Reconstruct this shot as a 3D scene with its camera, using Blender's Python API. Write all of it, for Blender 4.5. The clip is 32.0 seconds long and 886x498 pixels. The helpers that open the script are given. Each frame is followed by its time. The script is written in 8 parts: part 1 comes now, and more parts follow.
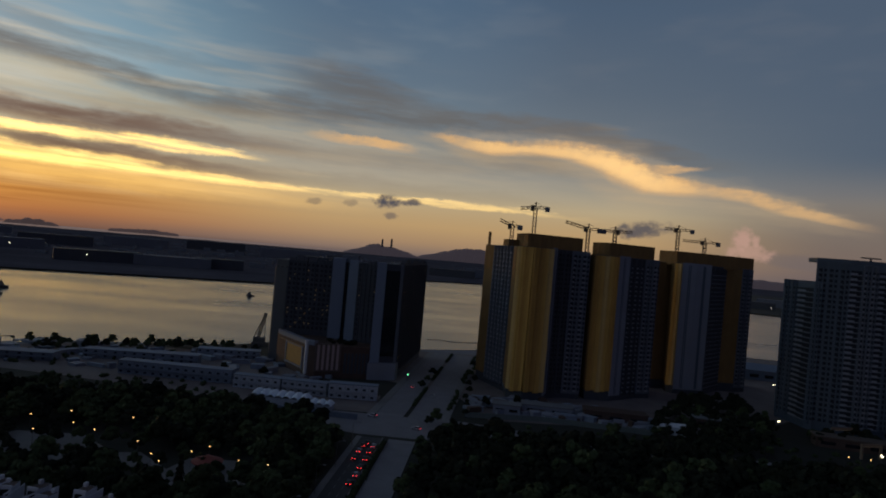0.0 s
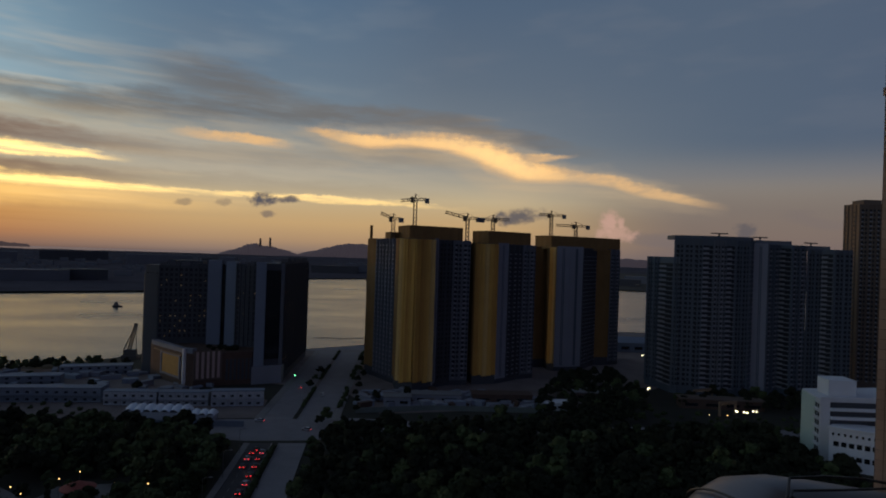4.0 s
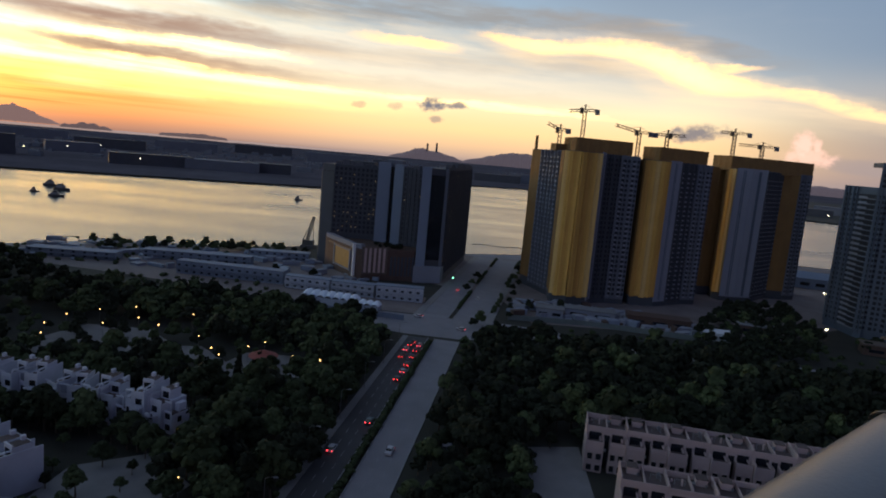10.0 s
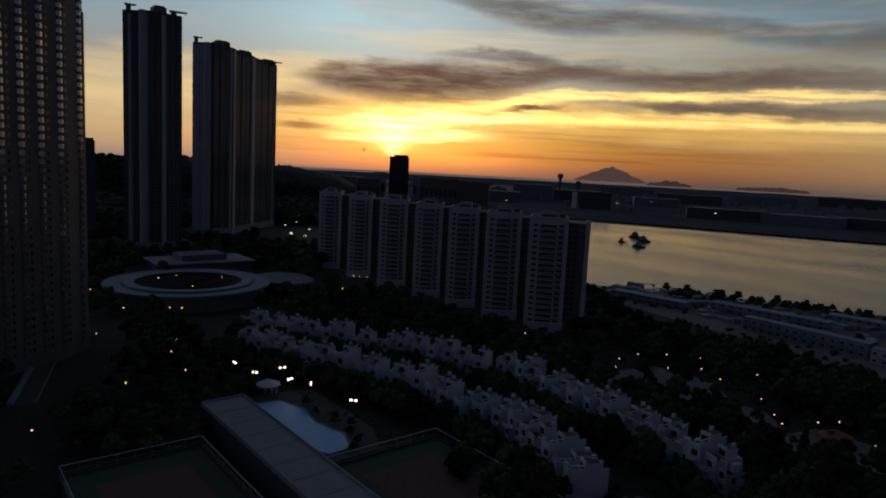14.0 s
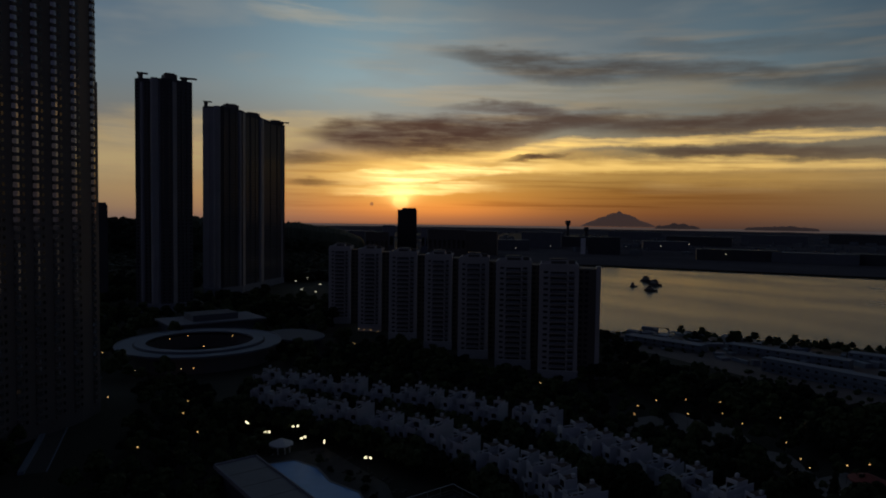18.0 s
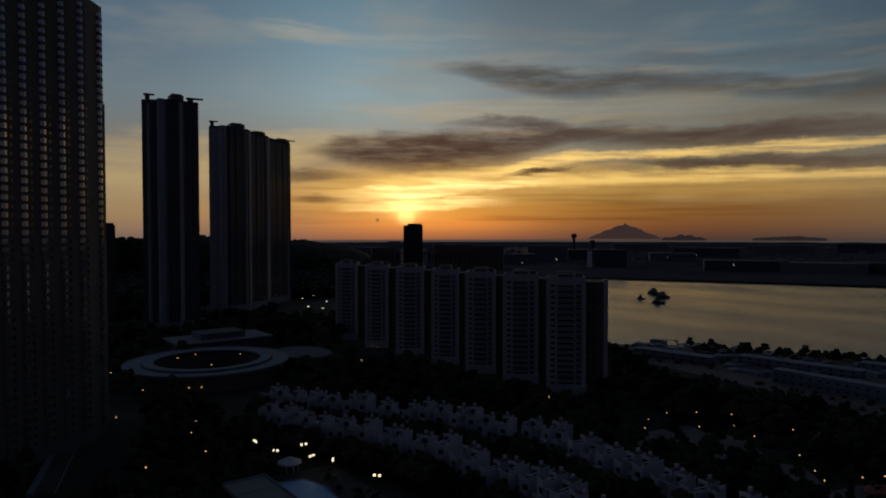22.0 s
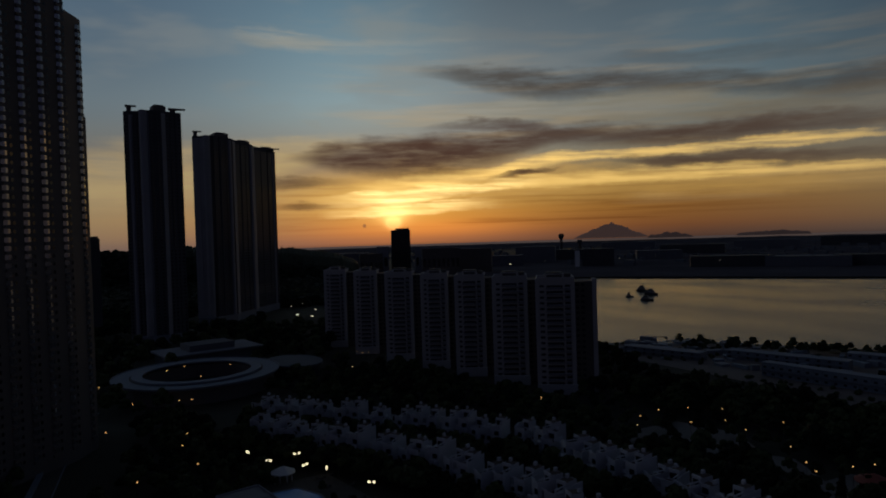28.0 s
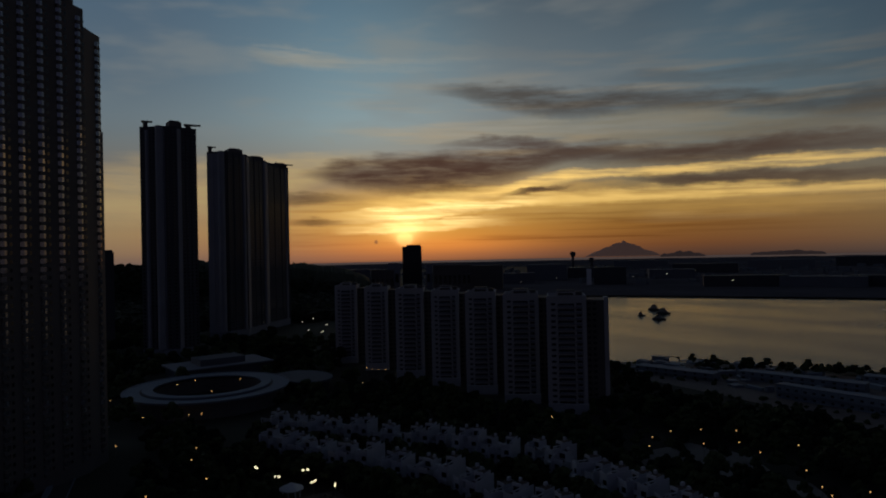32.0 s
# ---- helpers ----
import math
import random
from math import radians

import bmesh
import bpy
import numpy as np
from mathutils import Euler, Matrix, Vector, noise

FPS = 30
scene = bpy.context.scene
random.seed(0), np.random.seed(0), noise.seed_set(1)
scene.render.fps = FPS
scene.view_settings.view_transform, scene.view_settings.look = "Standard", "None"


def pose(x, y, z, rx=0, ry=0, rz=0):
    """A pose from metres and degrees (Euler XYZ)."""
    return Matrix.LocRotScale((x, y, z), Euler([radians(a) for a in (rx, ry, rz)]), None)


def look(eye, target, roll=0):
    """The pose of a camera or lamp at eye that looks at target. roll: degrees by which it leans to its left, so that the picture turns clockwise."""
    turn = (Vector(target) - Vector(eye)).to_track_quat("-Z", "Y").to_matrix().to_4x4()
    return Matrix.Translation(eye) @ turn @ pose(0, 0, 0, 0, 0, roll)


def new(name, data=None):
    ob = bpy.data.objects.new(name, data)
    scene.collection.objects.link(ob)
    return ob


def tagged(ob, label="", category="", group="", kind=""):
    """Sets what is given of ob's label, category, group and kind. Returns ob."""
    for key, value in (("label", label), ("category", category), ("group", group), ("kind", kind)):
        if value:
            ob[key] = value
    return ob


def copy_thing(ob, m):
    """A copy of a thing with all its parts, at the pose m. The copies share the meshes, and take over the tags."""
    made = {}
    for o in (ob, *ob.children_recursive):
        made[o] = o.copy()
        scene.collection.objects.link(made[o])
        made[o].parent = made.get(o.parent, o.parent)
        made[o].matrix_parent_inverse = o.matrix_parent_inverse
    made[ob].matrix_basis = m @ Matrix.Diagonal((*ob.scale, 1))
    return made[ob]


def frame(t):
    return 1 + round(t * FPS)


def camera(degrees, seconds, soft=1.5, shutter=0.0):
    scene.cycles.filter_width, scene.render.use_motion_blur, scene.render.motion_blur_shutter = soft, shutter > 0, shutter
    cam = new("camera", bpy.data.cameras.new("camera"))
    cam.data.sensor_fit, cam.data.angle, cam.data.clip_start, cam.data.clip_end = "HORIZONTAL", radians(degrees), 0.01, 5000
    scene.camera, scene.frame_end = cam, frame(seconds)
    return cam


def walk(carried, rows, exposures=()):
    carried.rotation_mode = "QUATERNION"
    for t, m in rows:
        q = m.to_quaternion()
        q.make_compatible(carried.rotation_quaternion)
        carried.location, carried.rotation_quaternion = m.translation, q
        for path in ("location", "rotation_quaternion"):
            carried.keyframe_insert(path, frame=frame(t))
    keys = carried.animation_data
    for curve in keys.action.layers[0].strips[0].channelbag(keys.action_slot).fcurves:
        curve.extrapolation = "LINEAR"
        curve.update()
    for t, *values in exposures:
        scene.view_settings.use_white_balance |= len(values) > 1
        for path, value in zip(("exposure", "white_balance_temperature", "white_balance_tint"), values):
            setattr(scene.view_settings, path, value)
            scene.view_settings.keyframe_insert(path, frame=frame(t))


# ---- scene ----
# The balcony stands 80 m over the ground; x to the right, y ahead, z up.
cam = camera(68.25, 32.0, soft=1.9)
PATH = [
    (0, pose(0.000, 0.000, 80.012, 90.27, -5.01, -0.10)),
    (0.5, pose(0.000, 0.000, 80.012, 91.98, -3.34, -3.35)),
    (1, pose(0.000, 0.000, 80.012, 94.04, -2.42, -7.89)),
    (1.5, pose(0.000, 0.000, 80.011, 92.81, -2.87, -11.57)),
    (2, pose(0.000, 0.000, 80.011, 91.46, -3.03, -11.64)),
    (2.5, pose(0.000, 0.000, 80.011, 90.05, -1.59, -10.48)),
    (4.5, pose(0.000, 0.000, 80.010, 90.34, -2.00, -10.37)),
    (5, pose(0.000, 0.000, 80.010, 89.71, -1.96, -10.67)),
    (5.5, pose(0.000, 0.000, 80.010, 89.39, -2.86, -13.89)),
    (6, pose(0.000, 0.000, 80.010, 89.22, -2.90, -14.59)),
    (6.5, pose(0.000, 0.000, 80.005, 85.64, -2.61, -14.31)),
    (7, pose(0.000, 0.000, 80.000, 82.62, -2.55, -13.76)),
    (7.5, pose(-0.003, -0.002, 79.997, 82.82, -2.91, -13.02)),
    (8, pose(-0.006, -0.004, 79.994, 83.40, -3.32, -12.52)),
    (8.5, pose(-0.009, -0.006, 79.990, 83.74, -3.65, -9.14)),
    (9, pose(-0.011, -0.008, 79.987, 83.79, -4.13, -4.43)),
    (9.5, pose(-0.011, -0.008, 79.987, 82.37, -4.47, -1.00)),
    (10, pose(-0.011, -0.008, 79.987, 81.60, -5.06, 3.87)),
    (10.5, pose(-0.011, -0.008, 79.987, 81.16, -4.83, 9.27)),
    (11, pose(-0.011, -0.008, 79.987, 81.97, -4.43, 13.39)),
    (11.5, pose(-0.011, -0.008, 79.987, 83.15, -2.30, 20.33)),
    (12, pose(-0.011, -0.008, 79.987, 83.10, -2.00, 26.74)),
    (12.5, pose(-0.011, -0.008, 79.987, 83.29, -1.14, 34.95)),
    (13, pose(-0.011, -0.008, 79.987, 83.28, -2.07, 40.95)),
    (13.5, pose(-0.011, -0.008, 79.987, 83.03, -2.49, 46.79)),
    (14, pose(-0.011, -0.008, 79.987, 82.88, -2.89, 51.20)),
    (14.5, pose(-0.011, -0.008, 79.987, 83.30, -2.65, 53.90)),
    (16.5, pose(-0.011, -0.008, 79.987, 88.15, -1.64, 51.11)),
    (17, pose(-0.011, -0.008, 79.987, 87.41, -0.71, 50.48)),
    (17.5, pose(-0.011, -0.008, 79.987, 87.41, -0.95, 51.22)),
    (18, pose(-0.011, -0.008, 79.987, 87.32, -0.76, 51.87)),
    (18.5, pose(-0.011, -0.008, 79.987, 86.84, -0.89, 51.54)),
    (19, pose(-0.011, -0.008, 79.987, 86.90, -1.46, 51.43)),
    (19.5, pose(-0.011, -0.008, 79.987, 86.77, -1.01, 52.04)),
    (20, pose(-0.011, -0.008, 79.987, 87.78, -0.54, 52.59)),
    (20.5, pose(-0.011, -0.008, 79.987, 88.49, -0.65, 53.34)),
    (21, pose(-0.011, -0.008, 79.987, 88.54, -0.36, 53.31)),
    (21.5, pose(-0.011, -0.008, 79.987, 88.69, 0.10, 53.18)),
    (22, pose(-0.011, -0.008, 79.987, 88.64, 0.12, 52.38)),
    (22.5, pose(-0.011, -0.008, 79.987, 88.86, -0.28, 51.72)),
    (23, pose(-0.011, -0.008, 79.987, 88.22, -0.19, 52.60)),
    (23.5, pose(-0.011, -0.008, 79.987, 87.75, -1.05, 52.13)),
    (24, pose(-0.011, -0.008, 79.987, 86.90, -0.60, 52.40)),
    (24.5, pose(-0.011, -0.008, 79.987, 86.52, -0.92, 52.74)),
    (25, pose(-0.011, -0.008, 79.987, 88.57, -0.65, 53.24)),
    (25.5, pose(-0.011, -0.008, 79.987, 87.01, 1.96, 52.34)),
    (27.5, pose(-0.011, -0.008, 79.987, 88.84, 2.01, 51.25)),
    (28, pose(-0.011, -0.008, 79.987, 88.95, 1.79, 51.29)),
    (28.5, pose(-0.011, -0.008, 79.987, 89.64, 1.81, 51.75)),
    (29, pose(-0.011, -0.008, 79.987, 89.86, 1.71, 51.90)),
    (29.5, pose(-0.011, -0.008, 79.987, 89.97, 1.64, 51.82)),
    (30, pose(-0.011, -0.008, 79.987, 90.79, 1.57, 51.76)),
    (30.5, pose(-0.011, -0.008, 79.987, 90.78, 1.50, 51.78)),
    (31, pose(-0.011, -0.008, 79.987, 90.90, 1.46, 51.86)),
    (31.5, pose(-0.011, -0.008, 79.987, 90.65, 1.32, 52.15)),
    (32, pose(-0.011, -0.008, 79.987, 90.45, 1.25, 52.28)),
]
EXPOSURES = [(0, -0.15), (2.0, -0.05), (5.0, 0.1), (6.0, 0.2), (6.5, 0.5), (7.0, 1.32), (8.0, 1.32), (9.0, 1.12), (10.0, 1.25), (11.0, 0.92), (11.5, 0.45), (12.0, 0.05), (13.0, -0.3), (14.0, -0.52), (14.5, -0.7), (16.5, -1.3), (25.0, -1.4), (27.5, -1.48), (32.0, -1.52)]
walk(cam, PATH, EXPOSURES)

# ---- sky and sun ----
SUN_AZ, SUN_EL = 55.6, 1.4


def build_world():
    world = bpy.data.worlds.new("dusk_sky")
    world.use_nodes = True
    scene.world = world
    tree = world.node_tree
    tree.nodes.clear()

    def link(a, b):
        tree.links.new(a, b)

    def feed(socket, value):
        if isinstance(value, (int, float)):
            socket.default_value = value
        elif isinstance(value, tuple):
            socket.default_value = (*value, 1) if len(value) == 3 else value
        else:
            link(value, socket)

    def calc(op, a, b=0.0, c=0.0):
        n = tree.nodes.new("ShaderNodeMath")
        n.operation = op
        for s, value in zip(n.inputs, (a, b, c)):
            feed(s, value)
        return n.outputs[0]

    def remap(x, lo, hi, to_lo=0.0, to_hi=1.0, smooth=True):
        n = tree.nodes.new("ShaderNodeMapRange")
        n.interpolation_type = "SMOOTHSTEP" if smooth else "LINEAR"
        for s, value in zip(n.inputs, (x, lo, hi, to_lo, to_hi)):
            feed(s, value)
        return n.outputs[0]

    def mix(fac, a, b, blend="MIX"):
        n = tree.nodes.new("ShaderNodeMix")
        n.data_type, n.blend_type = "RGBA", blend
        feed(n.inputs[0], fac), feed(n.inputs[6], a), feed(n.inputs[7], b)
        return n.outputs[2]

    def ramp(x, stops):
        n = tree.nodes.new("ShaderNodeValToRGB")
        e = n.color_ramp.elements
        while len(e) < len(stops):
            e.new(0.5)
        for item, (p, c) in zip(e, stops):
            item.position, item.color = p, (*c, 1)
        feed(n.inputs[0], x)
        return n.outputs[0]

    def grain(vec, scale, detail=5, rough=0.55, stretch=(1, 1, 1)):
        m = tree.nodes.new("ShaderNodeMapping")
        m.inputs["Scale"].default_value = stretch
        link(vec, m.inputs[0])
        n = tree.nodes.new("ShaderNodeTexNoise")
        n.inputs["Scale"].default_value, n.inputs["Detail"].default_value, n.inputs["Roughness"].default_value = scale, detail, rough
        link(m.outputs[0], n.inputs["Vector"])
        return n.outputs[0]

    co = tree.nodes.new("ShaderNodeTexCoord").outputs["Generated"]
    xyz = tree.nodes.new("ShaderNodeSeparateXYZ")
    link(co, xyz.inputs[0])
    x, y, z = xyz.outputs
    az = calc("MULTIPLY", calc("ARCTAN2", calc("MULTIPLY", x, -1), y), 57.2958)
    el = calc("MULTIPLY", calc("ARCSINE", z), 57.2958)

    # clear air: warm towards the sun, cool away from it
    h = calc("MULTIPLY_ADD", el, 1 / 60, 0.05)
    warm = ramp(h, [(0.0, (0.10, 0.06, 0.055)), (0.045, (0.20, 0.13, 0.115)), (0.06, (0.46, 0.205, 0.095)), (0.085, (0.70, 0.335, 0.09)), (0.125, (0.60, 0.39, 0.135)),
                    (0.16, (0.43, 0.40, 0.29)), (0.20, (0.39, 0.45, 0.455)), (0.25, (0.33, 0.435, 0.495)), (0.31, (0.25, 0.36, 0.44)), (0.40, (0.15, 0.235, 0.315)), (0.62, (0.05, 0.07, 0.105)), (1.0, (0.022, 0.028, 0.045))])
    cool = ramp(h, [(0.0, (0.055, 0.06, 0.075)), (0.042, (0.24, 0.20, 0.20)), (0.06, (0.43, 0.315, 0.215)), (0.085, (0.56, 0.41, 0.235)), (0.125, (0.52, 0.43, 0.285)),
                    (0.165, (0.29, 0.28, 0.27)), (0.22, (0.19, 0.207, 0.24)), (0.29, (0.133, 0.162, 0.215)), (0.40, (0.09, 0.13, 0.20)), (0.62, (0.045, 0.056, 0.09)), (1.0, (0.02, 0.026, 0.042))])
    east = ramp(h, [(0.0, (0.012, 0.013, 0.018)), (0.07, (0.05, 0.05, 0.11)), (0.25, (0.055, 0.059, 0.14)), (0.70, (0.02, 0.023, 0.06))])
    off = calc("ABSOLUTE", calc("SUBTRACT", az, SUN_AZ - 12))
    sky = mix(remap(off, 6, 36), warm, cool)
    # the blue deepens to the right of the golden cloud
    sky = mix(calc("MULTIPLY", remap(az, -8, -40), remap(el, 5, 10)), sky, (0.10, 0.13, 0.19))
    sky = mix(remap(off, 75, 130), sky, east)
    # dimmer and mauve low over the bay, deeper blue above it
    low = calc("MULTIPLY", remap(az, 50, 28), remap(el, 7, 2))
    sky = mix(calc("MULTIPLY", low, 0.72), sky, mix(remap(az, 32, 8), (0.66, 0.52, 0.42), (0.82, 0.70, 0.57)), "MULTIPLY")
    sky = mix(calc("MULTIPLY", remap(az, 42, 20), remap(el, 4, 9)), sky, (0.74, 0.82, 0.86), "MULTIPLY")
    sky = mix(calc("MULTIPLY", remap(az, 44, 64), remap(el, 6, 12)), sky, (1.4, 1.8, 1.86), "MULTIPLY")
    # grey-mauve dusk low on the far side from the sun, paler air high over the bay
    sky = mix(calc("MULTIPLY", calc("MULTIPLY", remap(az, -14, -32), remap(el, 10, 4)), 0.85), sky, (0.125, 0.108, 0.122))
    sky = mix(calc("MULTIPLY", calc("MULTIPLY", remap(az, -12, 6), remap(az, 36, 22)), remap(el, 7, 12)), sky, (1.34, 1.46, 1.46), "MULTIPLY")
    nishita = tree.nodes.new("ShaderNodeTexSky")
    nishita.sky_type, nishita.sun_disc = "NISHITA", False
    nishita.sun_elevation, nishita.sun_rotation = radians(SUN_EL), radians(-SUN_AZ)
    sky = mix(0.02, sky, nishita.outputs[0], "ADD")

    # drifting coordinates, so that no cloud edge is smooth
    def flat(sx, sy, shear):
        n = tree.nodes.new("ShaderNodeCombineXYZ")
        link(calc("MULTIPLY", az, sx), n.inputs[0])
        link(calc("MULTIPLY", calc("ADD", el, calc("MULTIPLY", az, shear)), sy), n.inputs[1])
        return n.outputs[0]
    long_lines, puffs = flat(0.10, 0.50, -0.02), flat(0.8, 0.9, 0.0)
    n1, n2 = grain(long_lines, 1.0, 4, 0.55), grain(long_lines, 2.4, 4, 0.55)
    n3 = grain(puffs, 1.4, 5, 0.62)
    ragged = calc("ADD", calc("MULTIPLY_ADD", n1, 2.0, -1.0), calc("MULTIPLY_ADD", n2, 2.0, -1.0))
    fluffy = calc("MULTIPLY_ADD", n3, 3.0, -1.5)
    waz, wel = calc("ADD", az, calc("MULTIPLY_ADD", grain(flat(0.16, 0.3, 0.0), 1.0, 3, 0.5), 5.0, -2.5)), calc("ADD", el, calc("ADD", calc("MULTIPLY_ADD", n1, 1.6, -0.8), calc("MULTIPLY_ADD", n2, 0.7, -0.35)))

    group = bpy.data.node_groups.new("cloud_stroke", "ShaderNodeTree")
    for name in ("az", "el", "az0", "el0", "length", "thick", "slope", "rag"):
        group.interface.new_socket(name, in_out="INPUT", socket_type="NodeSocketFloat")
    group.interface.new_socket("mask", in_out="OUTPUT", socket_type="NodeSocketFloat")
    gi, go = group.nodes.new("NodeGroupInput"), group.nodes.new("NodeGroupOutput")

    def gcalc(op, a, b=0.0):
        n = group.nodes.new("ShaderNodeMath")
        n.operation = op
        for s, value in zip(n.inputs, (a, b)):
            if isinstance(value, (int, float)):
                s.default_value = value
            else:
                group.links.new(value, s)
        return n.outputs[0]
    g = gi.outputs
    u = gcalc("SUBTRACT", g["az"], g["az0"])
    v = gcalc("SUBTRACT", gcalc("SUBTRACT", g["el"], g["el0"]), gcalc("MULTIPLY", u, g["slope"]))
    e = gcalc("ADD", gcalc("POWER", gcalc("ABSOLUTE", gcalc("DIVIDE", u, g["length"])), 2.0), gcalc("POWER", gcalc("ABSOLUTE", gcalc("DIVIDE", v, g["thick"])), 2.0))
    e = gcalc("ADD", e, g["rag"])
    mr = group.nodes.new("ShaderNodeMapRange")
    mr.interpolation_type = "SMOOTHERSTEP"
    group.links.new(e, mr.inputs[0])
    mr.inputs[1].default_value, mr.inputs[2].default_value, mr.inputs[3].default_value, mr.inputs[4].default_value = 1.35, -0.15, 0.0, 1.0
    group.links.new(mr.outputs[0], go.inputs[0])

    def stroke(az0, el0, length, thick, slope=0.0, crisp=False):
        n = tree.nodes.new("ShaderNodeGroup")
        n.node_tree = group
        values = (az if crisp else waz, el if crisp else wel, az0, el0, length, thick, slope, fluffy if crisp else ragged)
        for s, value in zip(n.inputs, values):
            feed(s, value)
        return n.outputs[0]

    streak, wisps = grain(flat(0.07, 0.8, -0.02), 1.0, 3, 0.5), grain(flat(0.10, 0.35, 0.03), 1.0, 3, 0.5)

    def lay(sky, colour, strokes, strength=1.0, texture=None, crisp=False):
        total = 0.0
        for s in strokes:
            m = stroke(*s[:5], crisp)
            if len(s) > 5:
                m = calc("MULTIPLY", m, s[5])
            total = m if isinstance(total, float) else calc("MAXIMUM", total, m)
        fac = calc("MULTIPLY", total, strength)
        if texture is not None:
            fac = calc("MULTIPLY", fac, texture)
        return mix(fac, sky, colour)

    # thin streaks of high cloud over the warm half of the sky
    band = calc("MULTIPLY", remap(streak, 0.46, 0.68), calc("MULTIPLY", remap(el, 1.5, 4), remap(el, 19, 8)))
    band = calc("MULTIPLY", band, calc("MULTIPLY", remap(az, -5, 35), remap(az, 66, 52)))
    sky = mix(calc("MULTIPLY", band, 0.5), sky, (1.15, 0.78, 0.36))
    thin = calc("MULTIPLY", remap(wisps, 0.47, 0.7), remap(el, 7, 13))
    sky = mix(calc("MULTIPLY", thin, calc("MULTIPLY", remap(az, -15, 45), 0.4)), sky, (0.50, 0.53, 0.52))
    sky = mix(calc("MULTIPLY", calc("MULTIPLY", thin, remap(az, 10, -20)), 0.12), sky, (0.22, 0.22, 0.24))

    # the low sun: a small spot, with the lit layers over it
    for az0, el0, wide, high, amount, colour in ((SUN_AZ - 3, 0.9, 8.0, 0.8, 0.5, (1.0, 0.28, 0.03)), (SUN_AZ - 2, 3.4, 9.0, 2.2, 0.30, (1.0, 0.55, 0.07)), (SUN_AZ, 2.9, 3.4, 1.3, 0.7, (1.0, 0.72, 0.2)), (SUN_AZ, 2.2, 1.2, 0.8, 1.8, (1.0, 0.76, 0.26)), (SUN_AZ, SUN_EL, 0.5, 0.42, 4.0, (1.0, 0.60, 0.22))):
        d2 = calc("ADD", calc("POWER", calc("ABSOLUTE", calc("DIVIDE", calc("SUBTRACT", az, az0), wide)), 2.0), calc("POWER", calc("ABSOLUTE", calc("DIVIDE", calc("SUBTRACT", el, el0), high)), 2.0))
        sky = mix(calc("MULTIPLY", calc("EXPONENT", calc("MULTIPLY", d2, -1.0)), amount), sky, colour, "ADD")

    # long bands of cloud: (bearing, elevation, half thickness, strength) along each
    wavy = calc("ADD", el, calc("ADD", calc("MULTIPLY_ADD", n1, 0.9, -0.45), calc("ADD", calc("MULTIPLY_ADD", n2, 0.8, -0.4), calc("MULTIPLY_ADD", n3, 0.30, -0.15))))
    along = calc("MULTIPLY_ADD", az, -1 / 140, 95 / 140)

    def ribbon(points, rag=0.8, soft=2.1, puffy=False):
        stops = [((95 - p[0]) / 140, (p[1] / 24, p[2] / 5, p[3])) for p in sorted(points, reverse=True)]
        n = tree.nodes.new("ShaderNodeValToRGB")
        n.color_ramp.interpolation = "CARDINAL"
        e = n.color_ramp.elements
        while len(e) < len(stops):
            e.new(0.5)
        for item, (p, c) in zip(e, stops):
            item.position, item.color = p, (*c, 1)
        link(along, n.inputs[0])
        parts = tree.nodes.new("ShaderNodeSeparateColor")
        link(n.outputs[0], parts.inputs[0])
        mid, half, power = parts.outputs
        v = calc("DIVIDE", calc("SUBTRACT", wavy, calc("MULTIPLY", mid, 24.0)), calc("MULTIPLY_ADD", half, 5.0, 0.02))
        d = calc("ADD", calc("MULTIPLY", v, v), calc("MULTIPLY", calc("ADD", fluffy, ragged) if puffy else ragged, rag))
        return calc("MAXIMUM", calc("MULTIPLY", remap(d, soft, -0.4), power), 0.0)

    def paint(sky, colour, bands, strength=1.0, texture=None, **how):
        total = 0.0
        for b in bands:
            m = ribbon(b, **how)
            total = m if isinstance(total, float) else calc("MAXIMUM", total, m)
        fac = calc("MULTIPLY", total, strength)
        if texture is not None:
            fac = calc("MULTIPLY", fac, texture)
        return mix(fac, sky, colour)

    fine = remap(grain(flat(0.10, 1.3, -0.03), 1.3, 5, 0.6), 0.32, 0.62, 0.25, 1.0)
    soft_fine = remap(grain(flat(0.09, 0.9, -0.02), 1.6, 4, 0.55), 0.3, 0.65, 0.55, 1.0)
    pale = [(66.5, 16.52, 2.3, 0.72, 0.144, 0.70), (62.6, 16.40, 3.4, 0.50, 0.074, 0.60), (56.3, 17.50, 11.0, 0.86, 0.020, 0.40), (42.0, 10.83, 5.4, 0.36, 0.082, 0.60), (62.1, 9.92, 1.7, 0.36, 0.206, 0.40), (78.1, 6.02, 1.4, 0.86, 0.122, 0.40), (51.9, 12.09, 5.9, 1.01, 0.324, 0.30), (46.6, 14.94, 5.2, 0.72, 0.043, 0.25), (39.1, 8.95, 3.1, 0.43, 0.208, 0.35), (44.6, 11.13, 3.9, 1.87, 0.132, 0.60), (35.3, 9.65, 6.2, 1.29, 0.006, 0.60), (56.9, 6.67, 1.7, 1.01, 0.033, 0.50), (12.5, 8.88, 10.8, 0.72, 0.011, 0.30), (16.4, 12.96, 4.4, 1.15, -0.050, 0.30)]
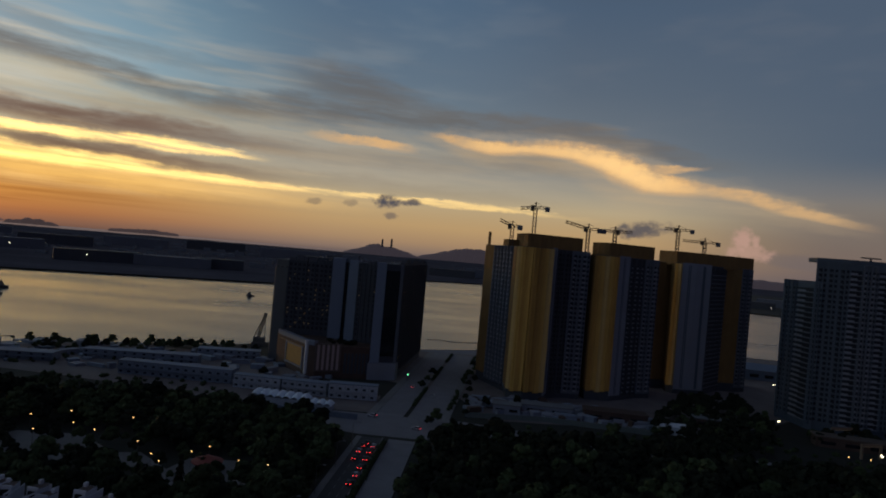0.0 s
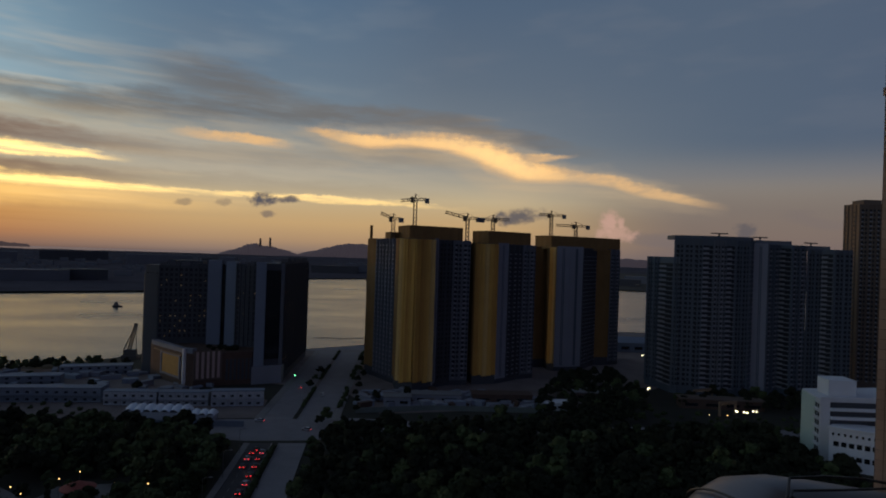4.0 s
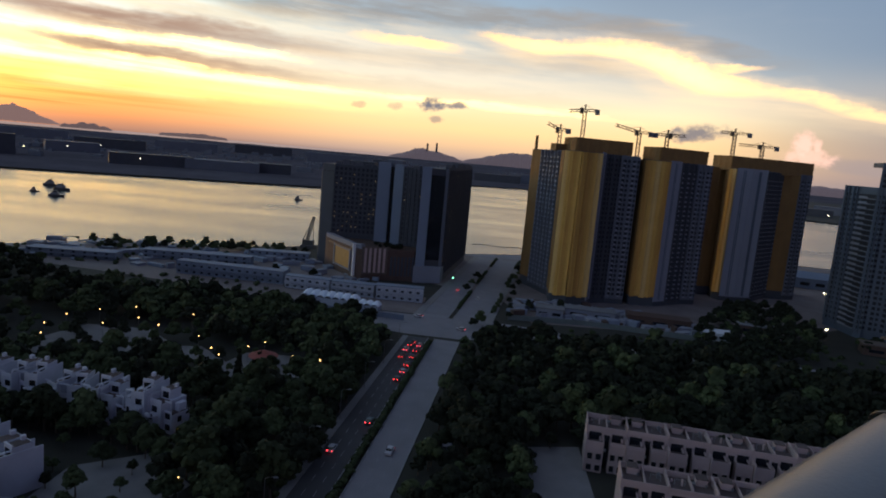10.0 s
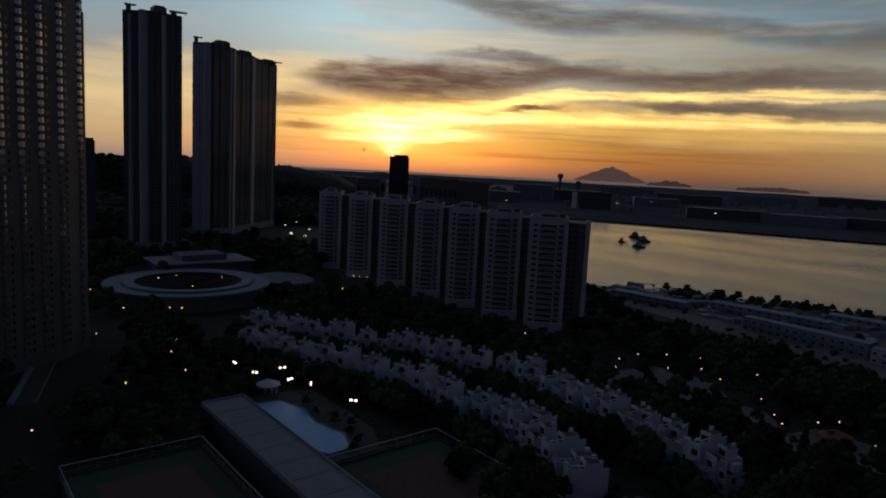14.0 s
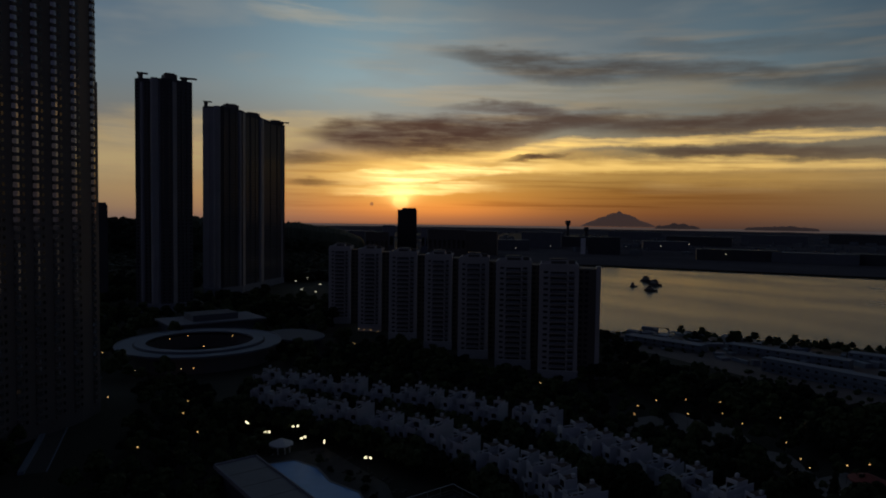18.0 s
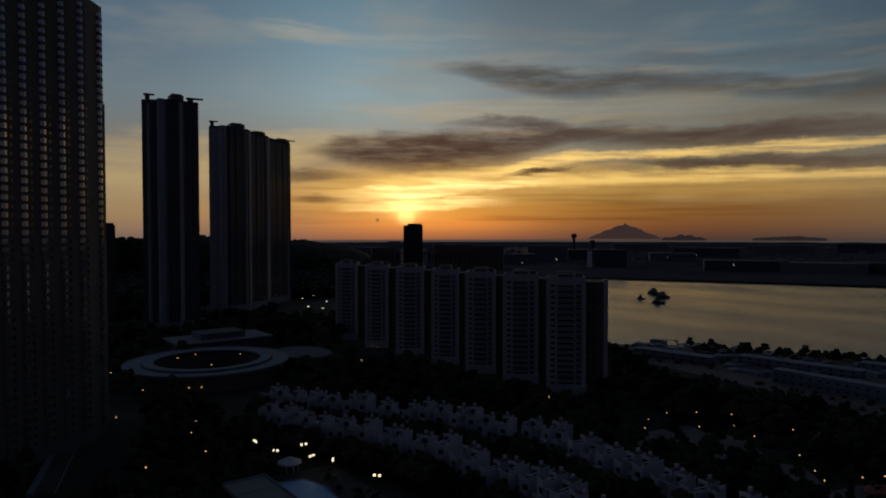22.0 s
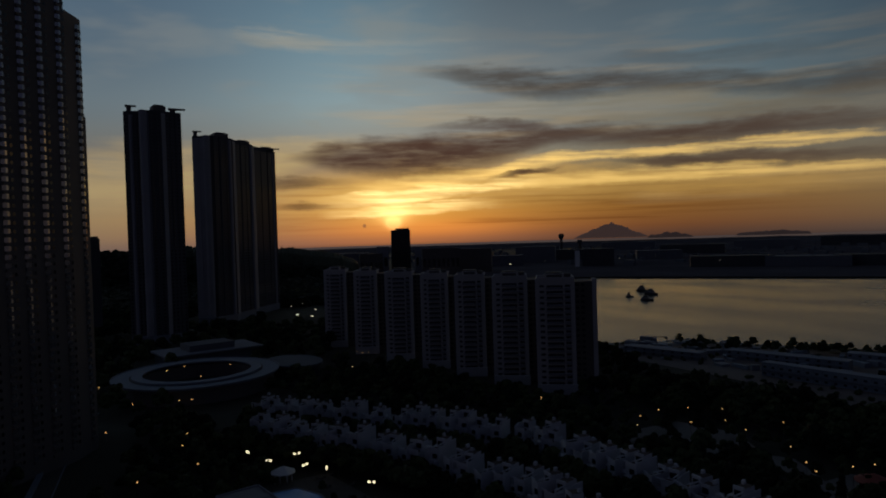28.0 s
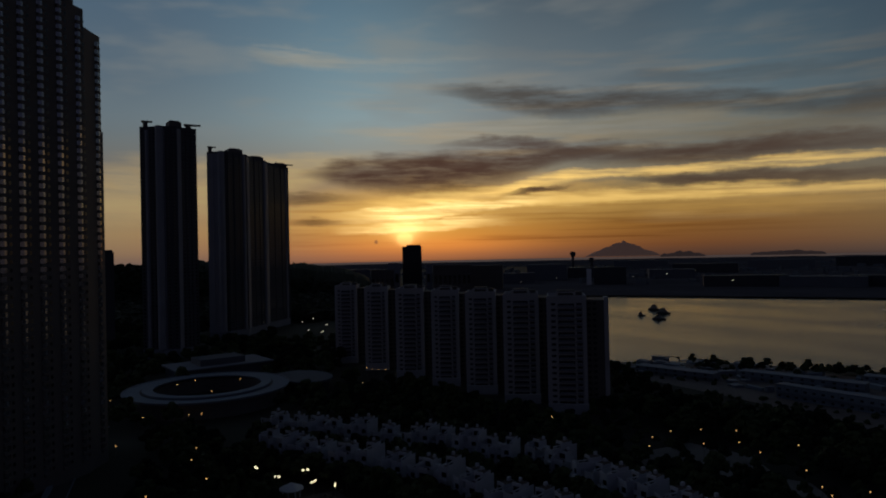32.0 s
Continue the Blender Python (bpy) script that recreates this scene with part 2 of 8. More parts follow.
    # pale high cloud between the dark bands
    sky = paint(sky, (0.58, 0.52, 0.37), [[(60, 9.6, 0.8, 0.0), (46, 10.6, 0.8, 0.6), (35, 10.4, 1.3, 0.9), (27.5, 9.8, 1.1, 0.85), (19, 9.4, 0.9, 0.5), (8, 9.2, 0.6, 0.0)]], 1.0, soft_fine)
    sky = paint(sky, (0.50, 0.45, 0.36), [[(44, 8.8, 0.6, 0.0), (34, 8.4, 0.7, 0.7), (22, 8.3, 0.6, 0.55), (6, 8.2, 0.8, 0.35), (-8, 7.6, 0.7, 0.0)], [(30, 6.0, 0.6, 0.0), (15, 6.4, 1.2, 0.45), (0, 6.6, 1.2, 0.4), (-12, 6.0, 0.8, 0.0)]], 1.0, soft_fine)
    sky = paint(sky, (0.72, 0.72, 0.64), [[(64, 10.4, 0.5, 0.0), (50, 10.6, 0.8, 0.6), (42, 10.6, 0.6, 0.8), (30, 10.2, 0.6, 0.35), (20, 9.8, 0.5, 0.0)], [(70, 16.8, 0.4, 0.0), (65, 16.7, 0.7, 0.8), (59, 16.2, 0.5, 0.55), (48, 16.2, 0.5, 0.15), (40, 16, 0.4, 0.0)]], 0.9, fine)
    sky = paint(sky, (1.25, 0.9, 0.38), [[(94, 5.0, 1.8, 0.3), (78, 5.5, 2.2, 0.5), (66, 6.6, 1.6, 0.75), (61, 8.0, 0.9, 0.5), (57, 8.4, 0.5, 0.0)]], 0.8, soft_fine)
    sky = lay(sky, (0.60, 0.57, 0.47), pale, 0.35)
    # a thin tan veil over the bay
    sky = paint(sky, (0.46, 0.385, 0.28), [[(46, 8.0, 2.0, 0.0), (34, 8.0, 2.8, 0.4), (20, 7.6, 2.8, 0.6), (5, 7.4, 2.6, 0.6), (-8, 7.0, 2.2, 0.45), (-22, 5.5, 1.4, 0.25), (-34, 4.0, 1.0, 0.0)]], 0.9, soft_fine)
    # the golden plume with its halo
    plume = [[(2.2, 10.0, 0.05, 0.0), (0.2, 9.9, 0.40, 0.9), (-3, 9.3, 0.62, 1.0), (-6.5, 9.6, 0.75, 1.0), (-11, 9.4, 0.85, 1.0), (-13.6, 8.7, 1.25, 1.0), (-16.2, 7.7, 1.25, 1.0), (-19, 7.1, 0.75, 1.0), (-22, 6.8, 0.6, 0.7), (-26, 6.1, 0.55, 0.75), (-30, 5.1, 0.4, 0.6), (-34, 4.3, 0.25, 0.0)],
             [(-15, 8.2, 0.3, 0.0), (-17.5, 8.2, 0.38, 0.9), (-20, 8.45, 0.2, 0.8), (-22, 8.7, 0.1, 0.0)],
             [(13, 9.1, 0.2, 0.0), (10, 9.0, 0.4, 0.7), (5, 8.8, 0.45, 0.85), (2.5, 8.4, 0.2, 0.0)]]
    plume = [[(*p[:2], p[2] * 0.78, p[3]) for p in band] for band in plume]
    halo = [[(p[0] + (1.5 if i == 0 else 0), p[1] - 0.2, p[2] * 2.6, p[3] * 0.8) for i, p in enumerate(plume[0])]]
    sky = paint(sky, (0.58, 0.42, 0.25), halo, 0.75, soft_fine)
    sky = paint(sky, (0.86, 0.51, 0.22), plume, 1.0, remap(grain(flat(0.35, 0.9, 0.12), 1.0, 5, 0.6), 0.3, 0.6, 0.5, 1.0), rag=0.55, soft=2.3, puffy=True)
    sky = paint(sky, (1.25, 0.78, 0.32), [[(0, 9.7, 0.2, 0.0), (-3, 9.4, 0.3, 0.5), (-8, 9.5, 0.3, 0.5), (-12, 9.1, 0.5, 0.8), (-14.5, 8.4, 0.75, 1.0), (-17, 7.5, 0.6, 0.9), (-19.5, 7.0, 0.3, 0.4), (-23, 6.6, 0.2, 0.0)]], 0.8, None, rag=0.5, soft=2.2, puffy=True)
    # lit layers that stream from the sun
    sky = paint(sky, (1.7, 0.98, 0.24), [[(70, 3.4, 1.0, 0.0), (60, 4.0, 1.6, 0.8), (52, 4.4, 1.7, 0.9), (42, 4.4, 1.4, 0.75), (32, 4.0, 1.1, 0.6), (20, 3.6, 0.9, 0.4), (4, 3.4, 0.6, 0.0)]], 0.8, soft_fine)
    lines = [[(60, 4.0, 0.5, 0.0), (56.5, 4.5, 0.6, 1.0), (49.5, 5.1, 0.55, 1.0), (45, 5.8, 0.5, 1.0), (40, 6.6, 0.45, 1.0), (35, 6.5, 0.4, 0.9), (29, 6.6, 0.4, 0.8), (24, 6.6, 0.38, 0.75), (19, 6.6, 0.3, 0.55), (15, 6.6, 0.2, 0.0)],
             [(52, 4.2, 0.3, 0.0), (44, 4.5, 0.45, 0.6), (35, 4.7, 0.55, 0.8), (31, 4.7, 0.55, 0.8), (25, 4.6, 0.45, 0.65), (19, 4.4, 0.3, 0.5), (10, 4.3, 0.22, 0.38), (0, 4.2, 0.22, 0.32), (-8, 4.0, 0.2, 0.2), (-14, 3.8, 0.1, 0.0)]]
    sky = paint(sky, (2.7, 1.75, 0.52), lines, 1.0, fine)
    sky = paint(sky, (4.6, 3.4, 1.35), [[(63, 3.2, 0.4, 0.0), (59.5, 3.4, 0.5, 0.5), (56, 3.5, 0.6, 1.0), (51, 4.0, 0.5, 0.9), (47, 4.3, 0.4, 0.6), (42, 4.6, 0.3, 0.0)], [(62, 2.2, 0.3, 0.0), (57, 2.4, 0.45, 0.9), (52, 2.7, 0.4, 0.7), (46, 2.8, 0.3, 0.0)]], 0.9, fine)
    # grey bands, brown clouds over the sun, cumulus and scraps low over the horizon
    mottle = remap(grain(flat(0.12, 0.8, -0.02), 1.9, 5, 0.62), 0.3, 0.58, 0.6, 1.0)
    grey = [[(54, 14.2, 0.3, 0.0), (49, 13.8, 0.75, 0.95), (44, 12.8, 1.0, 1.0), (39, 12.4, 0.95, 1.0), (33, 12.3, 0.85, 0.85), (27.5, 11.6, 0.8, 0.8), (20, 10.7, 0.8, 0.75), (11, 11.3, 1.0, 0.8), (1, 11.4, 0.9, 0.8), (-8, 11.4, 0.75, 0.8), (-14, 10.7, 0.75, 0.8), (-19, 9.5, 0.55, 0.6), (-25, 8.6, 0.4, 0.0)],
            [(16, 13.6, 0.7, 0.0), (12, 13.6, 1.5, 0.55), (7, 12.8, 1.5, 0.75), (1, 12.0, 0.9, 0.4), (-4, 11.8, 0.5, 0.0)],
            [(40, 14.6, 0.4, 0.0), (32, 13.9, 0.5, 0.35), (24, 13.4, 0.5, 0.3), (16, 13.0, 0.3, 0.0)]]
    sky = paint(sky, (0.165, 0.145, 0.13), grey, 0.92, mottle)
    tan = [[(38, 7.7, 0.3, 0.0), (31, 7.8, 0.6, 0.7), (23, 8.1, 0.55, 0.6), (12, 7.4, 0.6, 0.5), (0, 7.6, 0.7, 0.5), (-8, 7.8, 0.5, 0.0)], [(36, 5.6, 0.25, 0.0), (30, 5.9, 0.42, 0.75), (22, 5.6, 0.5, 0.7), (10, 5.3, 0.6, 0.5), (-4, 5.1, 0.5, 0.3), (-14, 4.8, 0.4, 0.0)], [(34, 9.4, 0.2, 0.0), (26, 9.2, 0.45, 0.45), (16, 9.9, 0.5, 0.5), (6, 9.9, 0.4, 0.0)], [(2, 9.0, 0.2, 0.0), (-3, 8.3, 0.5, 0.5), (-9, 8.1, 0.6, 0.6), (-13, 7.6, 0.3, 0.0)]]
    sky = paint(sky, (0.27, 0.21, 0.155), tan, 0.62, mottle)
    brown = [[(65, 7.0, 0.2, 0.0), (61.5, 7.2, 0.9, 0.9), (57, 6.9, 1.4, 1.0), (52, 7.0, 1.65, 1.0), (47, 7.5, 1.4, 1.0), (42.5, 8.3, 0.8, 0.9), (38, 8.3, 0.8, 0.85), (31, 7.8, 0.8, 0.8), (24, 7.9, 0.8, 0.7), (17, 7.8, 0.7, 0.4), (10, 7.6, 0.5, 0.0)],
             [(37, 6.0, 0.15, 0.0), (33, 5.8, 0.42, 0.75), (26, 5.5, 0.5, 0.65), (19, 5.1, 0.45, 0.45), (12, 5.0, 0.3, 0.0)],
             [(54, 9.3, 0.2, 0.0), (48, 9.6, 0.4, 0.75), (43, 9.2, 0.4, 0.7), (39, 8.9, 0.2, 0.0)],
             [(47.5, 4.9, 0.05, 0.0), (44.5, 5.25, 0.22, 0.9), (42, 5.4, 0.12, 0.6), (40.5, 5.6, 0.05, 0.0)],
             [(68, 5.0, 0.2, 0.0), (65.5, 5.0, 0.5, 0.7), (62, 5.0, 0.4, 0.6), (58, 5.2, 0.2, 0.0)], [(66, 2.9, 0.1, 0.0), (63.5, 3.0, 0.3, 0.6), (60, 2.9, 0.15, 0.0)]]
    sky = paint(sky, (0.155, 0.082, 0.06), brown, 1.0, remap(mottle, 0.6, 1.0, 0.78, 1.0))
    cumulus = [(-24.6, 3.01, 0.9, 1.09, -0.042, 1.00), (-24.7, 3.50, 0.5, 0.76, 0.195, 1.00), (-25.5, 2.90, 0.4, 0.67, 0.093, 0.90), (-25.1, 2.10, 1.9, 0.84, 0.046, 0.80)]
    scraps = [(-16.7, 3.28, 2.7, 0.50, -0.115, 0.90), (5.1, 3.97, 1.3, 0.43, -0.121, 1.00), (4.9, 4.27, 0.4, 0.29, -0.080, 1.00), (3.0, 4.04, 1.2, 0.25, -0.029, 0.90), (11.4, 3.41, 0.8, 0.22, -0.085, 0.45), (8.3, 3.57, 0.7, 0.25, -0.081, 0.40), (4.7, 2.75, 0.7, 0.22, -0.070, 0.60), (-35.2, 2.47, 0.9, 0.50, -0.038, 0.70), (-35.1, 2.70, 0.3, 0.36, -0.036, 0.70), (58.1, 1.19, 0.2, 0.14, -0.011, 0.80)]
    low_haze = [(-28.6, 1.63, 3.1, 0.86, 0.067, 0.70), (-40.3, 3.28, 2.7, 0.72, 0.131, 0.40)]
    sky = lay(sky, (0.17, 0.14, 0.14), low_haze, 0.8)
    sky = lay(sky, (0.52, 0.32, 0.25), cumulus, 1.0, None, True)
    sky = lay(sky, (0.095, 0.09, 0.105), [(*c[:3], c[3] * 1.5, *c[4:]) for c in scraps], 1.0, None, True)
    # thin dim streaks low in the glow
    dim = calc("MULTIPLY", remap(grain(flat(0.05, 1.9, -0.01), 1.0, 4, 0.55), 0.46, 0.66), calc("MULTIPLY", remap(el, 0.2, 1.2), remap(el, 5.5, 3.5)))
    sky = mix(calc("MULTIPLY", dim, calc("MULTIPLY", calc("MULTIPLY", remap(az, 14, 40), remap(az, 70, 62)), 0.55)), sky, (0.52, 0.42, 0.36), "MULTIPLY")
    sky = mix(calc("MULTIPLY", calc("MULTIPLY", remap(az, 34, 22), remap(az, -10, 6)), remap(el, 8, 11)), sky, (0.86, 0.86, 0.86), "MULTIPLY")
    # brighter air on the sun's side
    sky = mix(remap(az, 34, 52), sky, (1.28, 1.26, 1.22), "MULTIPLY")
    # haze under the horizon
    sky = mix(remap(el, -0.2, -1.2), sky, mix(remap(off, 18, 70), (0.085, 0.06, 0.055), (0.075, 0.075, 0.085)))
    out = tree.nodes.new("ShaderNodeOutputWorld")
    bg = tree.nodes.new("ShaderNodeBackground")
    bg.inputs["Strength"].default_value = 1.0
    link(sky, bg.inputs[0]), link(bg.outputs[0], out.inputs[0])


build_world()
sun = bpy.data.lights.new("sun", "SUN")
sun.energy, sun.angle, sun.color = 0.14, radians(0.6), (1.0, 0.55, 0.22)
a, e = radians(SUN_AZ), radians(SUN_EL)
new("sun", sun).matrix_world = look((0, 0, 300), (math.sin(a) * math.cos(e) * 100, -math.cos(a) * math.cos(e) * 100, 300 - 100 * math.sin(e)))

# ---- materials ----
MATS = {}


def material(name, colour, rough=0.8, metal=0.0, var=0.25, scale=0.6, fine=8.0, bump=0.0, spec=0.4, pick=0.0, glow=None):
    """A surface with stains at a large scale, grain at a fine one, and a tone of its own for each object."""
    m = bpy.data.materials.new(name)
    m.use_nodes = True
    t = m.node_tree
    b = t.nodes["Principled BSDF"]
    b.inputs["Roughness"].default_value, b.inputs["Metallic"].default_value, b.inputs["Specular IOR Level"].default_value = rough, metal, spec
    where = t.nodes.new("ShaderNodeNewGeometry").outputs["Position"]

    def noisy(s, detail):
        n = t.nodes.new("ShaderNodeTexNoise")
        n.inputs["Scale"].default_value, n.inputs["Detail"].default_value = s, detail
        t.links.new(where, n.inputs["Vector"])
        return n.outputs[0]

    def calc(op, a, bb, c=0.0):
        n = t.nodes.new("ShaderNodeMath")
        n.operation = op
        for s, value in zip(n.inputs, (a, bb, c)):
            if isinstance(value, float):
                s.default_value = value
            else:
                t.links.new(value, s)
        return n.outputs[0]
    big, small = noisy(scale, 4), noisy(fine, 3)
    tone = calc("MULTIPLY_ADD", big, 2.0 * var, 1.0 - var)
    tone = calc("MULTIPLY", tone, calc("MULTIPLY_ADD", small, var, 1.0 - var / 2))
    if pick:
        tone = calc("MULTIPLY", tone, calc("MULTIPLY_ADD", t.nodes.new("ShaderNodeObjectInfo").outputs["Random"], 2.0 * pick, 1.0 - pick))
    mixer = t.nodes.new("ShaderNodeMix")
    mixer.data_type, mixer.blend_type = "RGBA", "MULTIPLY"
    mixer.inputs[0].default_value = 1.0
    mixer.inputs[6].default_value = (*colour, 1)
    t.links.new(tone, mixer.inputs[7])
    t.links.new(mixer.outputs[2], b.inputs["Base Color"])
    if bump:
        bn = t.nodes.new("ShaderNodeBump")
        bn.inputs["Strength"].default_value, bn.inputs["Distance"].default_value = bump, 0.05
        t.links.new(small, bn.inputs["Height"])
        t.links.new(bn.outputs[0], b.inputs["Normal"])
    if glow:
        b.inputs["Emission Color"].default_value = (*glow[0], 1)
        b.inputs["Emission Strength"].default_value = glow[1]
    MATS[name] = m
    return m


material("undergrowth", (0.02, 0.02, 0.014), 0.95, var=0.5, scale=0.08, fine=1.2)
# mauve-grey far land, with some distance haze put into the tone
material("hazed_soil", (0.095, 0.088, 0.1), 0.95, spec=0.0, var=0.5, scale=0.006, fine=0.05)
material("asphalt", (0.175, 0.17, 0.185), 0.85, var=0.22, scale=0.12, fine=2.0)
material("dark_asphalt", (0.05, 0.05, 0.053), 0.85, var=0.25, scale=0.12, fine=2.0)
material("paving", (0.17, 0.165, 0.165), 0.85, var=0.25, scale=0.2, fine=2.5)
material("site_dust", (0.15, 0.125, 0.12), 0.95, var=0.45, scale=0.07, fine=0.6)
material("kerb", (0.2, 0.2, 0.21), 0.85, var=0.2)
material("road_paint", (0.19, 0.19, 0.2), 0.7, var=0.25, scale=0.8)
material("leaf", (0.033, 0.043, 0.018), 0.75, spec=0.12, var=0.35, scale=0.25, fine=2.0, pick=0.6)
material("dark_leaf", (0.016, 0.019, 0.011), 0.8, spec=0.1, var=0.3, scale=0.25, fine=2.0, pick=0.3)
material("bark", (0.075, 0.055, 0.04), 0.9, var=0.3, scale=2.0)
material("net_yellow", (0.44, 0.255, 0.06), 0.85, var=0.22, scale=0.08, fine=0.9, bump=0.4)
# darker and paler net tones, for light and shade on the folds
material("net_fold_dark", (0.36, 0.195, 0.045), 0.85, var=0.22, scale=0.08, fine=0.9, bump=0.4)
material("net_fold_light", (0.47, 0.31, 0.11), 0.85, var=0.22, scale=0.08, fine=0.9, bump=0.4)
material("net_dark", (0.185, 0.105, 0.035), 0.85, var=0.25, scale=0.1, fine=0.9)
material("pale_concrete", (0.19, 0.205, 0.245), 0.8, var=0.14, scale=0.06, fine=1.2)
material("grey_concrete", (0.105, 0.116, 0.142), 0.85, var=0.16, scale=0.06, fine=1.2)
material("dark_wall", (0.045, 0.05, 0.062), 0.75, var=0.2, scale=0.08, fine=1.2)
material("blue_grey_wall", (0.07, 0.088, 0.115), 0.75, var=0.16, scale=0.06, fine=1.2)
material("pale_blue_wall", (0.15, 0.185, 0.245), 0.75, var=0.14, scale=0.06, fine=1.2)
material("tower_dark", (0.12, 0.11, 0.11), 0.7, var=0.25, scale=0.08, fine=1.2)
material("tower_face", (0.085, 0.09, 0.105), 0.8, spec=0.1, var=0.2, scale=0.08, fine=1.2)
material("tower_fin", (0.24, 0.25, 0.29), 0.6, var=0.2, scale=0.08, fine=1.2)
material("brown_wall", (0.11, 0.085, 0.07), 0.8, var=0.2, scale=0.06, fine=1.2)
material("warm_wall", (0.20, 0.14, 0.095), 0.8, var=0.2, scale=0.06, fine=1.2)
material("white_wall", (0.55, 0.57, 0.60), 0.75, var=0.12, scale=0.1, fine=1.5)
material("mint_wall", (0.45, 0.55, 0.5), 0.75, var=0.12, scale=0.1, fine=1.5)
material("villa_white", (0.44, 0.46, 0.51), 0.8, var=0.16, scale=0.25, fine=3.0, pick=0.1)
material("villa_pink", (0.36, 0.275, 0.265), 0.8, var=0.16, scale=0.25, fine=3.0, pick=0.08)
material("villa_roof", (0.075, 0.055, 0.052), 0.9, var=0.3, scale=0.3, fine=2.0, pick=0.2)
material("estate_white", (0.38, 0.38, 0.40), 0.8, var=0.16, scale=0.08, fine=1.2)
# darker brown copy of the estate wall; on the recesses it paints shade
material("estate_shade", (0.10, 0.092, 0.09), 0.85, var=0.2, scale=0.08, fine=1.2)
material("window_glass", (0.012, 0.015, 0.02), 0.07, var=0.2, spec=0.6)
material("bay_glass", (0.36, 0.36, 0.38), 0.08, metal=0.75, var=0.2, spec=0.8)
material("dull_glass", (0.03, 0.033, 0.04), 0.5, var=0.3, spec=0.08)
material("frame_metal", (0.16, 0.16, 0.17), 0.5, metal=0.4, var=0.15)
material("steel", (0.12, 0.115, 0.11), 0.55, metal=0.5, var=0.3)
material("crane_paint", (0.10, 0.075, 0.05), 0.6, var=0.3)
material("container_white", (0.32, 0.34, 0.38), 0.6, var=0.15, scale=0.3, fine=3.0, pick=0.12)
material("container_blue", (0.16, 0.19, 0.24), 0.6, var=0.2, scale=0.3, fine=3.0, pick=0.15)
material("tent_white", (0.68, 0.74, 0.8), 0.7, var=0.1, scale=0.3)
material("hoarding_green", (0.12, 0.14, 0.13), 0.7, var=0.2)
material("roof_red", (0.24, 0.065, 0.05), 0.8, var=0.25)
material("gold_panel", (0.26, 0.165, 0.05), 0.5, var=0.25, scale=0.4)
material("rust_panel", (0.07, 0.042, 0.032), 0.7, var=0.3, scale=0.3)
material("court_red", (0.11, 0.05, 0.045), 0.9, var=0.2)
material("court_green", (0.035, 0.055, 0.04), 0.9, var=0.2)
material("flat_roof", (0.15, 0.155, 0.165), 0.9, var=0.25, scale=0.3, fine=2.0)
material("slab_roof", (0.19, 0.2, 0.22), 0.8, var=0.12, scale=0.3, fine=2.0)
material("wall_tile", (0.55, 0.45, 0.385), 0.45, var=0.12, scale=3.0, fine=40.0, pick=0.12)
material("tile_grout", (0.2, 0.16, 0.14), 0.9, var=0.2, scale=3.0, fine=40.0)
material("rail_paint", (0.13, 0.14, 0.175), 0.33, metal=0.3, var=0.10, scale=9.0, fine=300.0, bump=0.03)
material("cable_dark", (0.022, 0.026, 0.034), 0.32, var=0.2, scale=20.0, fine=200.0)
material("car_dark", (0.02, 0.02, 0.025), 0.3, var=0.1, spec=0.6, pick=0.5)
material("car_pale", (0.35, 0.35, 0.37), 0.3, var=0.1, spec=0.6, pick=0.3)
material("rubber", (0.02, 0.02, 0.02), 0.9, var=0.1)
material("hull_dark", (0.035, 0.035, 0.045), 0.6, var=0.2)
material("cabin_pale", (0.16, 0.16, 0.17), 0.6, var=0.2)
material("tail_light", (0.4, 0.02, 0.02), 0.4, glow=((1.0, 0.05, 0.06), 2.0))
material("lamp_warm", (0.9, 0.7, 0.4), 0.4, glow=((1.0, 0.52, 0.16), 2.6))
material("lamp_white", (0.9, 0.9, 0.8), 0.4, glow=((1.0, 0.86, 0.55), 4.0))
material("lamp_green", (0.2, 0.8, 0.4), 0.4, glow=((0.2, 1.0, 0.45), 2.0))
material("lit_room", (0.6, 0.5, 0.3), 0.5, glow=((1.0, 0.6, 0.25), 0.055))
# the water itself glows a little, in place of underwater lamps
material("pool_glow", (0.02, 0.085, 0.25), 0.3, spec=0.2, var=0.35, scale=0.25, fine=1.5, glow=((0.12, 0.32, 0.9), 0.045))
# far backdrop surfaces: distance haze is put into a faint glow
material("sea_haze_glow", (0.03, 0.03, 0.03), 0.9, var=0.1, scale=0.002, fine=0.01, glow=((0.19, 0.135, 0.12), 0.85))
material("island_haze_glow", (0.03, 0.03, 0.03), 0.95, var=0.2, scale=0.004, fine=0.02, glow=((0.105, 0.064, 0.058), 0.9))
material("islet_haze_glow", (0.02, 0.02, 0.02), 0.95, var=0.3, scale=0.006, fine=0.03, glow=((0.05, 0.034, 0.034), 1.0))
material("ridge_haze_glow", (0.025, 0.025, 0.03), 0.95, var=0.3, scale=0.006, fine=0.03, glow=((0.034, 0.027, 0.033), 1.0))
material("dark_stone", (0.06, 0.058, 0.055), 0.9, var=0.4, scale=0.4, fine=2.0)


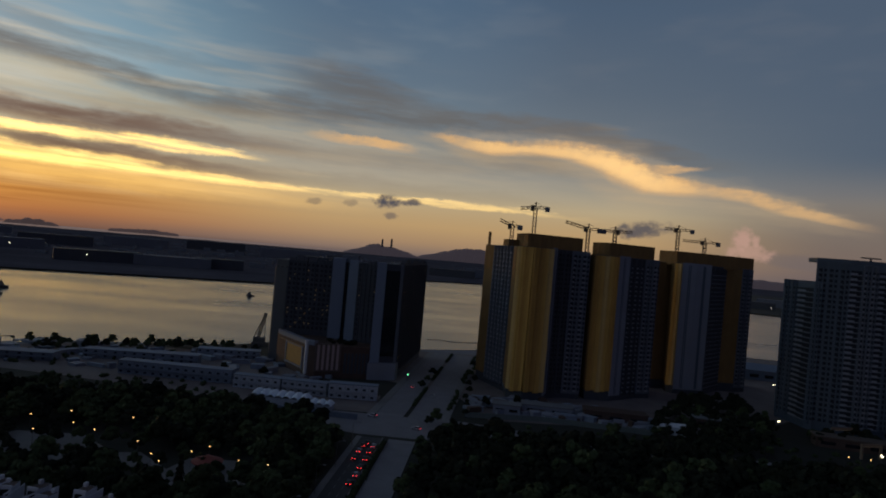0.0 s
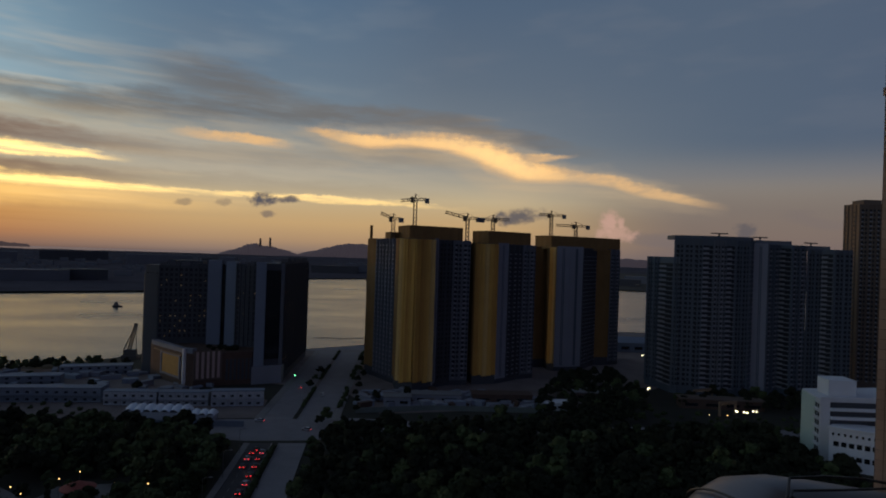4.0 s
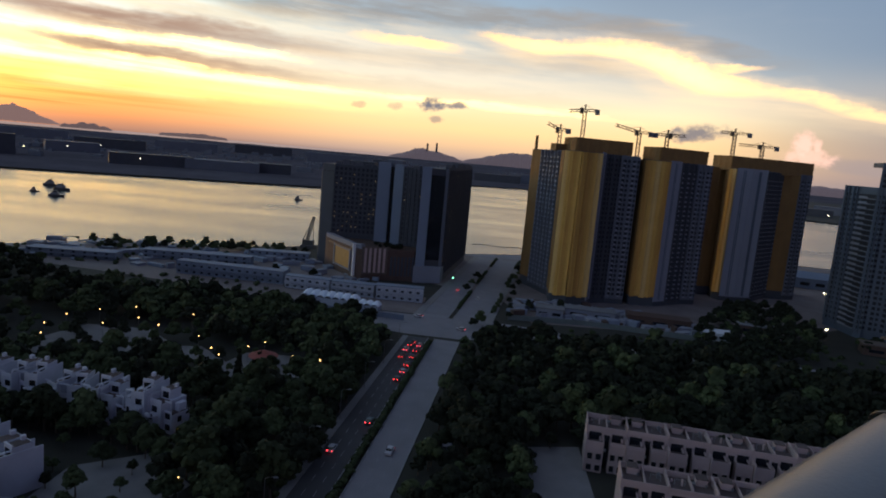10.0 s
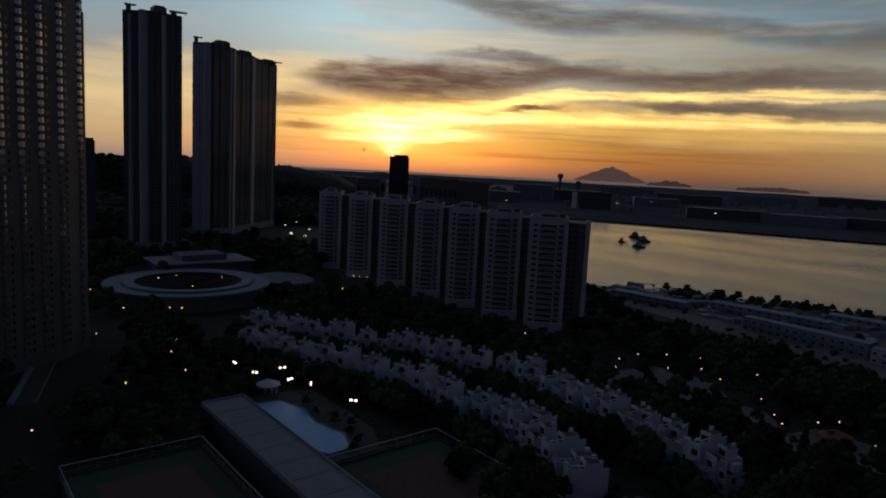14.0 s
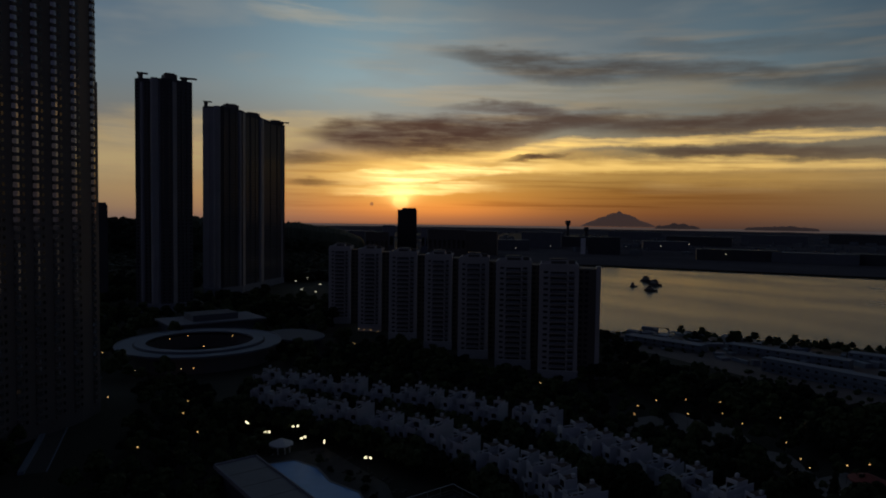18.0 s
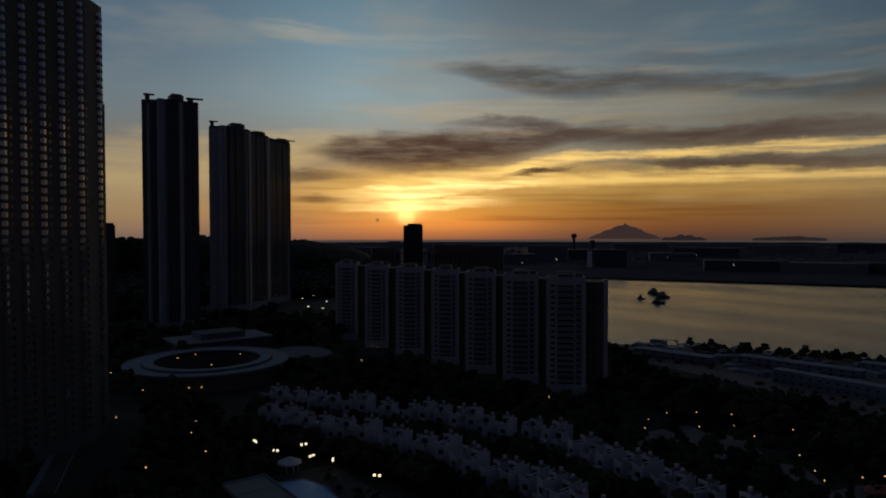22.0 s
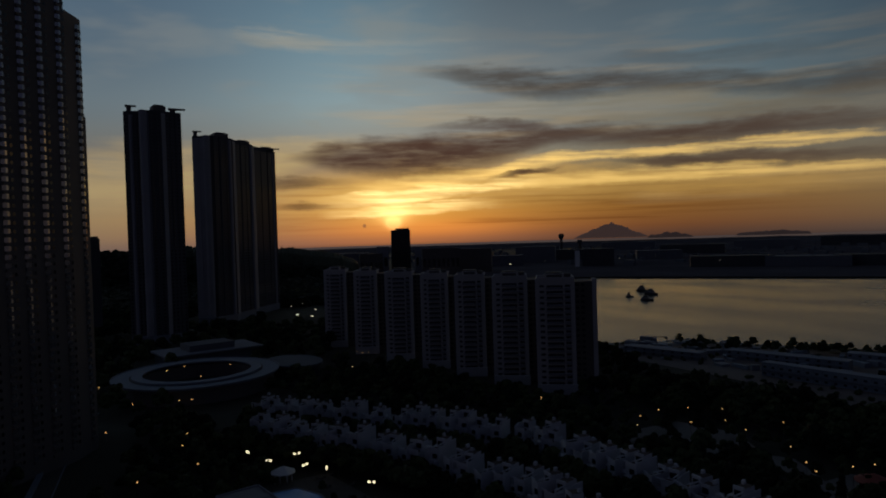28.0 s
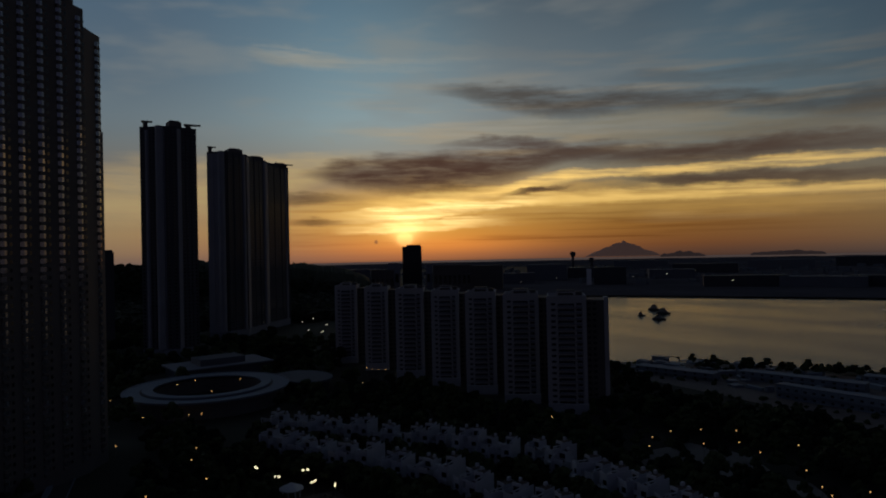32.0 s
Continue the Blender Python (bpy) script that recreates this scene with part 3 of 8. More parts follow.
def water_material():
    m = bpy.data.materials.new("sea_water")
    m.use_nodes = True
    t = m.node_tree
    b = t.nodes["Principled BSDF"]
    b.inputs["Base Color"].default_value = (0.03, 0.034, 0.036, 1)
    b.inputs["Roughness"].default_value, b.inputs["IOR"].default_value = 0.16, 1.33
    b.inputs["Specular Tint"].default_value = (1.0, 0.92, 1.0, 1)
    where = t.nodes.new("ShaderNodeNewGeometry").outputs["Position"]
    mp = t.nodes.new("ShaderNodeMapping")
    mp.inputs["Rotation"].default_value, mp.inputs["Scale"].default_value = (0, 0, 0.35), (0.4, 1.0, 1.0)
    t.links.new(where, mp.inputs[0])
    big, small = t.nodes.new("ShaderNodeTexNoise"), t.nodes.new("ShaderNodeTexNoise")
    big.inputs["Scale"].default_value, small.inputs["Scale"].default_value = 0.012, 0.35
    big.inputs["Detail"].default_value = 6
    bn = t.nodes.new("ShaderNodeBump")
    bn.inputs["Strength"].default_value, bn.inputs["Distance"].default_value = 0.04, 0.35
    rg = t.nodes.new("ShaderNodeMapRange")
    rg.inputs[1].default_value, rg.inputs[2].default_value, rg.inputs[3].default_value, rg.inputs[4].default_value = 0.3, 0.7, 0.18, 0.28
    for n in (big, small):
        t.links.new(mp.outputs[0], n.inputs["Vector"])
    t.links.new(small.outputs[0], bn.inputs["Height"])
    t.links.new(big.outputs[0], rg.inputs[0])
    t.links.new(rg.outputs[0], b.inputs["Roughness"])
    t.links.new(bn.outputs[0], b.inputs["Normal"])
    MATS["sea_water"] = m


water_material()


# ---- building blocks ----
class Geo:
    """Collects faces for one mesh."""

    def __init__(self):
        self.v, self.f = [], []

    def face(self, *pts):
        n = len(self.v)
        self.v.extend(tuple(p) for p in pts)
        self.f.append(tuple(range(n, n + len(pts))))
        return self

    def box(self, lo, hi, m=None):
        (x0, y0, z0), (x1, y1, z1) = lo, hi
        c = [Vector(p) for p in ((x0, y0, z0), (x1, y0, z0), (x1, y1, z0), (x0, y1, z0), (x0, y0, z1), (x1, y0, z1), (x1, y1, z1), (x0, y1, z1))]
        if m is not None:
            c = [m @ p for p in c]
        n = len(self.v)
        self.v.extend(tuple(p) for p in c)
        self.f.extend(tuple(n + i for i in q) for q in ((0, 3, 2, 1), (4, 5, 6, 7), (0, 1, 5, 4), (1, 2, 6, 5), (2, 3, 7, 6), (3, 0, 4, 7)))
        return self

    def bar(self, p, q, w, d=None):
        """A straight bar from p to q, w wide."""
        p, q = Vector(p), Vector(q)
        axis = q - p
        turn = axis.to_track_quat("Z", "Y").to_matrix().to_4x4()
        d = d or w
        return self.box((-w / 2, -d / 2, 0), (w / 2, d / 2, axis.length), Matrix.Translation(p) @ turn)

    def prism(self, poly, z0, z1):
        """poly runs counter-clockwise."""
        n = len(poly)
        self.face(*[(x, y, z1) for x, y in poly])
        self.face(*[(x, y, z0) for x, y in reversed(poly)])
        for i in range(n):
            (ax, ay), (bx, by) = poly[i], poly[(i + 1) % n]
            self.face((ax, ay, z0), (bx, by, z0), (bx, by, z1), (ax, ay, z1))
        return self

    def tube(self, path, r, sides=10, squash=1.0):
        rings = []
        for i, p in enumerate(path):
            a, b = Vector(path[max(i - 1, 0)]), Vector(path[min(i + 1, len(path) - 1)])
            t = (b - a).normalized()
            s = t.cross(Vector((0, 0, 1)))
            s = s.normalized() if s.length > 1e-4 else Vector((1, 0, 0))
            up = s.cross(t)
            n = len(self.v)
            rr = r[i] if isinstance(r, (list, tuple)) else r
            for k in range(sides):
                w = 2 * math.pi * k / sides
                self.v.append(tuple(Vector(p) + s * (rr * math.cos(w)) + up * (rr * squash * math.sin(w))))
            rings.append(n)
        for a, b in zip(rings, rings[1:]):
            for k in range(sides):
                j = (k + 1) % sides
                self.f.append((a + k, a + j, b + j, b + k))
        self.f.append(tuple(rings[0] + k for k in reversed(range(sides))))
        self.f.append(tuple(rings[-1] + k for k in range(sides)))
        return self

    def ball(self, c, r, seg=8, rings=5, zs=1.0):
        c, base = Vector(c), len(self.v)
        self.v.append(tuple(c + Vector((0, 0, -r * zs))))
        for i in range(1, rings):
            a = math.pi * i / rings - math.pi / 2
            for k in range(seg):
                w = 2 * math.pi * k / seg
                self.v.append(tuple(c + Vector((r * math.cos(a) * math.cos(w), r * math.cos(a) * math.sin(w), r * zs * math.sin(a)))))
        self.v.append(tuple(c + Vector((0, 0, r * zs))))
        top = len(self.v) - 1
        for k in range(seg):
            j = (k + 1) % seg
            self.f.append((base, base + 1 + j, base + 1 + k))
            for i in range(rings - 2):
                p = base + 1 + i * seg
                self.f.append((p + k, p + j, p + seg + j, p + seg + k))
            p = base + 1 + (rings - 2) * seg
            self.f.append((p + k, p + j, top))
        return self

    def mesh(self, name, mat, origin=(0, 0, 0), smooth=False):
        me = bpy.data.meshes.new(name)
        o = Vector(origin)
        me.from_pydata([tuple(Vector(p) - o) for p in self.v], [], self.f)
        me.materials.append(MATS[mat])
        if smooth:
            me.shade_smooth()
        me.update()
        return me


def thing(name, label, category, at=(0, 0, 0), group="", kind=""):
    ob = new(name)
    ob.empty_display_size = 0.5
    ob.location = at
    return tagged(ob, label, category, group, kind)


def part(name, geo, mat, parent, label="", kind="", smooth=False):
    """One mesh under a thing or under a part; its points are given in world coordinates."""
    root = parent
    o = Vector((0, 0, 0))
    while root is not None:
        o += Vector(root.location)
        root = root.parent
    ob = new(name, geo.mesh(name, mat, o, smooth))
    ob.parent = parent
    return tagged(ob, label, kind=kind)


def single(name, geo, mat, label, category="", group="", kind="", smooth=False, origin=(0, 0, 0)):
    ob = new(name, geo.mesh(name, mat, origin, smooth))
    ob.location = origin
    return tagged(ob, label, category, group, kind)


def shared(name, me, parent, m, label=""):
    """A piece on shared mesh data, placed by m in its parent's space."""
    ob = new(name, me)
    ob.parent = parent
    ob.matrix_basis = m
    return tagged(ob, label)


def polar(az, d):
    a = radians(az)
    return -math.sin(a) * d, math.cos(a) * d


def edge(p, q):
    """Length, direction and outward normal of a wall that runs from p to q, seen from outside left to right."""
    d = Vector((q[0] - p[0], q[1] - p[1], 0))
    u = d.normalized()
    return d.length, u, Vector((u.y, -u.x, 0))


def wall_frame(p, q):
    """Local axes of a wall: x along it, y outward, z up."""
    n, u, out = edge(p, q)
    return Matrix(((u.x, out.x, 0, p[0]), (u.y, out.y, 0, p[1]), (0, 0, 1, 0), (0, 0, 0, 1)))


# ---- ground, sea and distance ----
SHORE = [(4600, 1500), (1500, 950), (700, 740), (430, 672), (346, 660), (316, 664), (200, 610), (110, 575), (36, 553), (-10, 529), (-70, 505), (-122, 502), (-145, 476), (-182, 454), (-239, 432),
         (-296, 382), (-420, 415), (-640, 500), (-900, 560)]
FAR_SHORE = [(-1060, 700), (-900, 830), (-740, 949), (-531, 1047), (-290, 1158), (-150, 1420), (-29, 1762), (112, 1842), (741, 1561), (798, 1525), (1300, 1750), (4300, 2400)]


def build_ground():
    g = Geo()

    def rim(x):
        return math.sqrt(max(4780 ** 2 - x * x, 400 ** 2))
    near = SHORE + [(-1060, 700)]
    for (x1, y1), (x0, y0) in zip(near, near[1:]):
        g.face((x0, -rim(x0), 0), (x1, -rim(x1), 0), (x1, y1, 0), (x0, y0, 0))
        g.face((x0, y0, 0), (x1, y1, 0), (x1, y1, -6), (x0, y0, -6))
    for (x0, y0), (x1, y1) in zip(FAR_SHORE, FAR_SHORE[1:]):
        g.face((x0, y0, 0), (x1, y1, 0), (x1, rim(x1), 0), (x0, rim(x0), 0))
        g.face((x0, y0, -6), (x1, y1, -6), (x1, y1, 0), (x0, y0, 0))
    west = [-4780, -4300, -3400, -2200, -1060]
    for x0, x1 in zip(west, west[1:]):
        g.face((x0, -rim(x0), 0), (x1, -rim(x1), 0), (x1, rim(x1), 0), (x0, rim(x0), 0))
    single("ground", g, "undergrowth", "dark overgrown land with scrub and soil along a bay", "ground", kind="structure")
    g = Geo()
    g.face(*[(4980 * math.cos(k * math.pi / 48), 4980 * math.sin(k * math.pi / 48), -2.5) for k in range(96)])
    single("water", g, "sea_water", "calm bay water that mirrors the sunset sky", "water", kind="structure")
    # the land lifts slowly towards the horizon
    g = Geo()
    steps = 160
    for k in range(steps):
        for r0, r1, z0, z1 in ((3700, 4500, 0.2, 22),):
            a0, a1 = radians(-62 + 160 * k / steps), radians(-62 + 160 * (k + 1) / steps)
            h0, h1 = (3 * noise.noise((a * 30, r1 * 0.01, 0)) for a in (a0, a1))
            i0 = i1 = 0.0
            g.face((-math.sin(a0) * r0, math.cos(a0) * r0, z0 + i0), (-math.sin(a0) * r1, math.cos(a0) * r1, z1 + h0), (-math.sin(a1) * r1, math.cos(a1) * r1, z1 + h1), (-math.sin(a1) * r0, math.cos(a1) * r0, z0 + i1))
    single("backdrop", g, "hazed_soil", "low far land towards the horizon", "distant land", kind="structure")
    # a strip of sea closes the distance, its mist given as a glow
    g = Geo()
    for k in range(steps):
        a0, a1 = radians(-62 + 160 * k / steps), radians(-62 + 160 * (k + 1) / steps)
        g.face(*[(-math.sin(a) * r, math.cos(a) * r, z) for a, r, z in ((a0, 4510, 8), (a0, 4860, 33), (a1, 4860, 33), (a1, 4510, 8))])
    single("backdrop_sea", g, "sea_haze_glow", "sea along the horizon, its mist given as a faint glow", "distant sea", kind="structure")
    g = Geo()
    far = [p for p in FAR_SHORE if p[0] < 760]
    for (x0, y0), (x1, y1) in zip(far, far[1:]):
        g.face((x0, y0 + 4, 0.05), (x1, y1 + 4, 0.05), (x1 * 2.4, 3800, 0.05), (x0 * 2.4, 3800, 0.05))
    single("airfield", g, "hazed_soil", "flat dusky airfield across the bay", "airfield", kind="structure")


def far_flat(name, poly, mat, z, label):
    g = Geo()
    g.face(*[(x, y, z) for x, y in poly])
    single(name, g, mat, label, "ground", kind="structure")


def hill(name, az0, az1, d, base, top, depth, label, mat="ridge_haze_glow", seed=0, peak=0.5, sharp=1.0, rough=0.35):
    """A ridge across the view between two bearings."""
    g = Geo()
    nx, ny = 170, 7
    pts = []
    for i in range(nx + 1):
        s = i / nx
        a = az0 + (az1 - az0) * s
        env = (s / peak if s < peak else (1 - s) / (1 - peak)) ** sharp
        env *= 1 + rough * noise.fractal((s * 7 + seed, seed * 3.1, 0), 1.0, 2.0, 4)
        row = []
        for j in range(ny + 1):
            w = j / ny
            z = base + max(0, env) * (top - base) * math.sin(math.pi * w) ** 0.8
            z += (top - base) * (0.05 * noise.noise((s * 40, w * 6, seed)) + 0.06 * noise.noise((s * 130, w * 3, seed + 5))) * env
            x, y = polar(a, d + (w - 0.5) * depth)
            row.append((x, y, z))
        pts.append(row)
    for i in range(nx):
        for j in range(ny):
            g.face(pts[i][j], pts[i][j + 1], pts[i + 1][j + 1], pts[i + 1][j])
    return single(name, g, mat, label, "hill", kind="structure")


build_ground()
far_flat("shore_embankment", [(-900, 833), (-740, 952), (-531, 1050), (-290, 1161), (-290, 1250), (-560, 1130), (-800, 1010), (-950, 900)], "hazed_soil", 0.1, "bare dusty embankment on the far side of the bay")
far_flat("construction_ground", [(36, 551), (-10, 527), (-30, 395), (14, 372), (30, 320), (150, 330), (250, 410), (316, 500), (430, 560), (430, 668), (346, 656), (316, 660)], "site_dust", 0.06, "dusty building ground round the towers")
far_flat("compound_ground", [(-26, 315), (-26, 352), (-70, 378), (-110, 440), (-190, 440), (-240, 425), (-290, 380), (-250, 345), (-180, 335), (-100, 315)], "site_dust", 0.06, "dusty compound between the road and the bay")
far_flat("beach", [(-296, 384), (-239, 434), (-182, 456), (-182, 446), (-239, 424), (-290, 374)], "paving", 0.12, "pale strip of shore along the bay")
# far ridges and islands glow faintly to stand in for haze
hill("backdrop_ridge", 8.6, 1.8, 4600, 16, 94, 300, "low hills across the bay", "ridge_haze_glow", seed=3, peak=0.45, rough=0.25, sharp=0.6)
hill("backdrop_ridge_north", 2.4, -22, 4680, 16, 128, 300, "longer hills across the bay", "ridge_haze_glow", seed=8, peak=0.25, rough=0.25, sharp=0.6)
hill("backdrop_ridge_east", -20, -52, 4700, 12, 100, 300, "far hills behind the estate", "ridge_haze_glow", seed=5, rough=0.25, sharp=0.4)
hill("island_peak", 40.0, 33.8, 4740, 40, 152, 200, "pointed island on the horizon", "island_haze_glow", seed=11, peak=0.5, sharp=0.95, rough=0.18)
hill("island_low", 33.9, 30.4, 4720, 30, 66, 120, "low wooded islet", "islet_haze_glow", seed=14, rough=0.35, sharp=0.4)
hill("island_long", 27.1, 21.9, 4720, 30, 58, 120, "long low island on the horizon", "islet_haze_glow", seed=17, rough=0.25, sharp=0.25)
hill("wooded_hill", 84, 58.6, 1500, 0, 76, 420, "dark wooded hill behind the twin towers", "dark_leaf", seed=21, peak=0.45, sharp=0.22, rough=0.12)


# ---- roads ----
def strip(g, a, b, off0, off1, z):
    """A flat strip along the line from a to b, between two offsets to its right."""
    n, u, out = edge(a, b)
    p, q = Vector((*a, 0)), Vector((*b, 0))
    g.face(p + out * off1 + Vector((0, 0, z)), q + out * off1 + Vector((0, 0, z)), q + out * off0 + Vector((0, 0, z)), p + out * off0 + Vector((0, 0, z)))


def kerb_strip(g, a, b, off0, off1, z):
    m = wall_frame(a, b)
    g.box((0, off0, 0), (edge(a, b)[0], off1, z), m)


ROAD_A, ROAD_B = (-48.0, 40), (-29, 275)     # western edge of the boulevard, near half
FAR_A, FAR_B = (-25, 312), (1, 520)          # the same edge past the junction


def build_roads():
    g = Geo()
    strip(g, ROAD_A, ROAD_B, 2.5, 11.0, 0.10)
    single("road_west", g, "dark_asphalt", "dark asphalt carriageway with queueing cars", "road", kind="structure")
    g = Geo()
    strip(g, ROAD_A, ROAD_B, 14.2, 24.5, 0.10)
    single("road_east", g, "asphalt", "empty grey asphalt carriageway", "road", kind="structure")
    g = Geo()
    g.face((-120, 303, 0.09), (-29, 278, 0.09), (-4, 277, 0.09), (45, 287, 0.09), (225, 268, 0.09), (225, 279, 0.09), (60, 300, 0.09), (18, 312, 0.09), (-25, 312, 0.09), (-120, 320, 0.09))
    single("road_junction", g, "asphalt", "wide asphalt crossing", "road", kind="structure")
    g = Geo()
    strip(g, FAR_A, FAR_B, 0, 13, 0.10)
    strip(g, FAR_A, FAR_B, 16, 31, 0.10)
    single("road_north", g, "asphalt", "asphalt boulevard that runs on to the bay", "road", kind="structure")
    g = Geo()
    g.face((-14, 520, 0.11), (60, 520, 0.11), (66, 545, 0.11), (36, 550, 0.11), (-10, 526, 0.11))
    single("road_end", g, "asphalt", "asphalt turning place by the water", "road", kind="structure")
    g = Geo()
    kerb_strip(g, ROAD_A, ROAD_B, 0, 2.4, 0.16)
    kerb_strip(g, FAR_A, FAR_B, -4, -0.1, 0.16)
    kerb_strip(g, FAR_A, FAR_B, 31.1, 35, 0.16)
    single("pavement", g, "paving", "pale paved footway along the boulevard", "pavement", kind="structure")
    g = Geo()
    for x in (11.05, 13.9):
        kerb_strip(g, ROAD_A, ROAD_B, x, x + 0.3, 0.28)
    kerb_strip(g, ROAD_A, ROAD_B, 24.55, 24.95, 0.25)
    for x in (13.0, 15.7):
        kerb_strip(g, FAR_A, FAR_B, x, x + 0.3, 0.25)
    single("kerb", g, "kerb", "pale concrete kerb", "kerb", kind="structure")
    g = Geo()
    n, u, out = edge(ROAD_A, ROAD_B)
    k = 0
    while k < n - 8:
        for x in (5.3, 8.1, 17.6, 21.0):
            g.box((k, x - 0.08, 0.104), (k + 3.0, x + 0.08, 0.112), wall_frame(ROAD_A, ROAD_B))
        k += 7
    n2 = edge(FAR_A, FAR_B)[0]
    k = 10
    while k < n2:
        for x in (4.3, 8.6, 20.7, 25.7):
            g.box((k, x - 0.08, 0.104), (k + 3.0, x + 0.08, 0.112), wall_frame(FAR_A, FAR_B))
        k += 8
    for k in range(9):
        g.box((n - 4, 14.8 + k * 1.1, 0.104), (n - 0.5, 15.3 + k * 1.1, 0.112), wall_frame(ROAD_A, ROAD_B))
        g.box((1, 1 + k * 1.3, 0.104), (4.5, 1.6 + k * 1.3, 0.112), wall_frame(FAR_A, FAR_B))
    # hatched islands in the junction
    for k in range(7):
        g.box((-7 - k * 0.4, 299 + k * 1.6, 0.104), (-3.5 - k * 0.2, 299.7 + k * 1.6, 0.112))
    single("road_marking", g, "road_paint", "worn white lane marks", "road marking", kind="structure")


build_roads()


# ---- tall buildings ----
def windows_on(glass, slabs, p, q, z0, z1, storey=2.8, bay=3.1, wide=1.9, high=1.45, ledge=0.25, inset=0.6):
    """Panes and floor ledges on the wall from p to q."""
    n, u, out = edge(p, q)
    m = wall_frame(p, q)
    count = max(1, int((n - inset) / bay))
    step = n / count
    z = z0
    while z + storey <= z1 + 0.01:
        if glass is not None:
            for i in range(count):
                c = (i + 0.5) * step
                w = min(wide, step * 0.75) / 2
                glass.box((c - w, 0.0, z + 0.9), (c + w, 0.06, z + 0.9 + high), m)
        if slabs is not None and ledge:
            slabs.box((0, 0.0, z - 0.12), (n, ledge, z + 0.16), m)
        z += storey


def fins_on(g, p, q, z0, z1, every=5.0, deep=0.9, thick=0.55):
    """Upright piers on a wall."""
    n, u, out = edge(p, q)
    m = wall_frame(p, q)
    count = max(1, round(n / every))
    for i in range(count + 1):
        c = min(max(i * n / count, thick / 2), n - thick / 2)
        g.box((c - thick / 2, 0, z0), (c + thick / 2, deep, z1), m)


def column_wall(piers, ledges, glass, p, q, z0, z1, storey=2.8, bay=4.8, parapet=0.85):
    """A wall of upright piers, columns of stacked balconies and columns of panes."""
    n, u, out = edge(p, q)
    m = wall_frame(p, q)
    count = max(1, round(n / bay))
    w = n / count
    for i in range(count):
        x = i * w
        piers.box((x + 0.02, 0, z0 - 1.5), (x + w * 0.20, 0.75, z1 + 1.0), m)
        piers.box((x + w * 0.60, 0, z0 - 1.5), (x + w * 0.66, 0.95, z1 + 0.6), m)
        z = z0
        while z + storey <= z1:
            ledges.box((x + w * 0.20, 0, z - 0.12), (x + w * 0.60, 0.9, z + 0.1), m)
            if parapet:
                ledges.box((x + w * 0.22, 0.78, z + 0.1), (x + w * (0.58 if i % 2 else 0.42), 0.9, z + parapet), m)
            glass.box((x + w * 0.24, 0, z + 0.2), (x + w * 0.56, 0.05, z + 2.2), m)
            glass.box((x + w * 0.72, 0, z + 0.7), (x + w * 0.96, 0.05, z + 2.2), m)
            z += storey


def net_on(g, p, q, z0, z1, off=0.5, fold=0.25, seed=0, sag=0.0):
    """Scaffold netting in front of a wall, with upright folds."""
    n, u, out = edge(p, q)
    cols, rows = max(4, int(n / 1.1)), 12
    a = Vector((*p, 0))
    grid = []
    for i in range(cols + 1):
        col = []
        for j in range(rows + 1):
            z = z0 + (z1 - z0) * j / rows
            o = off + 1.6 * fold * (0.5 + 0.5 * math.sin(i * 1.15 + seed)) ** 2 + 0.25 * noise.noise((i * 0.6, j * 0.7, seed)) + sag * (1 - j / rows) ** 2
            col.append(a + u * (n * i / cols) + out * o + Vector((0, 0, z)))
        grid.append(col)
    for i in range(cols):
        for j in range(rows):
            g.face(grid[i][j], grid[i + 1][j], grid[i + 1][j + 1], grid[i][j + 1])
    for i in (0, cols):
        for j in range(rows):
            back0, back1 = grid[i][j] - out * off * 2, grid[i][j + 1] - out * off * 2
            g.face(back0, grid[i][j], grid[i][j + 1], back1)


def close_back(front, depth):
    """A plan whose front runs left to right as seen from the balcony, closed behind."""
    p, q = Vector((*front[0], 0)), Vector((*front[-1], 0))
    mid = (p + q) / 2
    away = mid.normalized() * depth
    return list(front) + [tuple((q + away).xy), tuple((p + away).xy)]


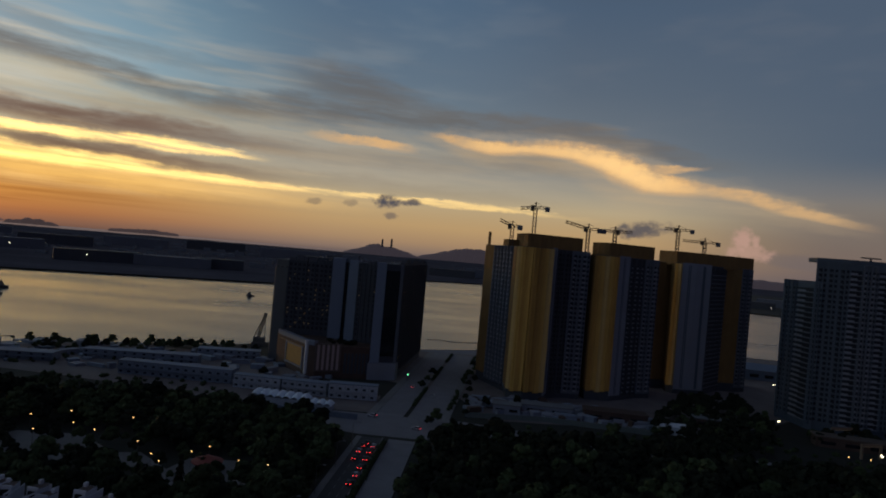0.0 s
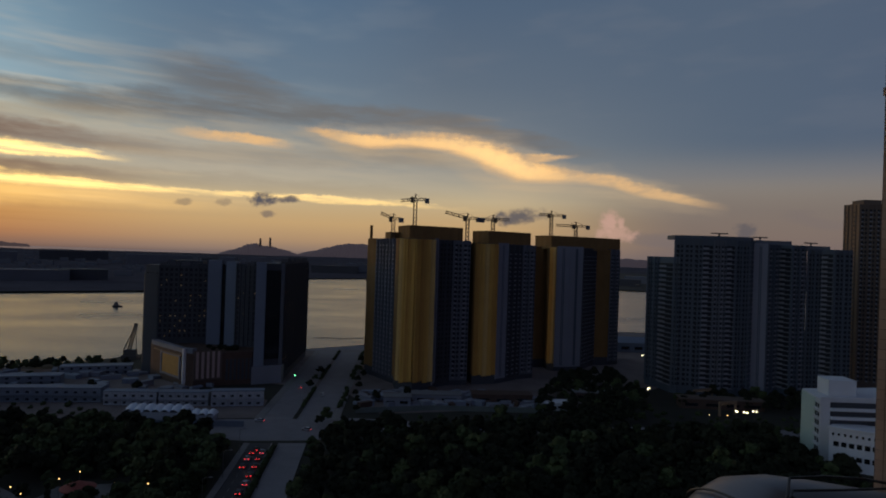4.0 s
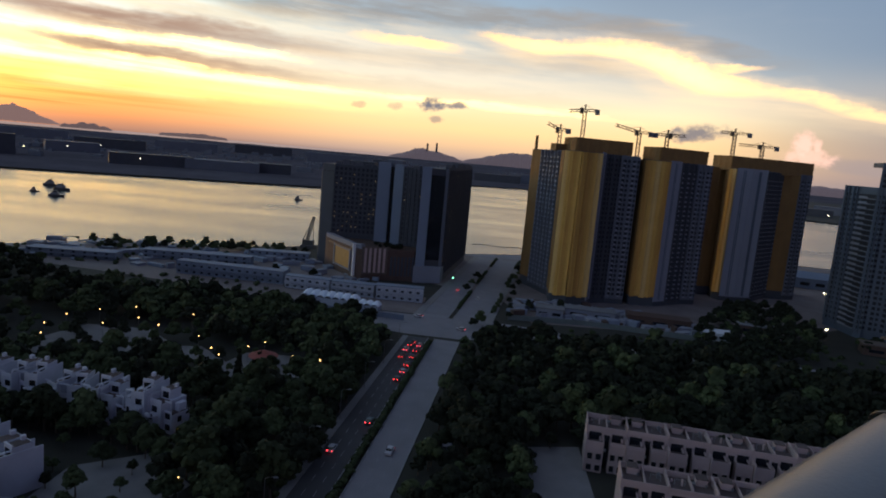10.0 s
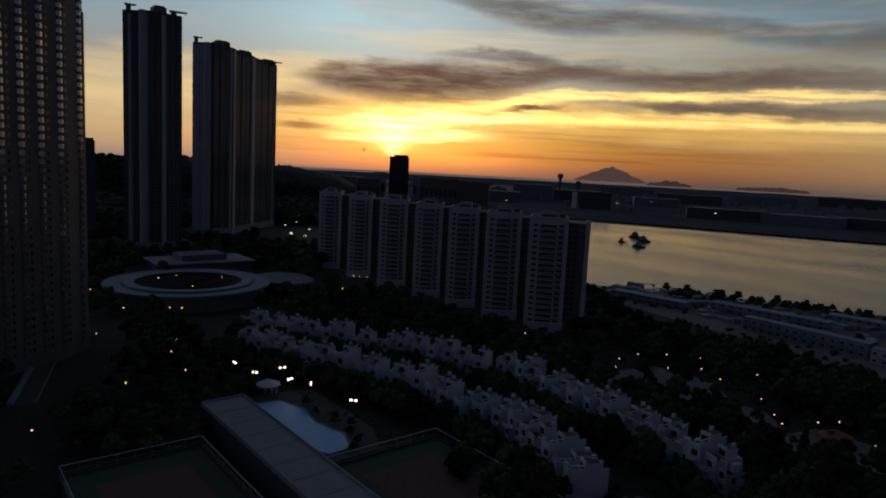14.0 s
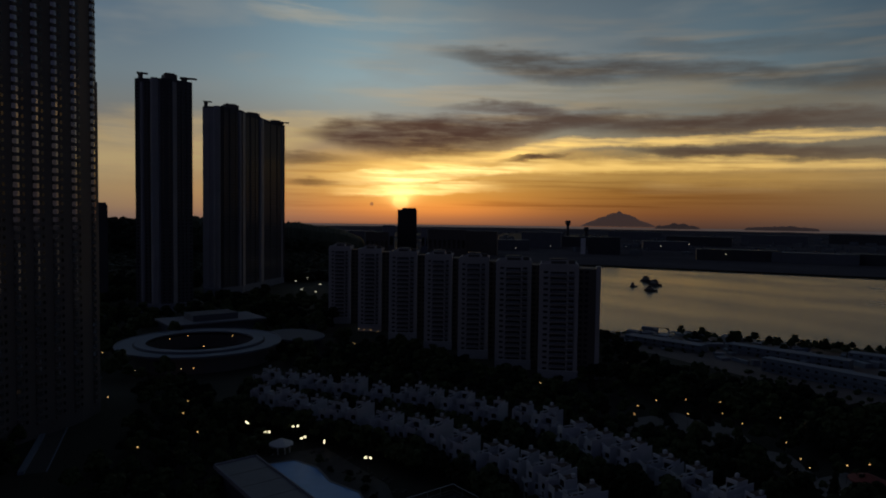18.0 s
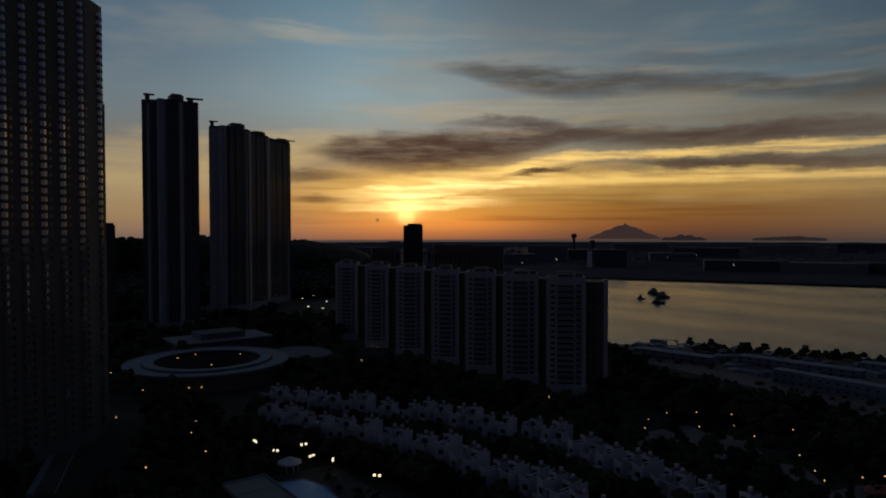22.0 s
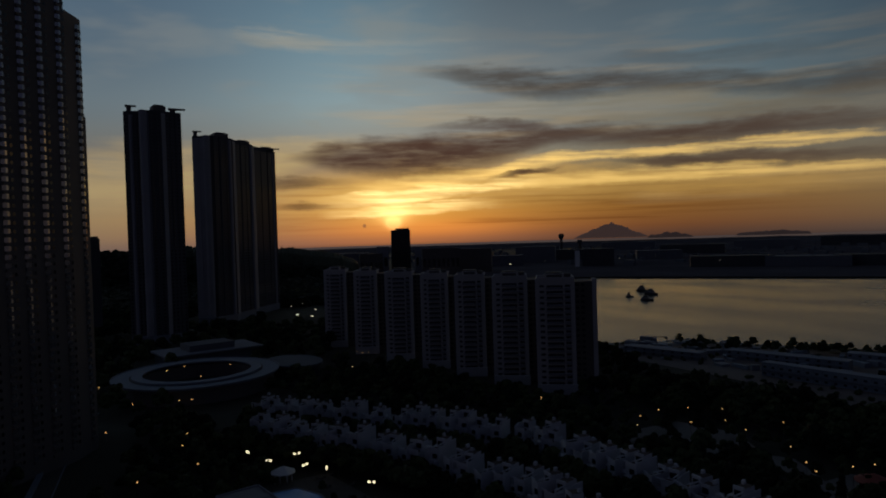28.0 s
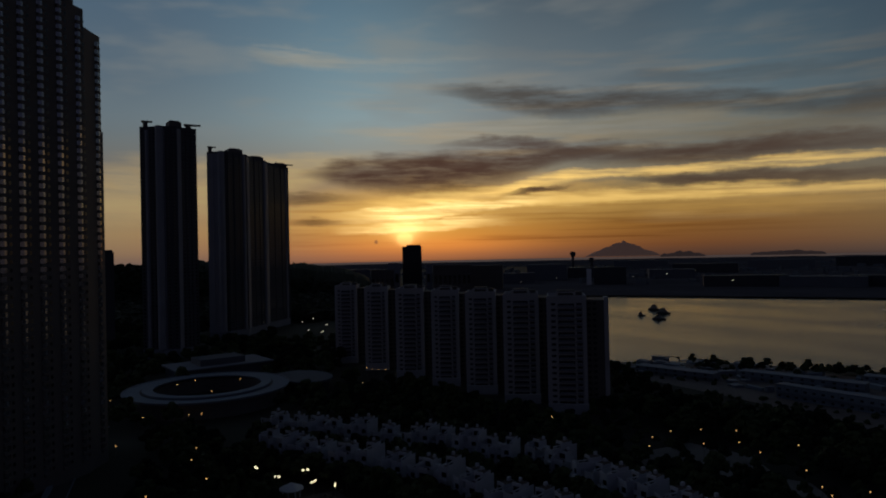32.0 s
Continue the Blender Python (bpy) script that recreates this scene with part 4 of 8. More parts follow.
def tower_block(name, label, front, styles, top, depth, wall, roof_z=None, storey=2.8, base=0.0, group="", extra=None):
    """A tower from its front walls; each wall has its own style. Returns the thing."""
    mid = sum((Vector((*p, 0)) for p in front), Vector()) / len(front)
    body_plan = close_back(front, depth)
    t = thing(name, label, "tower block", (mid.x, mid.y, 0), group)
    part("body", Geo().prism(body_plan, base, top), wall, t)
    glass, slabs, frames, piers = Geo(), Geo(), Geo(), Geo()
    walls = list(zip(front, front[1:]))
    # the return walls carry windows as well
    for k, (p, q) in enumerate(walls):
        s = styles[k % len(styles)]
        z0, z1 = base + 4.5, top - 1.0
        n, u, out = edge(p, q)
        m = wall_frame(p, q)
        if s == "Y":
            # strips alternate in tone to paint lit and shaded folds
            lanes = max(2, round(n / 2.8))
            for i in range(lanes):
                g = Geo()
                a, b = (tuple((Vector((*p, 0)) + u * (n * c / lanes)).xy) for c in (i, i + 1))
                net_on(g, a, b, base + 6 - 0.5 * ((i * 5 + k) % 3), top - 0.3, 0.5 + 0.15 * (i % 2), 0.3, k * 1.7 + i, 0.5)
                part("scaffold_net", g, ("net_yellow", "net_fold_dark", "net_yellow", "net_fold_light")[(i + k) % 4], t, "yellow scaffold netting")
        elif s == "N":
            g = Geo()
            net_on(g, p, q, base + 6, top - 0.3, 0.4, 0.2, k * 1.3)
            part("scaffold_net", g, "net_dark", t, "dull ochre scaffold netting")
        elif s == "P":
            g = Geo().box((0, 0, base + 3), (n, 0.3, top + 0.5), m)
            part("end_wall", g, "pale_concrete", t, "pale end wall")
            fins_on(slabs, *[tuple((Vector((*c, 0)) + out * 0.3).xy) for c in (p, q)], base + 3, top, 4.0, 0.25, 0.4)
            # flat darker strip paints the shade of a hollow that is not cut
            part("shaft_recess", Geo().box((n * 0.42, 0.3, base + 4), (n * 0.60, 0.36, top - 1), m), "blue_grey_wall", t, "flat darker strip in place of a recess")
        elif s == "W":
            g = Geo().box((0, 0, base + 3), (n, 0.12, top), m)
            part("window_wall", g, "grey_concrete", t, "grey wall with rows of windows")
            column_wall(piers, slabs, glass, *[tuple((Vector((*c, 0)) + out * 0.12).xy) for c in (p, q)], z0, z1, storey, 4.6)
        elif s == "D":
            column_wall(frames, slabs if k % 2 else frames, glass, p, q, z0, z1, storey, 5.0, 0.7)
        elif s == "B":
            # a column of balconies
            z = z0
            while z + storey <= z1:
                slabs.box((0.2, 0, z - 0.15), (n - 0.2, 1.1, z + 0.1), m)
                slabs.box((0.2, 0.95, z + 0.1), (n * 0.55, 1.1, z + 1.0), m)
                glass.box((0.5, 0, z + 0.2), (n - 0.5, 0.07, z + 2.3), m)
                z += storey
    if glass.f:
        part("glazing", glass, "dull_glass", t, "dark glass panes", kind="stuff")
    if frames.f:
        part("sill_work", frames, wall, t, kind="stuff")
    if piers.f:
        part("pier_work", piers, "grey_concrete", t, "grey upright piers", kind="stuff")
    if slabs.f:
        part("ledge_work", slabs, "pale_concrete", t, "pale floor ledges", kind="stuff")
    return t


def roof_box(t, poly, z0, z1, mat, name="roof_house", label=""):
    ob = part(name, Geo().prism(poly, z0, z1), mat, t, label)
    return ob


UNDER = "unfinished apartment tower wrapped in yellow scaffold netting"
# three towers under construction, receding to the right
ta = tower_block("apartment_tower", UNDER + ", beside the boulevard", [(28.8, 427), (33.8, 416.6), (43.6, 392.6), (43.1, 373.5), (51.8, 368.4), (63.6, 372.6), (67.2, 382.1), (77.2, 387.4), (88.2, 388.1)],
                 ["N", "W", "N", "Y", "Y", "P", "D", "W"], 87.5, 32, "dark_wall", group="towers under construction")
net = Geo()
for a, b in (((50, 383), (84, 395)), ((84, 395), (80, 415)), ((46, 405), (50, 383))):
    net_on(net, a, b, 86, 95.5, 0.3, 0.2, a[0])
part("roof_netting", net, "net_dark", ta, "ochre netting round the roof works")
roof_box(ta, [(50, 383), (84, 395), (80, 415), (46, 405)], 87.4, 94.5, "dark_wall")
roof_box(ta, [(40, 398), (47, 400), (45, 412), (38, 410)], 87.4, 91.5, "net_dark", "lift_house")
tb = tower_block("apartment_tower", UNDER + ", between two others", [(91.0, 401.3), (91.7, 389.4), (106.4, 390.8), (114.1, 395.9), (126.5, 405.7), (136.8, 409.8)],
                 ["N", "Y", "P", "D", "W"], 86.5, 30, "dark_wall", group="towers under construction")
net = Geo()
for a, b in (((101, 396), (133, 411)), ((133, 411), (128, 428)), ((95, 412), (101, 396))):
    net_on(net, a, b, 85.5, 94.5, 0.3, 0.2, a[0])
part("roof_netting", net, "net_dark", tb, "ochre netting round the roof works")
roof_box(tb, [(101, 396), (133, 411), (128, 428), (96, 413)], 86.4, 93.5, "dark_wall")
tc = tower_block("apartment_tower", UNDER + " at its row's end", [(146.9, 446.5), (159.1, 450.8), (157, 437.7), (160.1, 433.4), (170, 433.9), (180.4, 436.2), (200, 458.2), (211.3, 458.7), (220.8, 461.9)],
                 ["N", "N", "Y", "P", "P", "D", "N", "W"], 86.5, 32, "dark_wall", group="towers under construction")
net = Geo()
for a, b in (((158, 439), (188, 450)), ((188, 450), (221, 464)), ((221, 464), (216, 484)), ((152, 456), (158, 439))):
    net_on(net, a, b, 85, 94.5, 0.3, 0.2, a[0])
part("roof_netting", net, "net_dark", tc, "ochre netting round the roof works")
roof_box(tc, [(158, 439), (188, 450), (221, 464), (216, 484), (152, 456)], 86.4, 93.6, "dark_wall")
roof_box(ta, [(29.4, 425.6), (30.2, 424), (31.2, 424.5), (30.4, 426.1)], 87.4, 96, "net_dark", "hoist_tower")


def lattice(g, p, q, w, step=2.0, thin=0.16):
    """A square lattice beam from p to q."""
    p, q = Vector(p), Vector(q)
    axis = (q - p)
    turn = axis.to_track_quat("Z", "Y").to_matrix()
    corners = [turn @ Vector((sx * w / 2, sy * w / 2, 0)) for sx, sy in ((-1, -1), (1, -1), (1, 1), (-1, 1))]
    n = max(2, int(axis.length / step))
    for c in corners:
        g.bar(p + c, q + c, thin)
    for i in range(n):
        a, b = p + axis * (i / n), p + axis * ((i + 1) / n)
        for k in range(4):
            g.bar(a + corners[k], b + corners[(k + 1) % 4], thin * 0.7)


def tower_crane(at, z0, height, jib_az, jib, counter, lift=0.0, label="dark flat-top tower crane over the unfinished roof"):
    """Mast, slewing cab, jib and counterweight; jib_az: bearing of the jib in degrees, lift: its rise."""
    t = thing("tower_crane", label, "crane", (at[0], at[1], z0), "tower cranes on the roofs")
    top = Vector((at[0], at[1], z0 + height))
    g = Geo()
    lattice(g, (at[0], at[1], z0), top, 1.9, 2.2, 0.3)
    part("mast", g, "crane_paint", t)
    a, l = radians(jib_az), radians(lift)
    d = Vector((-math.sin(a) * math.cos(l), math.cos(a) * math.cos(l), math.sin(l)))
    flat = Vector((-math.sin(a), math.cos(a), 0))
    g = Geo()
    lattice(g, top, top + d * jib, 1.5, 2.4, 0.28)
    part("jib", g, "crane_paint", t)
    g = Geo()
    lattice(g, top, top - flat * counter, 1.3, 2.4, 0.26)
    part("counter_jib", g, "crane_paint", t)
    c = top - flat * counter
    part("counterweight", Geo().box((-1.2, -1.2, -2.2), (1.2, 1.2, 0.6), Matrix.Translation(c) @ Matrix.Rotation(a, 4, "Z")), "grey_concrete", t)
    part("cab", Geo().box((-1.0, -1.0, -2.0), (1.0, 1.0, 1.2), Matrix.Translation(top + flat * 1.8)), "crane_paint", t)
    part("apex", Geo().bar(top, top + Vector((0, 0, 3.2)), 0.7).bar(top + Vector((0, 0, 3.0)), top - flat * counter * 0.9, 0.14).bar(top + Vector((0, 0, 3.0)), top + d * jib * 0.6, 0.14), "crane_paint", t)
    return t


tower_crane((41.5, 398), 87, 12.5, 62, 9, 5, 22, "small luffing tower crane on the unfinished roof")
tower_crane((53, 386), 87, 24, 75, 9, 7, -6, "tall tower crane with a short jib on the unfinished roof")
tower_crane((88.5, 401), 87, 15, 95, 15, 7, 12)
tower_crane((106, 405), 86, 16, -75, 12, 8, 2)
tower_crane((159, 444), 86, 23, 80, 9, 9, 2, "tower crane behind the row of unfinished towers")
tower_crane((182, 455), 86, 16.5, 85, 15, 9, 1)

# grey-blue estate
GREY = [(205.3, 389.2), (208.3, 378.4), (209, 364.3), (222.7, 356.1), (229, 354.5), (236.4, 353.2), (242, 352.4), (250.5, 351.9), (257, 357.1)]
tower_block("apartment_tower", "blue-grey apartment tower with pale balcony columns", GREY[2:], ["D", "B", "W", "B", "D", "D"], 93, 26, "blue_grey_wall", group="blue-grey estate", storey=2.85)
tower_block("apartment_tower", "lower blue-grey apartment wing beside a taller one", GREY[:3] + [(211, 360.5)], ["D", "B", "D"], 82, 18, "blue_grey_wall", group="blue-grey estate", storey=2.85)
g2 = tower_block("apartment_tower", "blue-grey apartment tower with flat faces", [(257.5, 357.4), (264.8, 353.9), (276, 357.9), (278.7, 350.8), (289.3, 351.2)], ["P", "D", "B", "D"], 91.5, 26, "blue_grey_wall", group="blue-grey estate", storey=2.85)
g3 = tower_block("apartment_tower", "dark blue-grey apartment tower at the end of its row", [(289.8, 351.5), (298.6, 349.9), (302.1, 344.3), (312.5, 341.5)], ["D", "B", "D"], 89.5, 26, "blue_grey_wall", group="blue-grey estate", storey=2.85)
for ob, plan, z in ((g2, [(262, 362), (284, 358), (286, 372), (264, 376)], 94), (g3, [(292, 356), (306, 352), (308, 364), (294, 368)], 91.5)):
    roof_box(ob, plan, z - 3, z, "grey_concrete")
part("roof_crown", Geo().prism([(209, 364), (222.7, 355.6), (250.5, 351.4), (257, 357), (259, 372), (213, 380)], 92.9, 95.2), "blue_grey_wall", bpy.data.objects["apartment_tower.003"])


def roof_mast(x, y, z, w=7.0):
    t = thing("roof_gondola", "flat window-cleaning cradle arm on a roof", "roof cradle", (x, y, z), "roof cradle arms")
    part("post", Geo().bar((x, y, z), (x, y, z + 1.6), 0.8), "steel", t)
    part("arm", Geo().box((x - w, y - 0.5, z + 1.6), (x + w, y + 0.5, z + 2.3)), "steel", t)


roof_mast(236, 360, 95.1, 5.5)
roof_mast(268, 366, 94, 5)
roof_mast(299, 360, 91.5, 4.5)

# taller brown tower behind
tower_block("apartment_tower", "tall brown apartment tower with a tan corner strip", [(347.7, 388), (347.9, 375.6), (359.7, 368.6), (380, 369.8), (400, 376)], ["D", "D", "D", "D"], 121, 26, "brown_wall", storey=3.0)
brown = bpy.data.objects["apartment_tower.006"]
part("corner_strip", Geo().box((0, 0, 3), (edge((347.7, 388), (347.9, 375.6))[0], 0.3, 121.4), wall_frame((347.7, 388), (347.9, 375.6))), "warm_wall", brown, "tan corner strip")
roof_box(brown, [(353, 378), (364, 375), (367, 388), (356, 391)], 120.9, 124.5, "brown_wall")


# ---- hotel beside the boulevard ----
def build_hotel():
    t = thing("hotel", "dark hotel tower with white lift shafts and dim lit windows", "hotel", (-60, 430, 0))
    left = [(-106.5, 427), (-97.3, 421), (-69.5, 424.3), (-69.5, 452), (-104, 452)]
    part("west_wing", Geo().prism(left[:3] + [(-69.5, 452), (-104, 452)], 0, 66.5), "dark_wall", t)
    part("west_end", Geo().prism([(-107.5, 428), (-106.6, 426.8), (-98, 421.2), (-98, 440), (-106, 440)], 0, 61.5), "dark_wall", t)
    part("middle_wing", Geo().prism([(-51.2, 411.8), (-38.1, 408.2), (-34, 440), (-50, 440)], 0, 68.0), "dark_wall", t)
    part("street_wing", Geo().prism([(-36.8, 394.3), (-22.2, 399.4), (-10.4, 494.9), (-24, 497)], 0, 70.0), "dark_wall", t)
    part("link", Geo().prism([(-69, 430), (-36, 425), (-36, 450), (-69, 452)], 0, 67), "dark_wall", t)
    part("lift_shaft", Geo().prism([(-68.6, 418.4), (-60.8, 419.6), (-60.8, 432), (-68.6, 432)], 0, 70.5), "pale_blue_wall", t, "pale blue-white lift shaft")
    part("stair_shaft", Geo().prism([(-58.3, 420), (-52.3, 418.8), (-52.3, 432), (-58.3, 432)], 0, 70.0), "pale_blue_wall", t, "pale blue-white stair shaft")
    part("corner_pier", Geo().prism([(-37.8, 393.4), (-32.2, 394.6), (-32.4, 398), (-37.4, 397)], 10, 70.6), "pale_blue_wall", t, "pale corner pier")
    part("glass_front", Geo().box((4.8, 0.02, 14), (13.5, 0.4, 66), wall_frame((-36.8, 394.3), (-22.2, 399.4))), "window_glass", t, "dark glass front")
    part("edge_pier", Geo().box((13.6, 0.02, 10), (15.4, 0.7, 70.3), wall_frame((-36.8, 394.3), (-22.2, 399.4))), "grey_concrete", t)
    part("entrance_block", Geo().prism([(-38.4, 390.5), (-22, 396), (-21, 404), (-38, 400)], 0, 10), "pale_concrete", t, "white entrance block")
    glass, slabs, lit, dull = Geo(), Geo(), Geo(), Geo()
    windows_on(dull, slabs, (-97.3, 421), (-69.5, 424.3), 22, 66, 3.1, 2.6, 1.5, 1.7, 0.1)
    windows_on(glass, slabs, (-106.5, 427), (-97.3, 421), 22, 64, 3.1, 2.6, 1.5, 1.7, 0.1)
    windows_on(dull, None, (-22.2, 399.4), (-10.4, 494.9), 6, 69, 3.1, 3.6, 1.7, 1.7, 0.1)
    fins_on(slabs, (-51.2, 411.8), (-38.1, 408.2), 20, 69.2, 2.6, 0.5, 0.7)
    windows_on(dull, None, (-51.2, 411.8), (-38.1, 408.2), 22, 67, 3.1, 2.6, 1.2, 2.0, 0.1)
    fins_on(slabs, (-97.3, 421), (-69.5, 424.3), 20, 66.4, 5.6, 0.45, 0.5)
    fins_on(slabs, (-22.2, 399.4), (-10.4, 494.9), 4, 69.6, 7.2, 0.6, 0.6)
    part("shaft_glass", Geo().prism([(-60.8, 421), (-58.3, 421), (-58.3, 432), (-60.8, 432)], 12, 68), "window_glass", t, "dark glass slot between the shafts")
    r = random.Random(17)
    for wall, z in ((((-97.3, 421), (-69.5, 424.3)), 66.5), (((-22.2, 399.4), (-10.4, 494.9)), 70.0), (((-51.2, 411.8), (-38.1, 408.2)), 68.0)):
        n = edge(*wall)[0]
        x = 0.4
        while x < n - 2:
            w = r.uniform(1.8, 5.5)
            h = r.choice((0.9, 1.4, 2.2, 3.0, 3.6))
            part("roof_parapet", Geo().box((x, -r.uniform(1.2, 5.0), z - 0.02), (min(x + w, n - 0.3), -0.12, z + h), wall_frame(*wall)), "tower_face" if h > 2 else "dark_wall", t)
            x += w + r.uniform(0.1, 2.0)
    part("glazing", glass, "window_glass", t, "dark hotel windows", kind="stuff")
    part("side_glazing", dull, "dull_glass", t, "dull curtained panes", kind="stuff")
    part("ledge_work", slabs, "dark_wall", t, "thin dark floor lines", kind="stuff")
    rnd = random.Random(4)
    for (p, q), z0, z1, bay, many in ((((-97.3, 421), (-69.5, 424.3)), 22, 65, 2.6, 30), (((-22.2, 399.4), (-10.4, 494.9)), 8, 67, 3.6, 46), (((-51.2, 411.8), (-38.1, 408.2)), 22, 64, 3.0, 4)):
        n = edge(p, q)[0]
        cnt = int((n - 0.6) / bay)
        for _ in range(many):
            c = (rnd.randrange(cnt) + 0.5) * n / cnt
            z = z0 + 3.1 * rnd.randrange(int((z1 - z0) / 3.1)) + 0.9
            lit.box((c - 0.3, 0.07, z + 0.2), (c + 0.3, 0.10, z + 0.9), wall_frame(p, q))
    part("lit_glazing", lit, "lit_room", t, "dim warm lit panes", kind="stuff")
    part("roof_house", Geo().prism([(-64, 424), (-54, 424), (-54, 440), (-64, 440)], 66, 72.5), "grey_concrete", t)
    part("roof_plant", Geo().box((-92, 432, 66.4), (-74, 446, 69.5)), "dark_wall", t)
    p = thing("hotel_podium", "shopping podium with a gold screen and striped front", "podium", (-72, 400, 0))
    plan = [(-109, 437), (-98.4, 418.6), (-72.7, 383.2), (-68.7, 381.9), (-54.4, 388.2), (-38.5, 393.1), (-38, 407), (-60, 415), (-98, 440)]
    part("base", Geo().prism(plan, 0, 19), "rust_panel", p)
    a, b = (-98.4, 418.6), (-72.7, 383.2)
    n = edge(a, b)[0]
    part("gold_screen", Geo().box((n * 0.30, 0.02, 5), (n * 0.82, 0.5, 16.0), wall_frame(a, b)), "gold_panel", p, "gold advertising screen")
    g = Geo()
    g.box((3, 0.02, 16.6), (n - 5, 0.9, 17.4), wall_frame(a, b))
    part("screen_frame", g, "warm_wall", p)
    m = wall_frame(a, b)
    part("screen_border", Geo().box((n * 0.27, 0.02, 3.6), (n * 0.30, 0.95, 17.4), m).box((n * 0.82, 0.02, 3.6), (n * 0.85, 0.95, 17.4), m).box((n * 0.30, 0.02, 16.0), (n * 0.82, 0.95, 16.6), m).box((n * 0.30, 0.02, 4.0), (n * 0.82, 0.95, 4.9), m), "pale_concrete", p, "pale border of the gold screen")
    part("white_fin", Geo().box((n * 0.955, 0.02, 2), (n * 0.985, 1.6, 21.5), m), "white_wall", p, "white upright fin")
    part("white_canopy", Geo().prism([(-101, 424), (-98.8, 418), (-75.5, 385.5), (-69.5, 382.5), (-68, 386), (-74.5, 389), (-96, 421)], 19.02, 21.5), "pale_concrete", p, "pale roof edge")
    c, d = (-68.7, 381.9), (-54.4, 388.2)
    n = edge(c, d)[0]
    part("striped_front", Geo().box((0, 0.02, 4), (n, 0.3, 20.5), wall_frame(c, d)), "brown_wall", p)
    for k in range(5):
        part("stripe", Geo().box((1.3 + k * 2.9, 0.3, 5), (2.7 + k * 2.9, 0.7, 19.8), wall_frame(c, d)), "villa_pink", p, "pale upright stripe")
    for k in range(7):
        part("brown_bay", Geo().box((2 + k * 2.2, 0.02, 3), (3.4 + k * 2.2, 0.15, 15), wall_frame((-54.4, 388.2), (-38.5, 393.1))), "dark_wall", p)
    # planted roof of the podium
    r = random.Random(6)
    shrubs = [((r.uniform(-66, -44), r.uniform(393, 405), 20.2), r.uniform(0.9, 2.3)) for _ in range(16)]
    return shrubs


podium_shrubs = build_hotel()


# ---- pale estate slab with seven projecting blocks ----
def estate_block(x, y, turn, width, label, first=False, top=57.0, storey=2.85):
    t = thing("estate_block", label, "apartment block", (x, y, 0), "pale estate blocks")
    m = Matrix.Translation((x, y, 0)) @ Matrix.Rotation(radians(turn), 4, "Z")
    w = width / 2

    def put(name, g, mat, label="", kind=""):
        g.v = [tuple(m @ Vector(p)) for p in g.v]
        part(name, g, mat, t, label, kind)
    put("body", Geo().box((-w, 0, 0), (w, 20, top)), "estate_white")
    # set-back part in the darker wall colour, which stands in for shade
    put("recess", Geo().box((w, 4.5, 0), (w + (11 if first else 7), 22, top - 1.5)), "estate_shade", "recess beside the block, its shade in the dark colour")
    put("side_pier", Geo().box((-w - 0.8, -0.5, 0), (-w + 1.0, 3, top + 0.8)), "estate_white")
    put("corner_pier", Geo().box((w - 1.2, -0.8, 0), (w + 0.6, 3, top + 0.8)), "estate_white")
    if first:
        put("end_pier", Geo().box((w + 9.4, 4.0, 0), (w + 11.6, 9, top)), "estate_white", "pale end pier")
    slabs, glass, rails = Geo(), Geo(), Geo()
    z = 4.0
    while z + storey < top:
        a, b = -w * 0.5, w * 0.45
        slabs.box((a, -1.4, z - 0.14), (b, 0, z + 0.08))
        jog = 0.9 if int(z / storey) % 2 else 0.0
        rails.box((a + jog, -1.4 - jog * 0.3, z + 0.08), (b - 0.9 + jog, -1.28 - jog * 0.3, z + 0.95))
        rails.box((w * 0.5, -0.7, z - 0.5), (w - 1.5, -0.02, z + 0.55))
        glass.box((a + 0.3, -0.05, z + 0.15), (b - 0.3, 0.0, z + 1.75))
        glass.box((-w + 1.4, -0.05, z + 0.9), (-w * 0.5 - 0.9, 0.0, z + 2.0))
        glass.box((w * 0.45 + 0.8, -0.05, z + 0.9), (w - 1.6, 0.0, z + 2.0))
        glass.box((w + 1.2, 4.44, z + 0.9), (w + 2.8, 4.5, z + 2.2))
        glass.box((w + 4.0, 4.44, z + 0.9), (w + 5.6, 4.5, z + 2.2))
        z += storey
    put("balcony_floor", slabs, "pale_concrete", kind="stuff")
    put("balcony_parapet", rails, "pale_concrete", "pale balcony parapets", "stuff")
    put("glazing", glass, "dull_glass", "dark panes", "stuff")
    put("roof_parapet", Geo().box((-w - 0.3, -0.4, top), (w + 0.3, 0.2, top + 1.2)).box((-w - 0.3, 19.6, top), (w + 0.3, 20.2, top + 1.2)).box((-w - 0.3, 0.2, top), (-w + 0.2, 19.6, top + 1.2)).box((w - 0.2, 0.2, top), (w + 0.3, 19.6, top + 1.2)), "estate_white")
    put("base_block", Geo().box((-w - 0.5, -2.4, 0), (w + 1.0, -0.9, 5.0)), "estate_white", "pale two-storey base")
    put("roof_frame", Geo().box((-w * 0.55, -0.4, top + 1.2), (-w * 0.45, 5, top + 2.6)).box((w * 0.4, -0.4, top + 1.2), (w * 0.5, 5, top + 2.6)).box((-w * 0.55, -0.4, top + 2.6), (w * 0.5, 0.6, top + 3.0)), "estate_white", "open frame over the top flat")
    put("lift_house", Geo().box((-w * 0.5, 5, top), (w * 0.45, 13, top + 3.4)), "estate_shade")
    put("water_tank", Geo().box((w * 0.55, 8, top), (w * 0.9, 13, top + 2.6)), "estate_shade")


